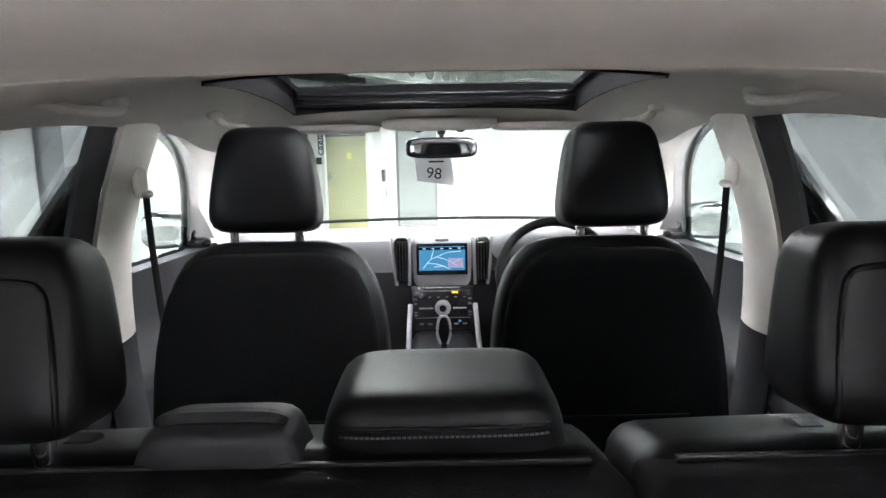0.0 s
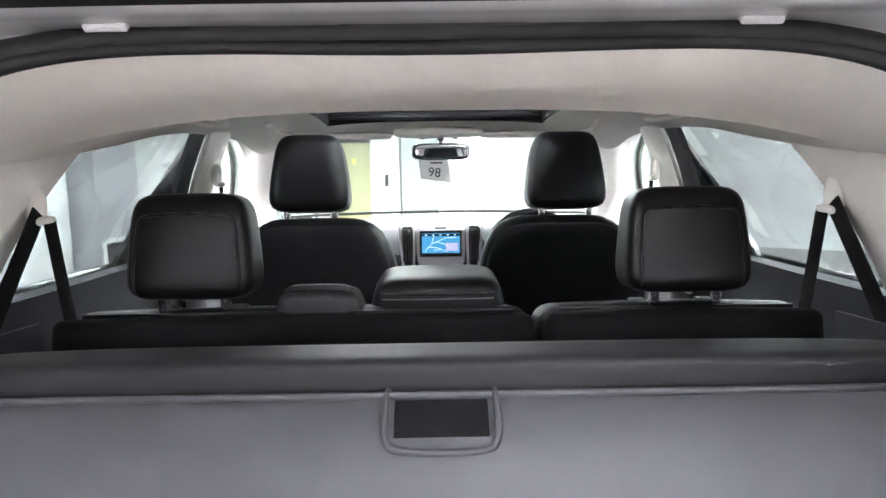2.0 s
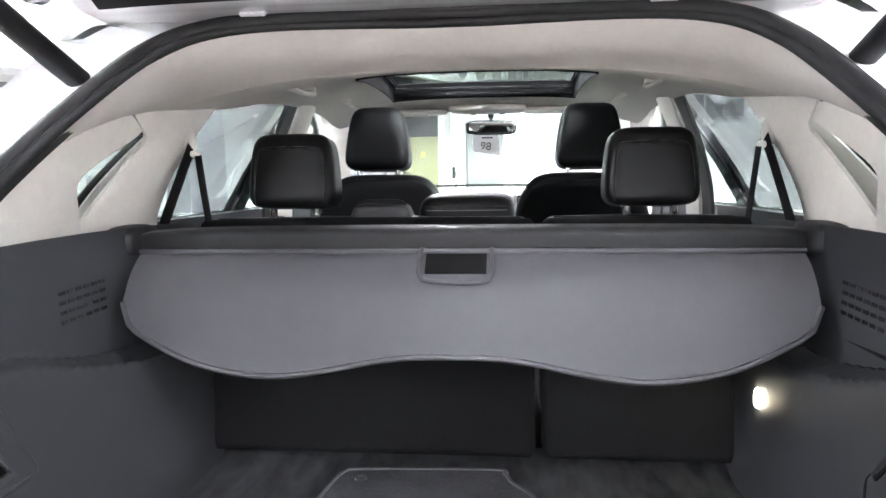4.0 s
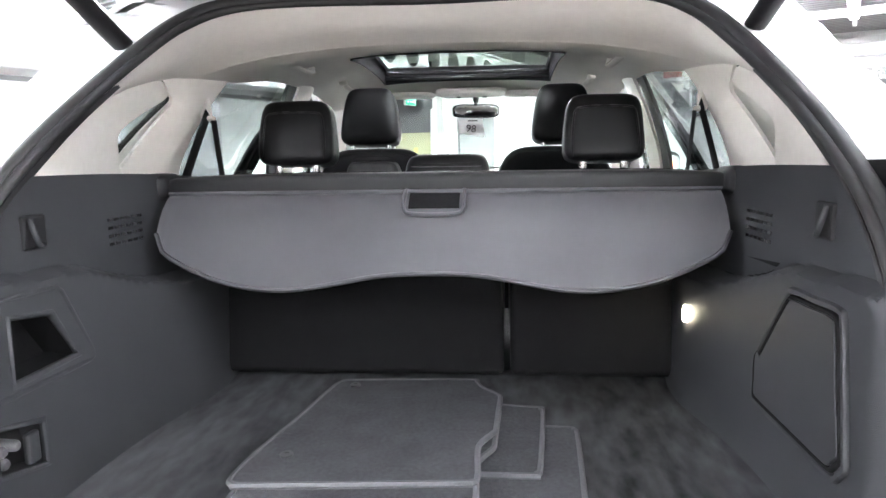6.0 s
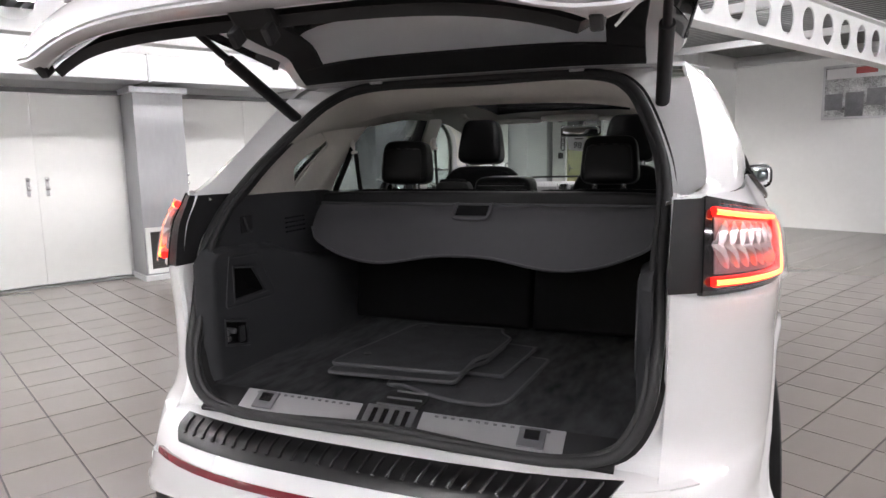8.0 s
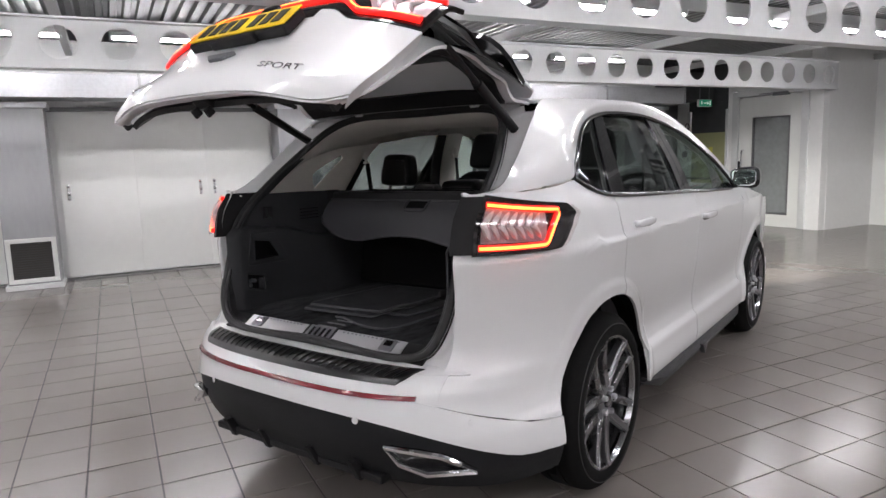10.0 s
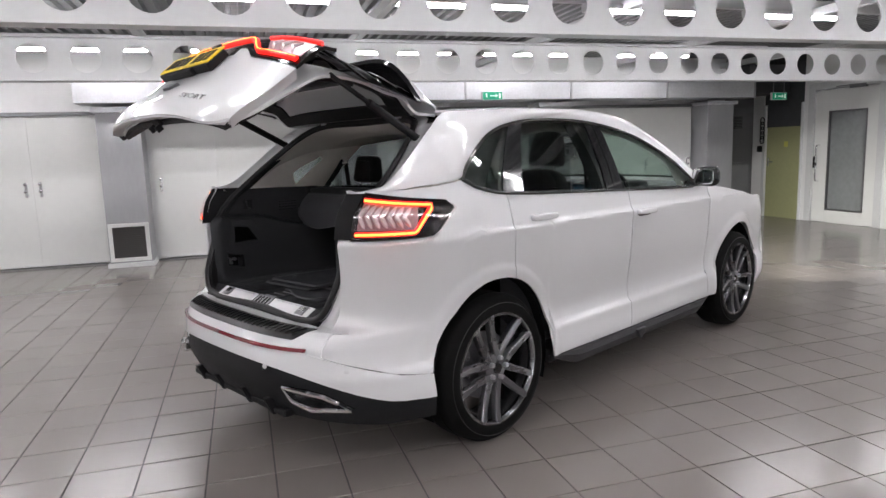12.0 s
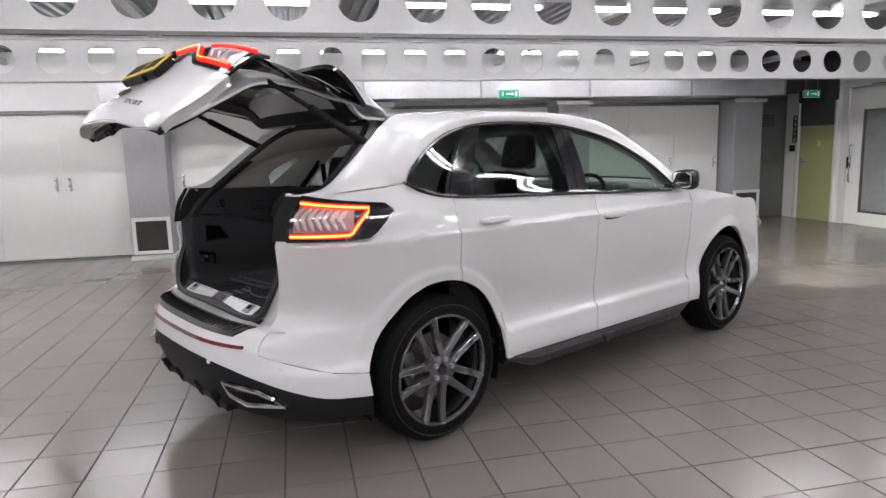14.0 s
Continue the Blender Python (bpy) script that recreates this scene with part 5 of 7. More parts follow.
for s in (1, -1):
    line = [bar_pt(0.42, s * (0.05 + 0.37 * i / 14), 0.008) for i in range(15)] + [bar_pt(lerp(0.42, 0.80, i / 8), s * lerp(0.44, 0.66, i / 8), 0.008) for i in range(9)] + [bar_pt(0.82, s * (0.69 + 0.28 * i / 8), 0.008) for i in range(9)]
    g = part("light_guide", tube(bmesh.new(), line, 0.0125, 8), M_REDGLOW, bar, "lit red light guide", 60)
    core = [p + OPEN.to_3x3() @ Vector((0, -0.0085, 0.001)) for p in line]
    part("light_core", tube(bmesh.new(), core, 0.005, 6), M_HOTGLOW, g, "bright orange light core", 60)
    line = [bar_pt(lerp(0.30, 0.13, i / 10), s * lerp(0.63, 0.96, i / 10), 0.008) for i in range(11)]
    part("light_guide", tube(bmesh.new(), line, 0.011, 8), M_REDGLOW, bar, "lit red light guide", 60)
    bm = grid(lambda a, b: bar_pt(lerp(0.26, 0.72, a), s * lerp(0.62 + 0.10 * a, 0.97, b), 0.0075), 5, 12)
    bmesh.ops.recalc_face_normals(bm, faces=bm.faces[:])
    part("reflector", thick(bm, 0.002), M_LAMPPINK, bar, "lamp reflector tinted pink for the red glow", 60)
    for k in range(3):
        bm = tube(bmesh.new(), [bar_pt(lerp(0.34, 0.68, i / 4), s * (0.72 + 0.075 * k + 0.035 * abs(i - 2) / 2), 0.010) for i in range(5)], [0.003, 0.008, 0.009, 0.008, 0.003], 5)
        part("chevron_lens", bm, M_LAMPSILVER, bar, "", 60)
# closing flange round the outer panel and lower edge
for fn in (lambda a: low_pt(a, 1.0), lambda a: low_pt(a, -1.0)):
    q = -0.05 if fn(0.5).x > 0 else 0.05
    bm = grid(lambda a, b: fn(a) + OPEN.to_3x3() @ Vector((q * b * 0.9, 0.045 * b, 0)), 20, 3)
    bmesh.ops.recalc_face_normals(bm, faces=bm.faces[:])
    part("panel_return", thick(bm, 0.004), M_PAINT, gate, "", 60)
bm = grid(lambda a, b: low_pt(1.0, b * 2 - 1).lerp(OPEN @ inner_pt(1.0, (b * 2 - 1) * 0.98, 0.0), a) + OPEN.to_3x3() @ Vector((0, 0.004, -0.008 * math.sin(a * math.pi))), 5, 40)
bmesh.ops.recalc_face_normals(bm, faces=bm.faces[:])
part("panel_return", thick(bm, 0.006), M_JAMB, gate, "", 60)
# inner side: painted frame, black trims
for s0, s1, r0, r1 in ((0.0, 0.25, -1, 1), (0.60, 1.0, -1, 1), (0.25, 0.60, 0.88, 1.0), (0.25, 0.60, -1.0, -0.88)):
    part("inner_frame", inner_sheet(s0, s1, r0, r1, 0.0, 0.012, 20), M_PAINT, gate, "white painted inner frame", 50)
bm = bmesh.new()
for s0, s1, r0, r1 in ((0.205, 0.30, -0.93, 0.93), (0.52, 0.60, -0.93, 0.93), (0.30, 0.52, 0.76, 0.93), (0.30, 0.52, -0.93, -0.76)):
    grid(lambda a, b: OPEN @ inner_pt(lerp(s0, s1, a), lerp(r0, r1, b), 0.012), 10, 20, bm)
bmesh.ops.recalc_face_normals(bm, faces=bm.faces[:])
part("inner_window_trim", thick(bm, 0.012), M_PLASTIC, gate, "black inner window surround", 50)
part("inner_trim", inner_sheet(0.585, 0.99, -0.94, 0.94, 0.024, 0.02, 24), M_PLASTIC, gate, "black inner tailgate trim", 50)
for r in (-0.95, -0.41, 0.34, 0.90):
    bm = bmesh.new()
    lathe(bm, [(0, -0.002), (0.013, -0.002), (0.013, 0.005), (0.008, 0.006), (0, 0.003)], 12, Matrix.Translation(OPEN @ inner_pt(0.075, r, 0.004)) @ pose(0, 0, 0, 0, 90))
    part("grommet", bm, M_RUBBER, gate)
for r in (-0.57, 0.57):
    p = inner_pt(0.065, r, 0.008)
    bm = gate_box(p, (0.046, 0.010, 0.030), 0.003)
    for k in (-0.014, 0.014):
        tube(bm, [OPEN @ (p + Vector((k, 0.004, 0.014))), OPEN @ (p + Vector((k, 0.022, 0.030))), OPEN @ (p + Vector((k * 0.9, 0.03, 0.05)))], 0.005, 6)
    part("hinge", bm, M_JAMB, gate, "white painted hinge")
bm = tube(bmesh.new(), [OPEN @ inner_pt(0.012, -0.22 + 0.52 * i / 14, 0.010) for i in range(15)], [0.006] + [0.014] * 13 + [0.006], 8, flat=0.7)
part("wiring_boot", bm, M_RUBBER, gate, "black wiring boots")
bm = gate_box(inner_pt(0.985, 0.0, 0.015), (0.09, 0.05, 0.04), 0.008)
gate_box(inner_pt(0.985, 0.0, 0.03) + Vector((0.035, 0.01, -0.03)), (0.014, 0.03, 0.03), 0.003, bm)
gate_box(inner_pt(0.985, 0.0, 0.03) + Vector((-0.035, 0.01, -0.03)), (0.014, 0.03, 0.03), 0.003, bm)
part("latch", bm, M_PLASTIC, gate, "black latch block")
for s in (-1, 1):
    part("edge_buffer", gate_box(inner_pt(0.995, s * 0.985, 0.008), (0.022, 0.03, 0.03), 0.005), M_RUBBER, gate)
# plate recess, plate, lamps, badges
bm = grid(lambda a, b: OPEN @ skin(lerp(1.160, 1.112, a), (b * 2 - 1) * 0.40, 0.003), 4, 20)
bmesh.ops.recalc_face_normals(bm, faces=bm.faces[:])
part("plate_recess", thick(bm, 0.003), M_BLACKGLOSS, gate, "dark recess over the plate", 60)
part("plate_mount", gate_box(Vector((0, 0.172, 1.052)), (0.522, 0.036, 0.112), 0.006), M_PLASTIC, gate, "black plate mount")
part("plate_mount_foot", gate_box(Vector((0, 0.168, 0.990)), (0.24, 0.036, 0.022), 0.006), M_PLASTIC, gate)
plate = part("number_plate", gate_box(Vector((0, 0.150, 1.062)), (0.52, 0.006, 0.112), 0.002), M_PLATEYELLOW, gate, "yellow rear number plate with plain dark bars")
for k in range(7):
    x = -0.20 + k * 0.062 + (0.03 if k > 3 else 0)
    part("plate_bar", gate_box(Vector((x, 0.1455, 1.062)), (0.042, 0.003, 0.072)), M_INK, plate, "plain dark bar in place of a character")
for x in (-0.12, 0.12):
    part("plate_lamp", gate_box(Vector((x, 0.184, 1.140)), (0.05, 0.012, 0.016), 0.004), M_PLATELAMP, gate, "lit number plate lamp")
bm = bmesh.new()
cushion(bm, OPEN @ skin(1.205, 0.0, 0.012), (0.055, 0.014, 0.024), 2.3, 8, None, OPEN.to_3x3())
part("badge", bm, M_BLACKGLOSS, bar, "plain dark oval badge", 60)
bm = slab(bmesh.new(), [OPEN @ Vector(q) for q in ((-0.075, 0.166, 0.918), (0.075, 0.166, 0.918), (0.035, 0.164, 0.882), (-0.035, 0.164, 0.882))], OPEN.to_3x3() @ Vector((0, 0.016, 0)), 0.003)
part("release_recess", bm, M_STEEL, gate, "grey tailgate release recess")
cu = bpy.data.curves.new("badge_word", "FONT")
cu.body, cu.size, cu.extrude, cu.align_x, cu.align_y = "SPORT", 0.036, 0.002, "CENTER", "CENTER"
cu.materials.append(M_CHROME)
word = new("badge_word", cu)
word.matrix_world = OPEN @ Matrix.Translation(skin(0.80, 0.60, 0.004)) @ pose(0, 0, 0, 92, 0, 11) @ Matrix.Diagonal((1.55, 1, 1, 1))
word.parent = gate
word["label"] = "chrome lettering badge"
for k in range(4):
    part("badge_bar", gate_box(skin(0.80, -0.66 + 0.05 * k, 0.003), (0.022, 0.006, 0.022), 0.002), M_CHROME, gate, "chrome lettering as a plain bar")
bm = tube(bmesh.new(), [OPEN @ glass_pt(0.90, -0.01, 0.022), OPEN @ glass_pt(0.89, 0.22, 0.020), OPEN @ glass_pt(0.87, 0.50, 0.012)], [0.016, 0.010, 0.006], 8)
cushion(bm, OPEN @ glass_pt(0.93, -0.04, 0.02), (0.03, 0.03, 0.02), 2.5, 6)
part("rear_wiper", bm, M_PLASTIC, gate, "black rear wiper")


# gas struts
def strut():
    bm = bmesh.new()
    a, b = Vector((0.600, 0.842, 1.495)), OPEN @ inner_pt(0.68, 0.99, 0.0)
    tube(bm, [a, a.lerp(b, 0.03)], 0.026, 10)
    tube(bm, [a, a.lerp(b, 0.62)], 0.019, 12)
    tube(bm, [a.lerp(b, 0.52), b], 0.011, 10)
    return bm


both("gas_strut", strut, M_PLASTIC, "black tailgate gas strut", 50)

# ---- inside the car: boot ----
bm = grid(lambda a, b: Vector((lerp(0.605, -0.605, b), lerp(0.272, 1.16, a), 0.738)), 6, 10)
part("boot_floor", thick(bm, 0.02), M_CARPET, car, "charcoal carpet boot floor")
# front edge lid handle slots
pull = part("floor_handle", bx(((-0.002, 0.346, 0.7385), (0.125, 0.118, 0.003), 0.001)), M_PLASTIC, car, "black boot floor pull")
for k in range(3):
    part("pull_bar", bx(((-0.003 + 0.003 * k, 0.296 + 0.048 * k, 0.742), (0.108 - 0.008 * k, 0.006, 0.005), 0.001)), M_STEEL, pull, "dull metal bar")


LIP = table([(0.28, 1.106), (0.50, 1.097), (0.62, 1.086), (0.75, 1.046), (0.90, 1.017), (1.20, 1.010)])
POCKET_RIM = [(0.397, 1.089), (0.523, 1.084), (0.535, 1.076), (0.603, 0.955), (0.605, 0.943), (0.597, 0.938), (0.377, 0.94), (0.372, 0.948)]
POCKET = [(0.411, 1.059), (0.506, 1.046), (0.565, 0.957), (0.409, 0.954)]
SOCKET = [(0.36, 0.905), (0.462, 0.881), (0.464, 0.805), (0.36, 0.83)]


def inside(y, z, poly):
    hit = False
    for (y0, z0), (y1, z1) in zip(poly, poly[1:] + poly[:1]):
        if (z0 > z) != (z1 > z) and y < y0 + (z - z0) * (y1 - y0) / (z1 - z0):
            hit = not hit
    return hit


def boot_side(holes=()):
    bm = bmesh.new()
    def f(a, b):
        y = lerp(0.285, 1.20, a)
        z = lerp(0.731, 1.266 - 0.026 * a ** 3, b)
        k = max(0.0, min(1.0, (z - LIP(y)) / 0.014))
        low = 0.597 + 0.030 * max(0.0, 1 - (y - 0.285) / 0.05) ** 1.5 - 0.05 * math.exp(-((y - 1.0) / 0.22) ** 2) - 0.012 * (1 - min(1, b / 0.12)) ** 2
        x = lerp(low, 0.626 + 0.006 * b, k * k * (3 - 2 * k))
        return Vector((x, y + lerp(0, 0.20, max(0, (b - 0.66) / 0.34)) * (1 - a) ** 2, z))
    grid(f, 110, 76, bm)
    cut = [q for q in bm.faces if any(inside(q.calc_center_median().y, q.calc_center_median().z, h) for h in holes)]
    bmesh.ops.delete(bm, geom=cut, context="FACES")
    bmesh.ops.recalc_face_normals(bm, faces=bm.faces[:])
    return thick(bm, 0.006)


sides = [part("boot_side_trim", boot_side(), M_TRIM, car, "charcoal plastic boot side trim", 50),
         part("boot_side_trim", flipped(boot_side((POCKET, SOCKET))), M_TRIM, car, "charcoal plastic boot side trim with an open pocket", 50)]


# pale pillar trims inside the ring, with quarter window gaps
def pillar_trim():
    bm = bmesh.new()
    def f(a, b):
        i = round(lerp(2, NR, a))
        p = ring_at(i, lerp(-0.03, 0.82 if outer[i].y < 1.3 else 1.0, b), 0.045)
        return Vector((min(p.x, 0.80), p.y + (0.02 if p.y < 1 else 0), p.z - 0.012 * b))
    grid(f, 80, 8, bm)
    bmesh.ops.recalc_face_normals(bm, faces=bm.faces[:])
    bm.faces.ensure_lookup_table()
    if max(bm.faces, key=lambda q: q.calc_area()).normal.x > 0:
        bmesh.ops.reverse_faces(bm, faces=bm.faces[:])
    return bm


both("pillar_trim", pillar_trim, M_TRIMPALE, "pale grey inner roof rail and pillar trim", 60)


# trim between seal and pillar trim at the rear
HEAD = table([(1.05, 1.553), (1.2, 1.562), (1.5, 1.596), (1.8, 1.630), (2.1, 1.630), (2.36, 1.610), (2.66, 1.566)])


def head_z(x, y):
    return HEAD(y) - (table_roof(y) - table_edge(y) + 0.05) * min(1.0, abs(x) / 0.64) ** 3


def hatch_trim():
    bm = bmesh.new()
    rows = []
    for p in [p for p in seal_r if p.z > 1.25]:
        k = max(0.0, min(1.0, (p.z - 1.38) / 0.13))
        k = k * k * (3 - 2 * k)
        c = centre_dir(p)
        a = p + c * 0.036 + Vector((0, 0.004, 0))
        side = Vector((side_x(p.y + 0.21, p.z) - 0.05, p.y + 0.21, p.z + 0.012))
        xt = min(0.635, p.x * 1.09)
        b = side.lerp(Vector((xt, 1.14, head_z(xt, 1.14) - 0.001)), k)
        row = [a.lerp(b, f) + c * 0.020 * math.sin(math.pi * f) ** 1.2 * (1 - 0.6 * f) for f in (0, 0.1, 0.2, 0.35, 0.5, 0.65, 0.8, 1.0)]
        rows.append([bm.verts.new(q) for q in row])
    for i in range(len(rows) - 1):
        for j in range(7):
            bm.faces.new([rows[i][j], rows[i + 1][j], rows[i + 1][j + 1], rows[i][j + 1]])
    bmesh.ops.recalc_face_normals(bm, faces=bm.faces[:])
    return bm


both("hatch_trim", hatch_trim, M_TRIMPALE, "pale tailgate opening trim", 60)

bm = holed_sheet(head_z, 0.64, 1.135, 2.66, SUN_X, SUN_Y0, SUN_Y1)
bmesh.ops.reverse_faces(bm, faces=bm.faces[:])
part("headliner", thick(bm, 0.006), M_HEADLINER, car, "pale grey fabric headliner", 60)
# dark linings between headliner and roof glass
for s in (-1, 1):
    bm = grid(lambda a, b: Vector((s * (SUN_X - 0.003), lerp(SUN_Y0, SUN_Y1, a), lerp(head_z(SUN_X, lerp(SUN_Y0, SUN_Y1, a)) - 0.008, table_roof(lerp(SUN_Y0, SUN_Y1, a)) - 0.009, b))), 16, 2)
    part("sunroof_reveal", thick(bm, 0.004), M_SEATBACK, car, "black sunroof surround")
bm = grid(lambda a, b: Vector((lerp(-SUN_X, SUN_X, a), SUN_Y0 + 0.003, lerp(head_z(lerp(-SUN_X, SUN_X, a), SUN_Y0) - 0.004, table_roof(SUN_Y0) - 0.014, b))), 16, 2)
part("sunroof_reveal", thick(bm, 0.004), M_SEATBACK, car, "black sunroof surround")


bm = grid(lambda a, b: Vector((lerp(-SUN_X, SUN_X, a), SUN_Y1 - 0.003, lerp(head_z(lerp(-SUN_X, SUN_X, a), SUN_Y1) - 0.008, roof_z(lerp(-SUN_X, SUN_X, a), SUN_Y1) - 0.009, b))), 16, 2)
part("sunroof_reveal", thick(bm, 0.004), M_SEATBACK, car, "black sunroof surround")


# C pillar covers with belt outlets, B pillar trims
def c_pillar():
    bm = bmesh.new()
    def f(a, b):
        z = lerp(1.235, 1.605, b)
        y = lerp(max(0.945 + (min(z, 1.43) - 1.30) * 1.24 - 1.6 * max(0.0, z - 1.43), 0.99 if z > 1.45 else 0.0), 1.17 + 0.27 * (max(0.0, z - 1.25) / 0.325) ** 1.3, a)
        return Vector((lerp(0.705, 0.600, b ** 1.6) - 0.016 * math.sin(a * math.pi), y, z))
    grid(f, 12, 20, bm)
    bmesh.ops.recalc_face_normals(bm, faces=bm.faces[:])
    return thick(bm, 0.01)


# pale panel between the tailgate opening and the quarter window
QUARTER_EDGE = table([(1.24, 0.905), (1.30, 0.890), (1.35, 0.886), (1.396, 0.970), (1.436, 1.066), (1.50, 1.125)])


def quarter_trim():
    def f(a, b):
        z = lerp(1.245, 1.47, b)
        return Vector((lerp(0.668, lerp(0.700, 0.660, b), a) - 0.008 * math.sin(a * math.pi), lerp(0.50 + (z - 1.26) * 1.2, QUARTER_EDGE(z), a), z))
    bm = grid(f, 10, 24)
    bmesh.ops.recalc_face_normals(bm, faces=bm.faces[:])
    return thick(bm, 0.006)


both("quarter_trim", quarter_trim, M_TRIMPALE, "pale rear quarter trim", 60)
both("c_pillar_trim", c_pillar, M_TRIMPALE, "pale rear pillar trim with belt guide", 60)


def belt_guide(x, y, z):
    def make():
        bm = bmesh.new()
        cushion(bm, (x, y, z), (0.012, 0.022, 0.034), 2.6, 6)
        cushion(bm, (x - 0.012, y + 0.003, z - 0.026), (0.008, 0.024, 0.008), 2.6, 5)
        return bm
    return make


def belt_strap(pts, w=0.018):
    def make():
        bm = bmesh.new()
        tube(bm, smoothline(pts, 16), w, 8, flat=0.1, up=(1, 0, 0))
        return bm
    return make


both("belt_guide", belt_guide(0.648, 1.255, 1.422), M_TRIMPALE, "", 60)
both("seat_belt", belt_strap([(0.631, 1.26, 1.40), (0.624, 1.266, 1.3), (0.616, 1.278, 1.18), (0.60, 1.30, 1.0)]), M_SEATBACK, "black webbing seat belt", 60)
both("seat_belt", belt_strap([(0.638, 1.245, 1.41), (0.642, 1.18, 1.33), (0.642, 1.10, 1.24)]), M_SEATBACK, "black webbing seat belt", 60)


BPOST = table([(0.7, 0.80), (1.0, 0.80), (1.25, 0.775), (1.42, 0.72), (1.56, 0.655), (1.62, 0.625)])


def b_pillar(z0, z1):
    def make():
        bm = bmesh.new()

        def f(a, b):
            z = lerp(z0, z1, b)
            k = max(0.0, (z - 0.75) / 0.85)
            return Vector((BPOST(z) - 0.016 - 0.015 * math.sin(a * math.pi), lerp(lerp(2.22, 2.38, a), lerp(2.05, 2.22, a), k), z))
        grid(f, 8, 12, bm)
        bmesh.ops.recalc_face_normals(bm, faces=bm.faces[:])
        return thick(bm, 0.012)
    return make


both("b_pillar_trim", b_pillar(1.06, 1.60), M_TRIMPALE, "pale centre pillar trim", 60)
both("b_pillar_trim", b_pillar(0.50, 1.058), M_TRIM, "dark lower centre pillar trim", 60)


def b_dark():
    bm = bmesh.new()
    grid(lambda a, b: Vector((BPOST(lerp(1.0, 1.585, b)), lerp(lerp(2.085, 2.21, a), lerp(1.962, 2.045, a), b), lerp(1.0, 1.585, b))), 4, 12, bm)
    bmesh.ops.recalc_face_normals(bm, faces=bm.faces[:])
    return thick(bm, 0.012)


both("door_frame_edge", b_dark, M_RUBBER, "black door frame edge", 60)
both("door_seal", lambda: tube(bmesh.new(), smoothline([(0.705, 2.20, 1.40), (0.745, 2.255, 1.28), (0.795, 2.315, 1.10), (0.80, 2.34, 0.90)], 12), 0.022, 8, flat=0.5, up=(1, 0, 0)), M_RUBBER, "black door seal", 60)
both("belt_guide", belt_guide(0.655, 2.165, 1.44), M_TRIMPALE, "", 60)
both("seat_belt", belt_strap([(0.645, 2.165, 1.42), (0.645, 2.18, 1.25), (0.64, 2.21, 1.0), (0.62, 2.24, 0.7)]), M_SEATBACK, "black webbing seat belt", 60)


def belt_tongue():
    return bx(((0.640, 2.225, 0.955), (0.010, 0.045, 0.085), 0.004))


both("belt_tongue", belt_tongue, M_CHROME, "chrome seat belt tongue")


# door inner trims
def door_trim(y0, y1):
    def make():
        bm = bmesh.new()
        def f(a, b):
            y, z = lerp(y0, y1, a), lerp(0.42, BELT(lerp(y0, y1, a)) + 0.004, b)
            return Vector((min(side_x(y, z) - 0.075, 0.845) - 0.06 * math.exp(-((b - 0.62) / 0.1) ** 2) - 0.02 * (1 - b), y, z))
        grid(f, 16, 18, bm)
        grid(lambda a, b: Vector((lerp(min(side_x(lerp(y0, y1, a), BELT(lerp(y0, y1, a))) - 0.075, 0.845), side_x(lerp(y0, y1, a), BELT(lerp(y0, y1, a))) - 0.012, b), lerp(y0, y1, a), BELT(lerp(y0, y1, a)) + 0.004 - 0.002 * b)), 16, 2, bm)
        bmesh.ops.recalc_face_normals(bm, faces=bm.faces[:])
        return bm
    return make


for s in (0, 1):
    g = flipped if s else (lambda b: b)
    part("door_trim", g(door_trim(1.13, 2.20)()), M_TRIM, rear_doors[s], "dark grey inner door trim", 60)
    part("door_trim", g(door_trim(2.26, 3.28)()), M_TRIM, front_doors[s], "dark grey inner door trim", 60)
part("cabin_floor", bx(((0, 2.2, 0.42), (1.72, 2.3, 0.03))), M_CARPET, car, "charcoal cabin carpet")

# ---- load cover: cassette and hanging flap ----
cover = thing("load_cover", "grey vinyl boot load cover with its flap hanging", "load cover")
bm = bmesh.new()
cushion(bm, (0, 0.985, 1.228), (0.625, 0.042, 0.026), 5, 10)
cas = part("cassette", bm, M_PLASTIC, cover, "black load cover cassette", 60)
for s in (-1, 1):
    bm = bmesh.new()
    cushion(bm, (s * 0.645, 0.985, 1.228), (0.035, 0.055, 0.03), 4, 6)
    part("cassette_end", bm, M_PLASTIC, cas, "", 60)
EDGE = table([(0.0, 0.0), (0.10, 0.006), (0.27, 0.046), (0.36, 0.044), (0.45, 0.018), (0.54, -0.036), (0.58, -0.073), (0.605, -0.135)])


HANG = smoothline([(0, 0.958, 1.214), (0, 0.925, 1.205), (0, 0.884, 1.168), (0, 0.843, 1.100), (0, 0.795, 1.026), (0, 0.776, 0.980)], 60)
ARC = [0.0]
for p, q in zip(HANG, HANG[1:]):
    ARC.append(ARC[-1] + (q - p).length)


def hang(x, d, out=0.0):
    """A point on the hanging flap, d metres of cloth below the cassette."""
    i = max(k for k in range(60) if ARC[k] <= max(0.0, d))
    p = HANG[i].lerp(HANG[i + 1], min(1.0, (max(0.0, d) - ARC[i]) / (ARC[i + 1] - ARC[i])))
    t = (HANG[i + 1] - HANG[i]).normalized()
    return Vector((x, p.y + t.z * out, p.z - t.y * out))


def flap(a, b):
    x = (b * 2 - 1) * 0.597
    return hang(x, a * (0.225 + 0.75 * EDGE(abs(x))))


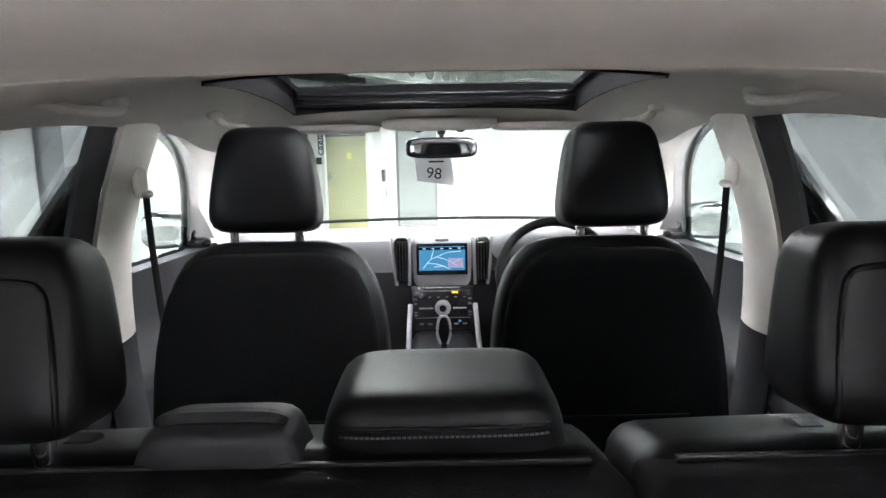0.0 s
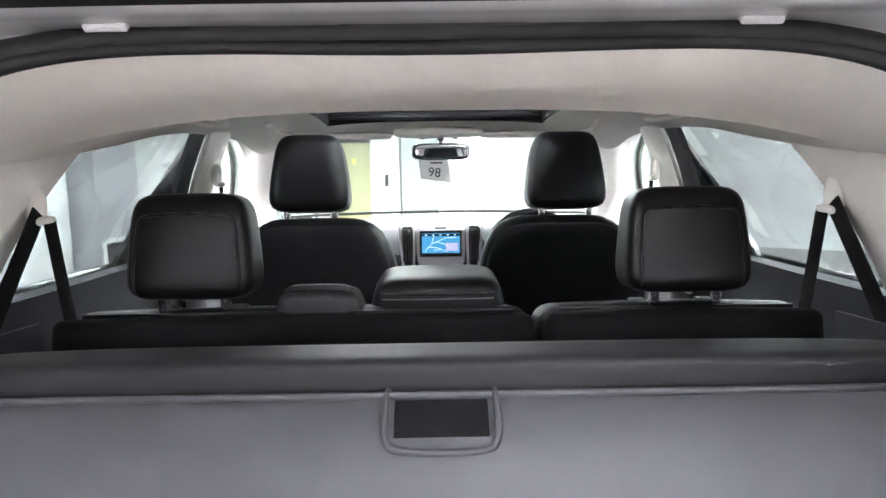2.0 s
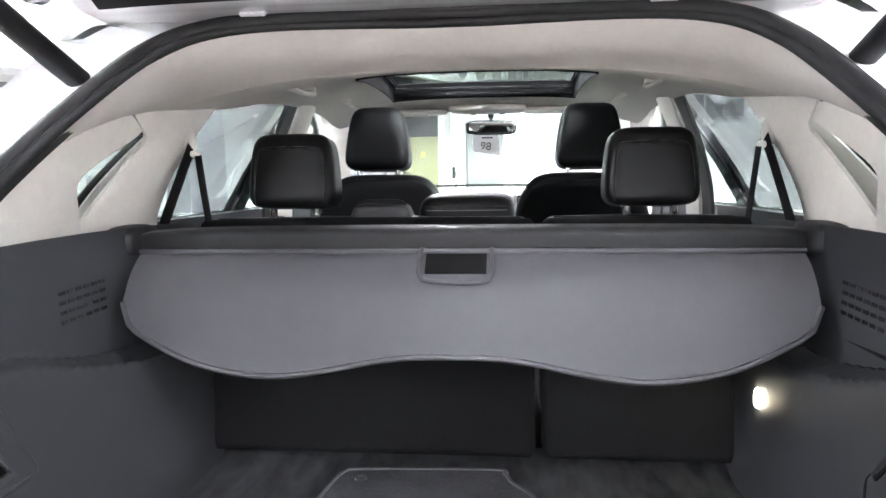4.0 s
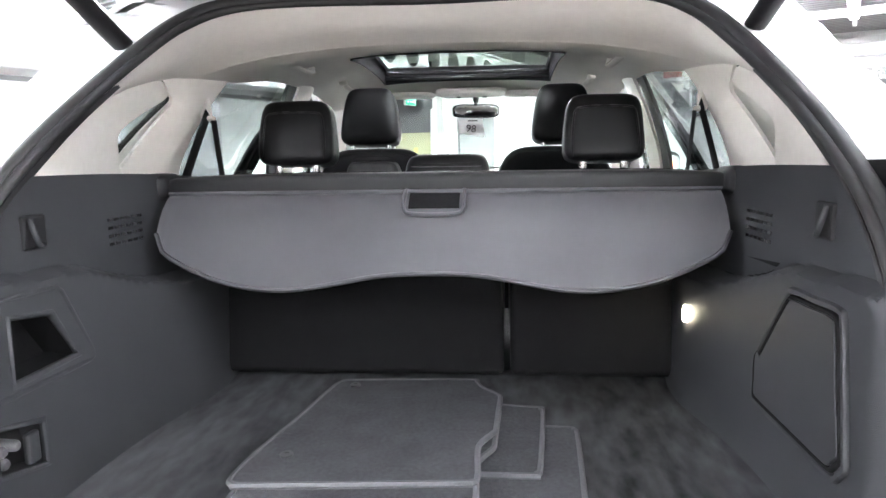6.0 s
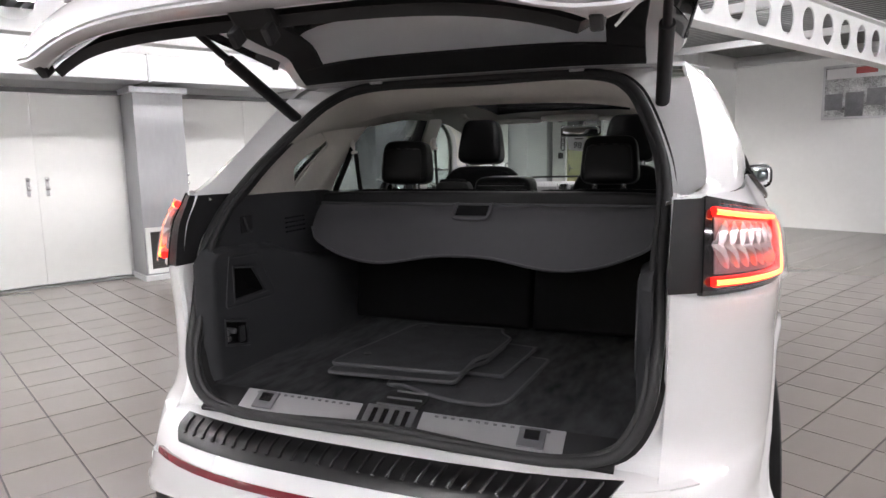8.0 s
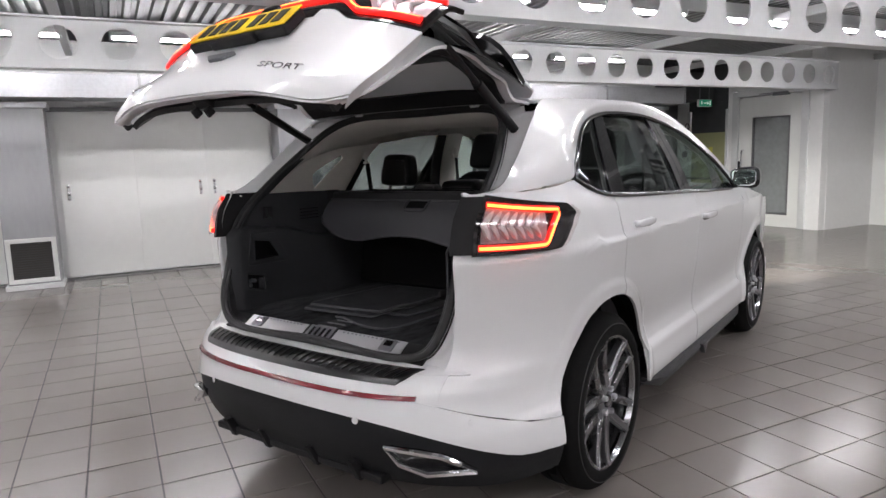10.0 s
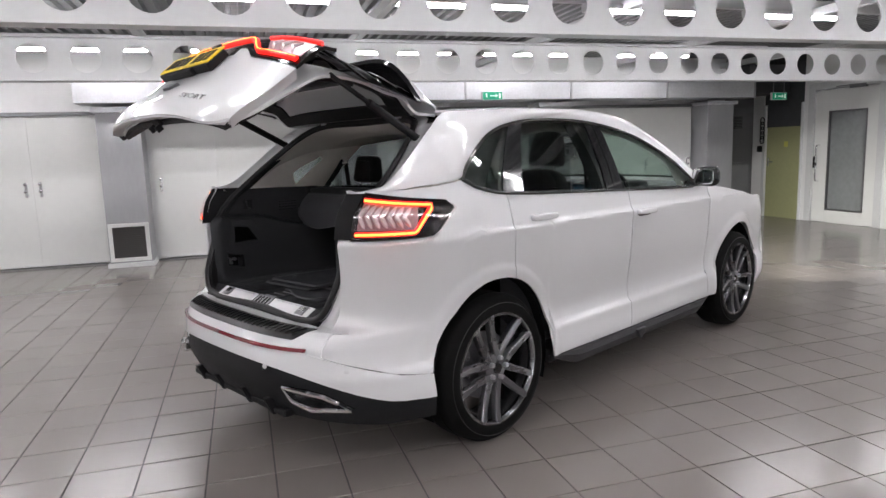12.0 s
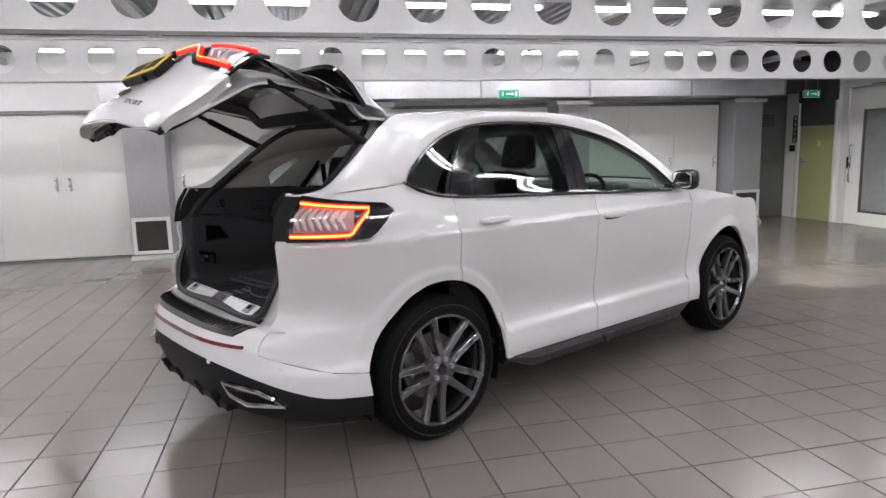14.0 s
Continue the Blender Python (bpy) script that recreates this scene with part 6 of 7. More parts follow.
bm = grid(flap, 14, 60)
bmesh.ops.recalc_face_normals(bm, faces=bm.faces[:])
part("flap", thick(bm, 0.006), M_COVER, cover, "grey vinyl cover flap with a wavy edge", 60)
bm = bmesh.new()
tube(bm, [flap(1.0, i / 60) for i in range(61)], 0.005, 6)
part("flap_hem", bm, M_COVER, cover, "", 60)
bm = bmesh.new()
tube(bm, [hang(lerp(-0.60, 0.60, i / 10), 0.022, 0.003) for i in range(11)], 0.005, 6)
part("flap_welt", bm, M_COVER, cover, "", 60)
bm = bmesh.new()
H = lambda x, d: hang(x, d, 0.004)
pts = [H(-0.062, 0.002), H(-0.064, 0.03), H(-0.066, 0.06), H(-0.062, 0.082), H(-0.05, 0.091), H(0, 0.094), H(0.05, 0.091), H(0.062, 0.082), H(0.066, 0.06), H(0.064, 0.03), H(0.062, 0.002)]
tube(bm, smoothline(pts, 40), 0.0045, 8, up=(0, 1, 0))
part("pull_handle", bm, M_COVER, cover, "moulded pull handle", 60)
# near-black sheet on the flap, colour in place of a shaded hollow
bm = bmesh.new()
grid(lambda a, b: hang(lerp(-0.054, 0.054, a), lerp(0.030, 0.076, b), 0.003), 10, 6, bm)
bmesh.ops.recalc_face_normals(bm, faces=bm.faces[:])
thick(bm, 0.002)
part("handle_recess", bm, M_SEATBACK, cover, "near-black patch painting the shade of a handle recess")

# ---- loose floor mats lying on the boot floor ----
def floor_mat(pts, label):
    t = thing("floor_mat", label, "floor mat", None, "loose floor mats")
    n = len(pts)
    bm = bmesh.new()
    c = smoothline([(x, y, 0) for x, y in pts], n * 5, closed=True)
    slab(bm, c, (0, 0, 0.008))
    part("carpet_top", bm, M_MAT, t)
    bm = bmesh.new()
    tube(bm, [p + Vector((0, 0, 0.005)) for p in c], 0.006, 6, closed=True)
    part("binding", bm, M_MATEDGE, t, "stitched edge binding")
    return t


TOPMAT = [(-0.302, 0.50), (-0.290, 0.480), (-0.26, 0.478), (0.06, 0.503), (0.092, 0.507), (0.101, 0.525), (0.098, 0.615), (0.104, 0.655), (0.127, 0.70), (0.130, 0.72), (0.134, 0.80), (0.138, 0.87), (0.132, 0.892), (0.10, 0.93), (0.085, 0.965), (0.06, 0.982), (-0.19, 0.968), (-0.228, 0.955), (-0.243, 0.90), (-0.268, 0.73), (-0.292, 0.60)]
m1 = floor_mat(TOPMAT, "charcoal carpet floor mat lying on top of others")
m1.matrix_world = pose(0, 0, 0.762, 0.2)
for x, y in ((-0.235, 0.58), (-0.19, 0.93)):
    bm = bmesh.new()
    lathe(bm, [(0, 0.0), (0.012, 0.0), (0.012, 0.004), (0.006, 0.004), (0.006, 0.002), (0, 0.002)], 14, pose(x, y, 0.008, 0, -90))
    part("fixing_eyelet", bm, M_RUBBER, m1)
m2 = floor_mat([(x * 0.96 + 0.015 - 0.012, y - 0.05) for x, y in TOPMAT], "charcoal carpet floor mat lying under another")
m2.matrix_world = pose(0, 0, 0.753, 0.2)
m3 = floor_mat([(-0.14, 0.59), (-0.12, 0.575), (0.175, 0.572), (0.200, 0.580), (0.208, 0.61), (0.226, 0.83), (0.222, 0.86), (0.20, 0.875), (-0.12, 0.90), (-0.14, 0.88)], "small charcoal rear floor mat")
m3.matrix_world = pose(0, 0, 0.7445)
m4 = floor_mat([(-0.10, 0.46), (-0.046, 0.437), (0.05, 0.395), (0.12, 0.374), (0.20, 0.370), (0.245, 0.385), (0.264, 0.42), (0.272, 0.50), (0.288, 0.75), (0.284, 0.778), (0.25, 0.79), (-0.06, 0.80), (-0.10, 0.78)], "small charcoal rear floor mat with a rounded corner")
m4.matrix_world = pose(0, 0, 0.7365)

# ---- metal sill plates ----
def slope(x0, x1, y0, y1, up, th):
    """A plate on the sloping sill; y0, y1 along the slope from the outer edge."""
    bm = bmesh.new()
    P = lambda x, y: Vector((x, 0.211 + y * 0.85, 0.704 + 0.52 * y + up))
    return slab(bm, [P(x0, y0), P(x1, y0), P(x1, y1), P(x0, y1)], (0, -0.46 * th, 0.88 * th), 0.0015)


sill = part("sill_trim", slope(-0.56, 0.56, -0.004, 0.082, -0.012, 0.012), M_PLASTIC, car, "black sill trim", 50)
for a, b in ((-0.445, -0.085), (0.085, 0.445)):
    pl = part("sill_plate", slope(a, b, 0.002, 0.074, 0.0, 0.004), M_ALU, sill, "brushed aluminium sill plate")
    for k in range(14):
        x = a + 0.04 + (b - a - 0.08) * k / 13
        part("plate_rib", slope(x - 0.005, x + 0.005, 0.060, 0.066, 0.004, 0.002), M_STEEL, pl)
lp = part("latch_plate", slope(-0.07, 0.07, 0.0, 0.078, 0.0, 0.004), M_STEEL, sill, "steel latch striker plate")
for k in range(4):
    part("latch_slot", slope(-0.050 + 0.03 * k, -0.036 + 0.03 * k, 0.012, 0.065, 0.004, 0.003), M_BLACKGLOSS, lp)
for s in (-1, 1):
    td = part("tie_down", slope(s * 0.37 - 0.032, s * 0.37 + 0.032, 0.012, 0.066, 0.004, 0.006), M_STEEL, sill, "folded steel tie down loop")
    part("tie_down_gap", slope(s * 0.37 - 0.018, s * 0.37 + 0.018, 0.03, 0.056, 0.0105, 0.002), M_BLACKGLOSS, td)
    bm = bmesh.new()
    tube(bm, [(s * 0.553, 1.15, 0.79 + 0.02 * math.sin(a)) for a in (0, 1, 2, 3)], 0.005, 6)
    part("floor_loop", bm, M_CHROME, car, "small chrome loop")


# ---- seats ----
def smooth_part(name, bm, mat, parent, label=""):
    return part(name, bm, mat, parent, label, 180)


def headrest(parent, c, w, h, d, bars=0.11, label="black leather headrest", lean=0.0, panel=True, taper=0.13):
    def shp(q):
        k = 1 - taper * (q.z * 0.5 + 0.5) ** 1.6
        return Vector((q.x * k, q.y * (1 - 0.15 * q.z), q.z))
    bm = bmesh.new()
    cushion(bm, c, (w / 2, d / 2, h / 2), 6.0, 14, shp, pose(0, 0, 0, lean).to_3x3())
    hr = smooth_part("headrest", bm, M_LEATHER, parent, label)
    R = pose(0, 0, 0, lean).to_3x3()
    bm = bmesh.new()
    if panel:
        def face(x, z):
            q = shp(Vector((x, -max(0.0, 1 - abs(x) ** 6 - abs(z) ** 6) ** (1 / 6), z)))
            return Vector(c) + R @ Vector((q.x * w / 2, q.y * d / 2, q.z * h / 2))
        o = [(-0.80, -0.86), (-0.82, -0.3), (-0.80, 0.35), (-0.76, 0.50), (-0.66, 0.57), (-0.3, 0.60), (0, 0.605), (0.3, 0.60), (0.66, 0.57), (0.76, 0.50), (0.80, 0.35), (0.82, -0.3), (0.80, -0.86)]
        tube(bm, [face(p.x, p.z) for p in smoothline([(x, 0, z) for x, z in o], 48)], 0.0028, 6, up=(0, 1, 0))
        part("welt", bm, M_LEATHER, hr, "", 60)
    for s in (-1, 1):
        bm = bmesh.new()
        p = Vector((c[0] + s * bars / 2, c[1] - d * 0.25, c[2] - h / 2))
        tube(bm, [p + Vector((0, 0, 0.02)), p - Vector((0, 0, 0.05))], 0.010, 8)
        part("post", bm, M_CHROME, hr, "chrome headrest post", 60)
    return hr


def front_seat(x):
    xs = x * 0.925
    bm = bmesh.new()
    def shp(q):
        z = q.z * 0.5 + 0.5
        k = 1.0 - 0.17 * max(0, (z - 0.62) / 0.38) ** 1.6 - 0.04 * (1 - z)
        return Vector((q.x * k, q.y * (1.0 - 0.25 * z) , q.z))
    cushion(bm, (xs, 2.02, 0.98), (0.24, 0.10, 0.34), 5.5, 16, shp, pose(0, 0, 0, -14).to_3x3())
    seat = smooth_part("front_seat", bm, M_LEATHER, car, "black leather front seat")
    # carpeted hard shell on the back
    bm = bmesh.new()
    cushion(bm, (xs, 1.956, 0.98), (0.226, 0.068, 0.325), 6, 12, shp, pose(0, 0, 0, -14).to_3x3())
    sb = smooth_part("seat_shell", bm, M_SEATBACK, seat, "matt black seat back panel")
    bm = bmesh.new()
    tube(bm, smoothline([(xs - 0.19, 1.975, 1.19), (xs - 0.1, 1.972, 1.205), (xs, 1.971, 1.207), (xs + 0.1, 1.972, 1.205), (xs + 0.19, 1.975, 1.19)], 20), 0.003, 6)
    tube(bm, [(xs - 0.13, 1.895, 0.99), (xs + 0.13, 1.895, 0.99)], 0.003, 6)
    # piping along both bolsters
    for s in (-1, 1):
        tube(bm, smoothline([(xs + s * 0.20, 1.905, 0.72), (xs + s * 0.214, 1.925, 0.90), (xs + s * 0.212, 1.95, 1.05), (xs + s * 0.196, 1.972, 1.17)], 18), 0.004, 6)
        tube(bm, [(xs + s * 0.15, 1.962, 1.195), (xs + s * 0.152, 1.944, 1.13)], 0.0022, 6)
    part("seam", bm, M_LEATHER, seat, "", 60)
    bm = bmesh.new()
    cushion(bm, (x, 2.36, 0.66), (0.26, 0.27, 0.10), 4.5, 12)
    smooth_part("seat_cushion", bm, M_LEATHER, seat)
    part("seat_base", bx(((x, 2.3, 0.50), (0.40, 0.40, 0.14), 0.02)), M_PLASTIC, seat)
    headrest(seat, (x * 1.01 + 0.003, 2.145, 1.439), 0.238, 0.226, 0.12, 0.14, "black leather front headrest", -8, False, 0.26)


front_seat(-0.37)
front_seat(0.37)


def padded(c, size, r, m, sag=0.0):
    """A block with well rounded edges and slightly full faces."""
    bm = bmesh.new()
    box(bm, (0, 0, 0), size, r, 4)
    bmesh.ops.subdivide_edges(bm, edges=[e for e in bm.edges if e.calc_length() > 0.1], cuts=6, use_grid_fill=True)
    for v in bm.verts:
        q = v.co
        fx, fz = 1 - (2 * q.x / size[0]) ** 2, 1 - (2 * q.z / size[2]) ** 2
        v.co = Vector(c) + m @ Vector((q.x, q.y * (1 + sag * max(0, fx) * max(0, fz)), q.z * (1 + 0.02 * max(0, fx) * (q.z > 0))))
    return bm


def rear_back(x0, x1, name_label):
    tilt = pose(0, 0, 0, -12).to_3x3()
    xm = (x0 + x1) / 2
    s = smooth_part("rear_seat", padded((xm, 1.250, 1.010), (x1 - x0, 0.150, 0.46), 0.034, tilt, 0.1), M_LEATHER, car, name_label)
    smooth_part("seat_shell", padded((xm, 1.180, 0.990), (x1 - x0 - 0.004, 0.12, 0.506), 0.016, tilt), M_SEATBACK, s, "carpeted rear side of seat back")
    bm = bmesh.new()
    tube(bm, [Vector((lerp(x0 + 0.03, x1 - 0.03, i / 10), 1.222, 1.2445)) for i in range(11)], 0.004, 6)
    part("piping", bm, M_LEATHER, s, "", 60)
    return s


rs_l = rear_back(-0.60, 0.150, "wide black leather part of the rear seat back")
rs_r = rear_back(0.162, 0.60, "narrow black leather part of the rear seat back")
bm = bmesh.new()
cushion(bm, (0, 1.56, 0.66), (0.60, 0.27, 0.10), 6, 14)
smooth_part("seat_cushion", bm, M_LEATHER, rs_l)
headrest(rs_l, (-0.398, 1.268, 1.350), 0.206, 0.172, 0.10, 0.102, "black leather rear headrest", -6)
headrest(rs_r, (0.403, 1.268, 1.350), 0.206, 0.172, 0.10, 0.102, "black leather rear headrest", -6)
# low middle headrest with padded top
bm = bmesh.new()
cushion(bm, (-0.002, 1.325, 1.232), (0.118, 0.085, 0.061), 6.5, 16, lambda q: Vector((q.x * (1 - 0.14 * (q.z * 0.5 + 0.5) ** 2), q.y, q.z)))
mh = smooth_part("headrest", bm, M_LEATHER, rs_l, "low black leather middle headrest")
def mid_pt(x, z):
    """On the rear face of the middle headrest; x, z in -1..1."""
    y = -max(0.0, 1 - abs(x) ** 6.5 - abs(z) ** 6.5) ** (1 / 6.5)
    return Vector((-0.002 + 0.118 * x * (1 - 0.14 * (z * 0.5 + 0.5) ** 2), 1.325 + 0.085 * y, 1.232 + 0.061 * z))


bm = bmesh.new()
for k in range(40):
    box(bm, mid_pt(-0.82 + 1.64 * k / 39, 0.46) + Vector((0, -0.0008, 0)), (0.0034, 0.002, 0.0016), 0, 1)
part("stitching", bm, M_STITCH, mh, "grey stitching")
bm = bmesh.new()
tube(bm, [mid_pt(-0.86 + 1.72 * k / 30, 0.58) for k in range(31)], 0.0025, 6)
part("welt", bm, M_LEATHER, mh, "", 60)
# belt outlet bezel on the rear seat shoulder
bm = bmesh.new()
cushion(bm, (-0.195, 1.258, 1.250), (0.080, 0.04, 0.026), 6, 12, lambda q: Vector((q.x * (1 - 0.25 * (q.z * 0.5 + 0.5)), q.y, q.z)))
bz = smooth_part("belt_bezel", bm, M_LEATHERGREY, rs_l, "grey moulded belt outlet")
bm = bmesh.new()
tube(bm, smoothline([(-0.246, 1.25, 1.270), (-0.232, 1.246, 1.278), (-0.158, 1.246, 1.278), (-0.144, 1.25, 1.270)], 14), 0.009, 6)
part("belt_slot", bm, M_PLASTIC, bz)
for s, r in ((-1, rs_l), (1, rs_r)):
    for k in (-1, 1):
        part("post_guide", bx(((s * 0.398 + k * 0.058, 1.29, 1.237), (0.03, 0.03, 0.015), 0.005)), M_PLASTIC, r)

# ---- dashboard ----
bm = bmesh.new()
prof = smoothline([(0, 3.14, 0.72), (0, 3.12, 0.95), (0, 3.13, 1.08), (0, 3.19, 1.158), (0, 3.31, 1.180), (0, 3.42, 1.178)], 24)


def dash_sheet(i0, i1):
    at = lambda a: prof[i0 + round(a * (i1 - i0))]
    bm = grid(lambda a, b: Vector(((b * 2 - 1) * 0.80, at(a).y + 0.03 * abs(b * 2 - 1) ** 2, at(a).z - 0.02 * abs(b * 2 - 1) ** 3)), i1 - i0, 20)
    bmesh.ops.recalc_face_normals(bm, faces=bm.faces[:])
    return bm


bm.free()
# three tones down the dash paint the reflection fading from the top
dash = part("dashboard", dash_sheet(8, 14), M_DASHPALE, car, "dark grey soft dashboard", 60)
part("dash_top", dash_sheet(14, 24), M_DASHGLARE, dash, "dash top paled for the windscreen reflection", 60)
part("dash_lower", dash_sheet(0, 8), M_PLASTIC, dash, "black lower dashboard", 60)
DX = 0.015  # the centre stack stands a little to the right
bm = bmesh.new()
cushion(bm, (DX, 3.118, 1.085), (0.112, 0.03, 0.094), 8, 12, lambda q: Vector((q.x * (1 - 0.06 * (0.5 - q.z * 0.5)), q.y, q.z)))
bez = part("screen_bezel", bm, M_SILVER, dash, "satin silver screen surround", 60)
part("screen_frame", bx(((DX, 3.083, 1.098), (0.188, 0.012, 0.118), 0.004)), M_BLACKGLOSS, bez)
part("bezel_button", bx(((DX, 3.086, 1.168), (0.05, 0.004, 0.006), 0.002)), M_BLACKGLOSS, bez)
scr = part("screen", bx(((DX, 3.075, 1.098), (0.168, 0.004, 0.096))), M_SCREENUI, dash, "lit blue navigation map screen")
for pts in ([(-0.07, 1.065), (-0.055, 1.085), (-0.04, 1.10), (-0.02, 1.108), (0.01, 1.10)], [(-0.04, 1.10), (-0.035, 1.12), (-0.03, 1.135)], [(0.01, 1.10), (0.04, 1.085), (0.06, 1.07)], [(-0.03, 1.07), (0.0, 1.075), (0.03, 1.062)],
            [(-0.02, 1.108), (0.02, 1.125), (0.07, 1.128)], [(0.04, 1.085), (0.07, 1.10)], [(-0.055, 1.085), (-0.02, 1.082), (0.0, 1.075)]):
    part("map_road", tube(bmesh.new(), [(x + DX, 3.0725, z) for x, z in pts], 0.0014, 5), M_SCREENROAD, scr)
part("map_status_bar", bx(((DX, 3.0725, 1.139), (0.168, 0.002, 0.010))), M_BLACKGLOSS, scr)
for k in range(5):
    part("status_mark", bx(((DX - 0.065 + 0.032 * k, 3.0712, 1.139), (0.010, 0.001, 0.004))), M_SCREENROAD, scr)
part("map_foot_bar", bx(((DX, 3.0725, 1.054), (0.168, 0.002, 0.008))), M_BLACKGLOSS, scr)
part("map_area", bx(((DX + 0.05, 3.0728, 1.085), (0.055, 0.0015, 0.035))), M_SCREENAREA, scr)
for s in (-1, 1):
    bm = bmesh.new()
    cushion(bm, (DX + s * 0.150, 3.122, 1.088), (0.030, 0.03, 0.086), 5, 8)
    vb = part("air_vent", bm, M_BLACKGLOSS, dash, "tall air vent with silver edge", 60)
    for k in range(4):
        part("vent_slat", bx(((DX + s * (0.134 + 0.011 * k), 3.087, 1.088), (0.004, 0.014, 0.140), 0.001)), M_PLASTIC, vb)
    for x0, x1 in ((0.118, 0.122), (0.184, 0.168)):
        bm = tube(bmesh.new(), smoothline([(DX + s * x0, 3.094, 1.178), (DX + s * lerp(x0, x1, 0.2), 3.088, 1.13), (DX + s * lerp(x0, x1, 0.6), 3.088, 1.05), (DX + s * x1, 3.094, 1.000)], 16), 0.006, 8)
        part("vent_edge", bm, M_SILVER, vb, "satin silver edge", 60)
panel_ob = part("control_panel", slab(bmesh.new(), [(DX - 0.118, 3.105, 0.995), (DX + 0.118, 3.105, 0.995), (DX + 0.106, 3.075, 0.83), (DX - 0.106, 3.075, 0.83)], (0, -0.022, 0.004), 0.004), M_BLACKGLOSS, dash, "gloss black control panel")


def on_panel(x, z, out=0.002):
    return Vector((DX + x, 3.083 - (0.995 - z) * 0.182 - out, z + 0.002))


for z in (0.978, 0.880):
    part("panel_line", bx((on_panel(0, z), (0.205, 0.004, 0.0022))), M_STEEL, panel_ob)
part("disc_slot", bx((on_panel(0, 0.990), (0.13, 0.004, 0.003))), M_SILVER, panel_ob)
part("lit_readout", bx((on_panel(0.045, 0.972), (0.022, 0.003, 0.006))), M_AMBER, panel_ob, "small amber lit readout")
part("lit_dot", bx((on_panel(0.062, 0.868), (0.010, 0.003, 0.006))), M_SCREENUI, panel_ob, "small blue lit mark")
p = on_panel(0, 0.915)
bm = bmesh.new()
lathe(bm, [(0.014, -0.004), (0.017, 0.0), (0.024, -0.003), (0.028, -0.008), (0.030, -0.02), (0.012, -0.02)], 28, pose(p.x, p.y - 0.014, p.z, 0, 0, -90), True)
knob = part("volume_knob", bm, M_SILVER, panel_ob, "silver ring of a rotary knob", 40)
part("knob_centre", lathe(bmesh.new(), [(0, -0.001), (0.013, -0.003), (0.014, -0.02)], 20, pose(p.x, p.y - 0.012, p.z, 0, 0, -90)), M_BLACKGLOSS, knob)
for x in (-0.062, 0.062):
    part("knob_trim", bx((on_panel(x, 0.915), (0.050, 0.005, 0.004), 0.001)), M_SILVER, panel_ob)
for z in (0.965, 0.948, 0.931, 0.900, 0.890):
    for x in (-0.100, 0.100):
        part("button", bx((on_panel(x, z), (0.012, 0.004, 0.007), 0.0015)), M_STEEL, panel_ob)
for k in range(6):
    part("button", bx((on_panel(-0.08 + 0.032 * k, 0.858), (0.016, 0.004, 0.006), 0.0015)), M_STEEL, panel_ob)
    part("button", bx((on_panel(-0.08 + 0.032 * k, 0.955), (0.010, 0.004, 0.003), 0.001)), M_STEEL, panel_ob)
bm = bmesh.new()
cushion(bm, (DX, 2.78, 0.70), (0.125, 0.40, 0.13), 6, 10)
con = part("centre_console", bm, M_PLASTIC, car, "black centre console", 180)
for s in (-1, 1):
    bm = bmesh.new()
    tube(bm, smoothline([(DX + s * 0.120, 3.075, 0.93), (DX + s * 0.124, 3.02, 0.86), (DX + s * 0.122, 2.9, 0.83), (DX + s * 0.120, 2.7, 0.825)], 14), 0.009, 8)
    part("console_trim", bm, M_SILVER, con, "satin silver console edge", 60)
bm = bmesh.new()
cushion(bm, (DX, 2.86, 0.895), (0.022, 0.022, 0.05), 3, 8)
tube(bm, [(DX, 2.86, 0.82), (DX, 2.86, 0.88)], 0.012, 8)
lever = part("gear_lever", bm, M_LEATHER, con, "black gear lever with a silver rim", 60)
bm = tube(bmesh.new(), smoothline([(DX - 0.012, 2.84, 0.85), (DX - 0.022, 2.838, 0.89), (DX - 0.016, 2.84, 0.935), (DX, 2.84, 0.946), (DX + 0.016, 2.84, 0.935), (DX + 0.022, 2.838, 0.89), (DX + 0.012, 2.84, 0.85)], 24), 0.0045, 6)
part("lever_rim", bm, M_SILVER, lever, "satin silver rim", 60)
# steering wheel on the right
R = pose(0.385, 2.80, 1.085, 66).to_4x4()
bm = bmesh.new()
tube(bm, [R @ Vector((0.185 * math.cos(a / 40 * 2 * math.pi), 0.185 * math.sin(a / 40 * 2 * math.pi), 0)) for a in range(40)], 0.016, 8, closed=True)
stw = part("steering_wheel", bm, M_LEATHER, car, "black leather steering wheel", 60)
bm = bmesh.new()
cushion(bm, (0, 0, 0), (0.075, 0.06, 0.025), 3, 8)
for a in (0, 180, 270):
    tube(bm, [(0.05 * math.cos(radians(a)), 0.05 * math.sin(radians(a)), 0), (0.175 * math.cos(radians(a)), 0.175 * math.sin(radians(a)), 0)], 0.018, 6, flat=0.5)
for v in bm.verts:
    v.co = R @ v.co
part("wheel_boss", bm, M_PLASTIC, stw, "", 60)
bm = bmesh.new()
cushion(bm, (0.385, 3.05, 1.145), (0.19, 0.10, 0.055), 3.5, 8)
part("instrument_cowl", bm, M_DASHPALE, dash, "instrument cowl", 180)
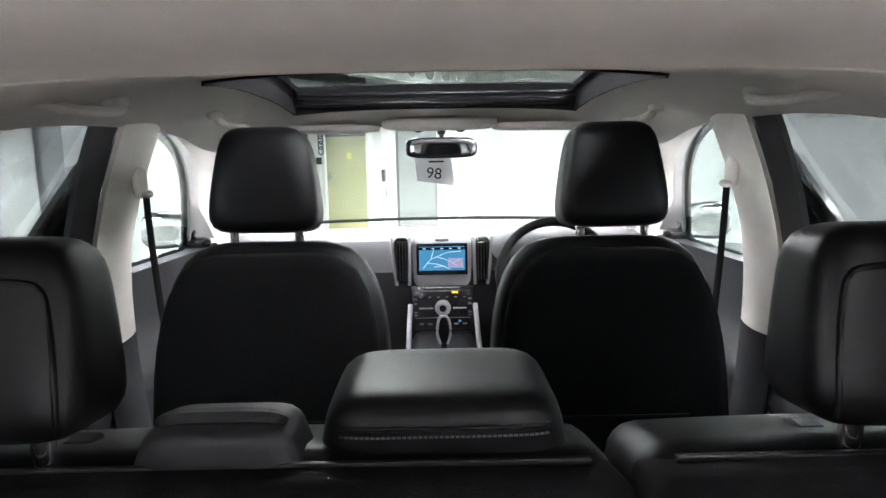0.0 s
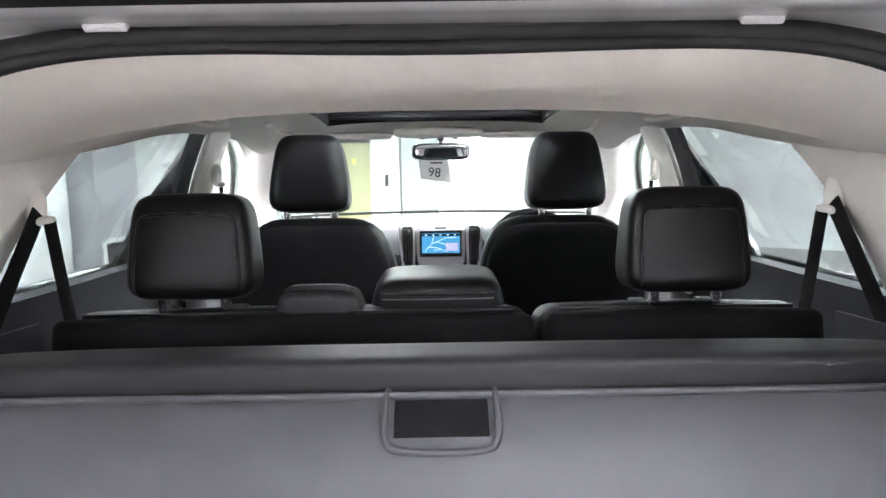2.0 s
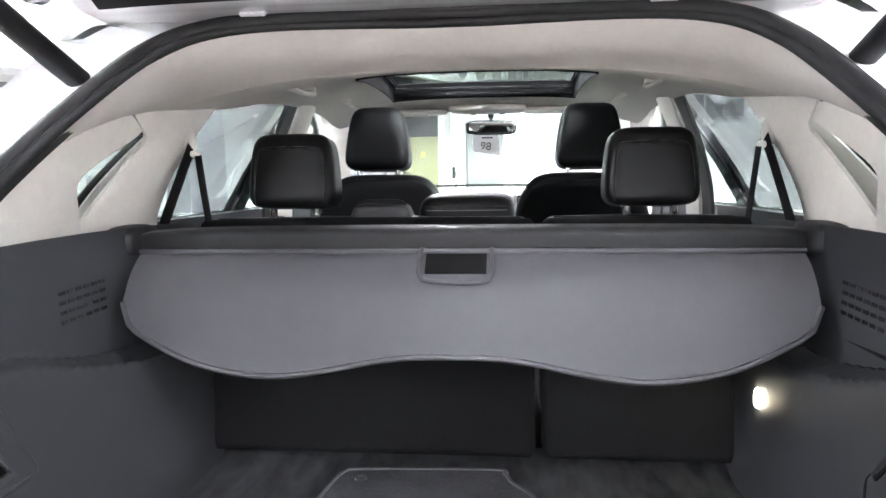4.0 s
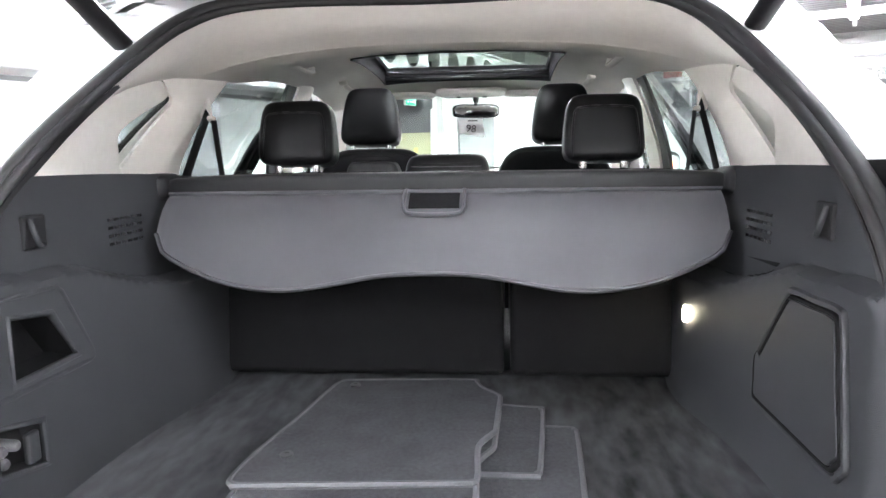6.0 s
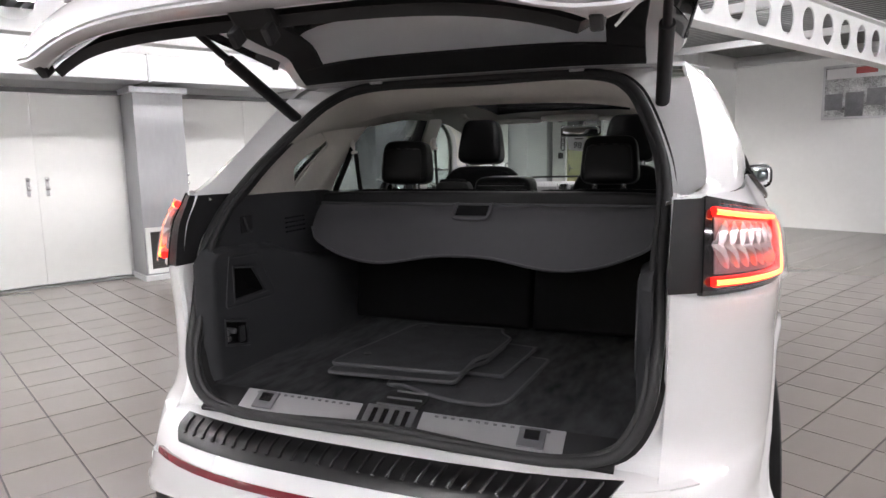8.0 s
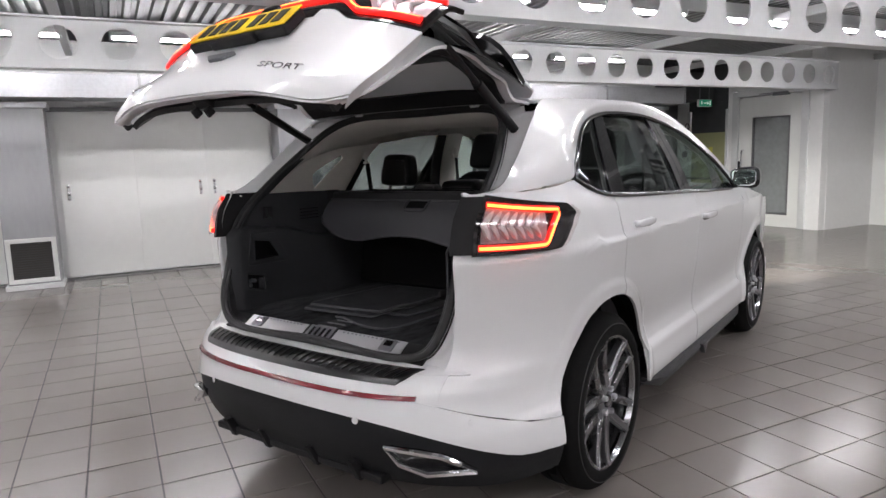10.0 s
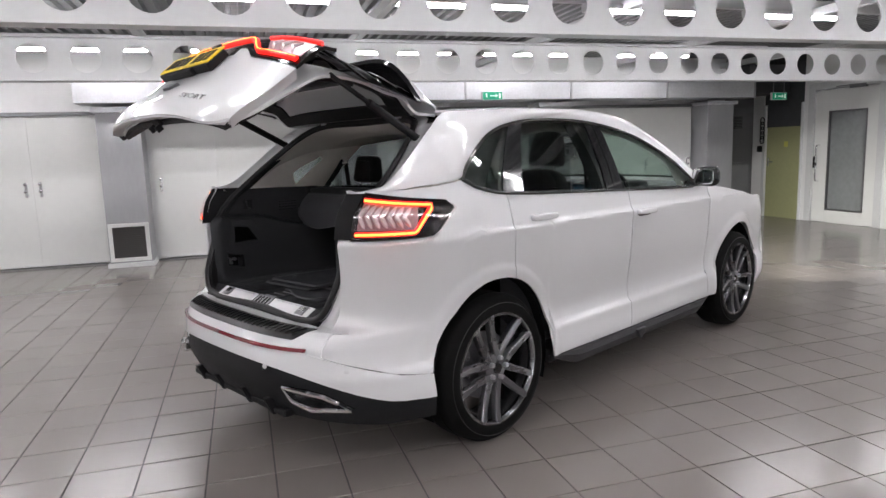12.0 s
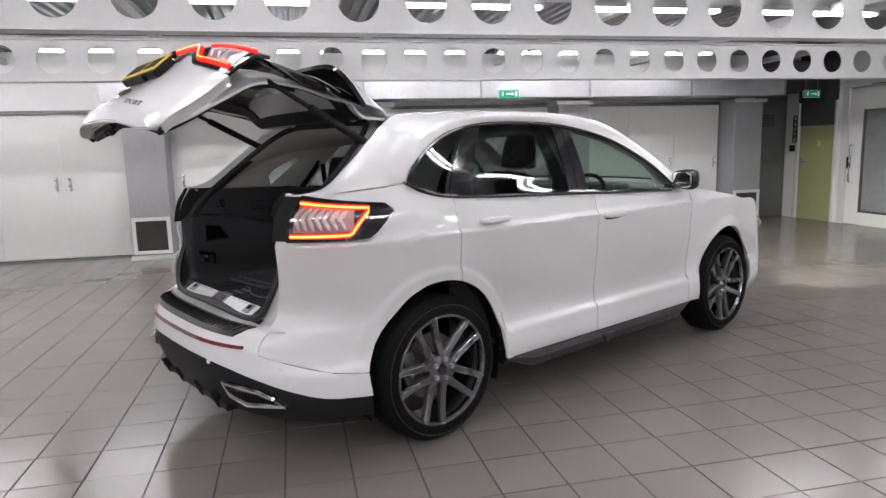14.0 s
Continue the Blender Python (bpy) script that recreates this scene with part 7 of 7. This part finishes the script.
# interior mirror
bm = bmesh.new()
cushion(bm, (0.018, 2.855, 1.503), (0.118, 0.022, 0.034), 4.5, 10, None, pose(0, 0, 0, 0, 0, 14).to_3x3())
im = part("rear_view_mirror", bm, M_BLACKGLOSS, car, "black framed rear view mirror", 60)
bm = bmesh.new()
cushion(bm, (0.023, 2.834, 1.503), (0.108, 0.004, 0.027), 5, 8, None, pose(0, 0, 0, 0, 0, 14).to_3x3())
part("mirror_glass", bm, M_MIRROR, im, "silver mirror glass", 60)
bm = bmesh.new()
tube(bm, [(0.018, 2.87, 1.52), (0.018, 2.875, 1.55), (0.018, 2.86, 1.585)], 0.014, 8)
part("mirror_stalk", bm, M_PLASTIC, im, "", 60)
bm = bmesh.new()
cushion(bm, (0.01, 2.575, 1.570), (0.16, 0.10, 0.018), 4, 8)
ov = part("overhead_console", bm, M_TRIMPALE, car, "pale overhead console", 60)
for s in (-1, 1):
    bm = bmesh.new()
    cushion(bm, (0.01 + s * 0.06, 2.60, 1.552), (0.012, 0.012, 0.006), 2, 5)
    part("console_button", bm, M_PLASTIC, ov)


# sun visors, grab handles
def visor():
    bm = bmesh.new()
    cushion(bm, (0.36, 2.575, 1.560), (0.20, 0.075, 0.012), 5, 8)
    return bm


both("sun_visor", visor, M_HEADLINER, "pale sun visor", 60)


def grab(x, y, z, half):
    def make():
        bm = bmesh.new()
        tube(bm, smoothline([(x + 0.012, y - half, z + 0.022), (x + 0.004, y - half * 0.9, z + 0.006), (x, y - half * 0.6, z), (x - 0.003, y, z - 0.003), (x, y + half * 0.6, z), (x + 0.004, y + half * 0.9, z + 0.006), (x + 0.012, y + half, z + 0.022)], 24), 0.014, 8, flat=0.6)
        cushion(bm, (x + 0.012, y - half, z + 0.02), (0.016, 0.022, 0.012), 3, 5)
        cushion(bm, (x + 0.012, y + half, z + 0.02), (0.016, 0.022, 0.012), 3, 5)
        return bm
    return make


both("grab_handle", grab(0.490, 1.63, 1.566, 0.13), M_HEADLINER, "pale grab handle", 60)
both("grab_handle", grab(0.487, 2.33, 1.566, 0.11), M_HEADLINER, "pale grab handle", 60)

# paper tag hanging from the mirror
tag = thing("mirror_tag", "white paper tag printed 98 hanging from the mirror", "tag")
bm = bmesh.new()
grid(lambda a, b: Vector((lerp(-0.075, 0.05, a), 2.905 + 0.006 * math.sin(a * 3), lerp(1.383, 1.475, b))), 8, 4, bm)
for v in bm.verts:
    v.co = Vector((v.co.x - 0.12 * (v.co.z - 1.475), v.co.y, v.co.z - 0.16 * v.co.x))
part("card", thick(bm, 0.0012), M_PAPER, tag, "", 60)
cu = bpy.data.curves.new("digits", "FONT")
cu.body, cu.size, cu.extrude, cu.align_x, cu.align_y = "98", 0.052, 0.0008, "CENTER", "CENTER"
cu.materials.append(M_INK)
txt = new("printed_number", cu)
txt.matrix_world = pose(-0.008, 2.897, 1.418, 90, 7, 0)
txt.parent = tag
part("printed_line", bx(((0.0, 2.897, 1.458), (0.05, 0.002, 0.006))), M_INK, tag)
bm = bmesh.new()
tube(bm, [(-0.01, 2.90, 1.47), (-0.004, 2.895, 1.49), (0.0, 2.905, 1.53)], 0.0015, 5)
part("string", bm, M_PAPER, tag)


# ---- boot side details ----
def side_line(x, pts, grow=0.0):
    cy, cz = sum(p[0] for p in pts) / len(pts), sum(p[1] for p in pts) / len(pts)
    return [Vector((x, y + grow * (1 if y > cy else -1), z + grow * (1 if z > cz else -1))) for y, z in pts]


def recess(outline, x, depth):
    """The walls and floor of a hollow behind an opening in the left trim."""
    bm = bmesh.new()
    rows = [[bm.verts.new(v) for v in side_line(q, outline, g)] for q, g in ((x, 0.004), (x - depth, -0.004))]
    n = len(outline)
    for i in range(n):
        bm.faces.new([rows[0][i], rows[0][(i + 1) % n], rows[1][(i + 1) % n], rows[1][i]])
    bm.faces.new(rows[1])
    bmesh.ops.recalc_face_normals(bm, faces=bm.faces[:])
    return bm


left, right = sides[1], sides[0]
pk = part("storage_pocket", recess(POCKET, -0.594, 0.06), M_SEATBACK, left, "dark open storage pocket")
part("pocket_lip", tube(bmesh.new(), side_line(-0.594, POCKET), 0.007, 8, closed=True, up=(1, 0, 0)), M_TRIM, pk, "", 60)
part("pocket_rim", tube(bmesh.new(), side_line(-0.594, POCKET_RIM), 0.006, 8, closed=True, up=(1, 0, 0)), M_TRIM, left, "moulded pocket rim", 60)
sk = part("power_socket", recess(SOCKET, -0.591, 0.04), M_PLASTIC, left, "recess with a boot power socket")
part("socket_rim", tube(bmesh.new(), side_line(-0.592, SOCKET), 0.006, 8, closed=True, up=(1, 0, 0)), M_TRIM, sk, "", 60)
for y, z in ((0.381, 0.862), (0.383, 0.842), (0.408, 0.861)):
    bm = lathe(bmesh.new(), [(0, 0.010), (0.006, 0.010), (0.009, 0.006), (0.010, -0.020)], 12, pose(-0.604, y, z))
    part("socket_knob", bm, M_STEEL, sk, "small grey knob", 40)
bm = bx(((-0.596, 0.438, 0.845), (0.012, 0.026, 0.05), 0.004))
part("socket_lid", bm, M_TRIM, sk)
PANEL = [(0.555, 1.073), (0.678, 0.926), (0.676, 0.855), (0.395, 0.852), (0.369, 0.879), (0.401, 1.076)]
soft = [(p.y, p.z) for p in smoothline([(0, lerp(a[0], b[0], k), lerp(a[1], b[1], k)) for a, b in zip(PANEL, PANEL[1:] + PANEL[:1]) for k in (0.08, 0.5, 0.92)], 72, closed=True)]
pn = part("side_panel", slab(bmesh.new(), side_line(0.581, soft, -0.010), (0.02, 0, 0), 0.0015), M_TRIM, right, "recessed closed side panel")
part("panel_groove", tube(bmesh.new(), side_line(0.5855, soft, -0.006), 0.0045, 6, closed=True, up=(1, 0, 0)), M_SEATBACK, pn, "dark panel groove", 60)
part("panel_rim", tube(bmesh.new(), side_line(0.588, soft, 0.003), 0.006, 6, closed=True, up=(1, 0, 0)), M_TRIM, right, "", 60)
bm = bmesh.new()
cushion(bm, (0.544, 0.955, 0.940), (0.008, 0.009, 0.018), 4, 6)
part("boot_lamp", bm, M_BOOTLAMP, right, "lit boot lamp", 60)
for s in (0, 1):
    m = 1 if s == 0 else -1
    vt = part("side_vent", bx(((m * 0.6275, 0.795, 1.15), (0.004, 0.13, 0.066), 0.001)), M_TRIM, sides[s], "vent with small slots")
    for k in range(6):
        for j in range(4):
            part("vent_slot", bx(((m * 0.6245, 0.742 + 0.021 * k, 1.126 + 0.016 * j), (0.003, 0.015, 0.006))), M_BLACKGLOSS, vt)
    y, z = (0.54, 1.185) if s == 0 else (0.527, 1.175)
    hk = part("bag_hook", bx(((m * 0.6245, y, z), (0.010, 0.056, 0.056), 0.004)), M_PLASTIC, sides[s], "folding bag hook")
    bm = tube(bmesh.new(), smoothline([(m * 0.619, y - 0.012, z + 0.022), (m * 0.611, y - 0.014, z), (m * 0.609, y - 0.006, z - 0.02), (m * 0.615, y + 0.010, z - 0.022)], 10), 0.005, 6)
    part("hook_arm", bm, M_TRIM, hk, "", 60)
# flat near-black slab as the tray's shade above the boot lamp, moulded lips along both sides
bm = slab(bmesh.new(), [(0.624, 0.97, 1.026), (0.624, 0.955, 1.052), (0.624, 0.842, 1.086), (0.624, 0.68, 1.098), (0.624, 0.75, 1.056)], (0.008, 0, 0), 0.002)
part("side_tray", bm, M_SEATBACK, right, "near-black slab painting the shade of an open side tray")
for m, ob in ((1, right), (-1, left)):
    line = [(m * (0.600 - 0.05 * math.exp(-((y - 1.0) / 0.22) ** 2)), y, LIP(y) + 0.002) for y in (0.34 + 0.02 * k for k in range(42))]
    part("side_lip", tube(bmesh.new(), line, 0.006, 8, flat=0.7), M_TRIM, ob, "", 60)

# ---- floor tiles ----
TU, TV = 0.304, 0.317
bm = bmesh.new()
box(bm, (0, 0, -0.004), (TU - 0.007, TV - 0.007, 0.008), 0.001, 1)
tile_me = bpy.data.meshes.new("tile")
bm.to_mesh(tile_me)
bm.free()
tile_me.materials.append(M_TILE)
co, fc = [], []
base = [v.co.copy() for v in tile_me.vertices]
bf = [tuple(p.vertices) for p in tile_me.polygons]
floor.matrix_world = ROOM
near = 0
for i in range(math.floor((U0 + 0.70) / TU), math.ceil((U1 + 0.70) / TU)):
    for j in range(math.floor((V0 + 0.01) / TV), math.ceil((V1 + 0.3) / TV)):
        u, v = -0.70 + (i + 0.5) * TU, -0.006 + (j + 0.5) * TV
        if u > 10.05 and v > 4.5:
            continue
        dz = 0.0006 * math.sin(i * 12.9 + j * 78.2)
        if -1.5 < u < 4.2 and -2.6 < v < 2.3 and near < 300:
            ob = new("tile", tile_me)
            ob.parent = floor
            ob.matrix_basis = pose(u, v, dz, 0.08 * math.sin(i * 3.1 + j), 0.08 * math.cos(j * 2.3 + i))
            near += 1
        else:
            k = len(co)
            co += [(p.x + u, p.y + v, p.z + dz) for p in base]
            fc += [tuple(q + k for q in f) for f in bf]
me = bpy.data.meshes.new("tiles")
me.from_pydata(co, [], fc)
me.materials.append(M_TILE)
ob = new("tiles", me)
ob.parent = floor
tagged(ob, "grey square floor tiles", kind="stuff")
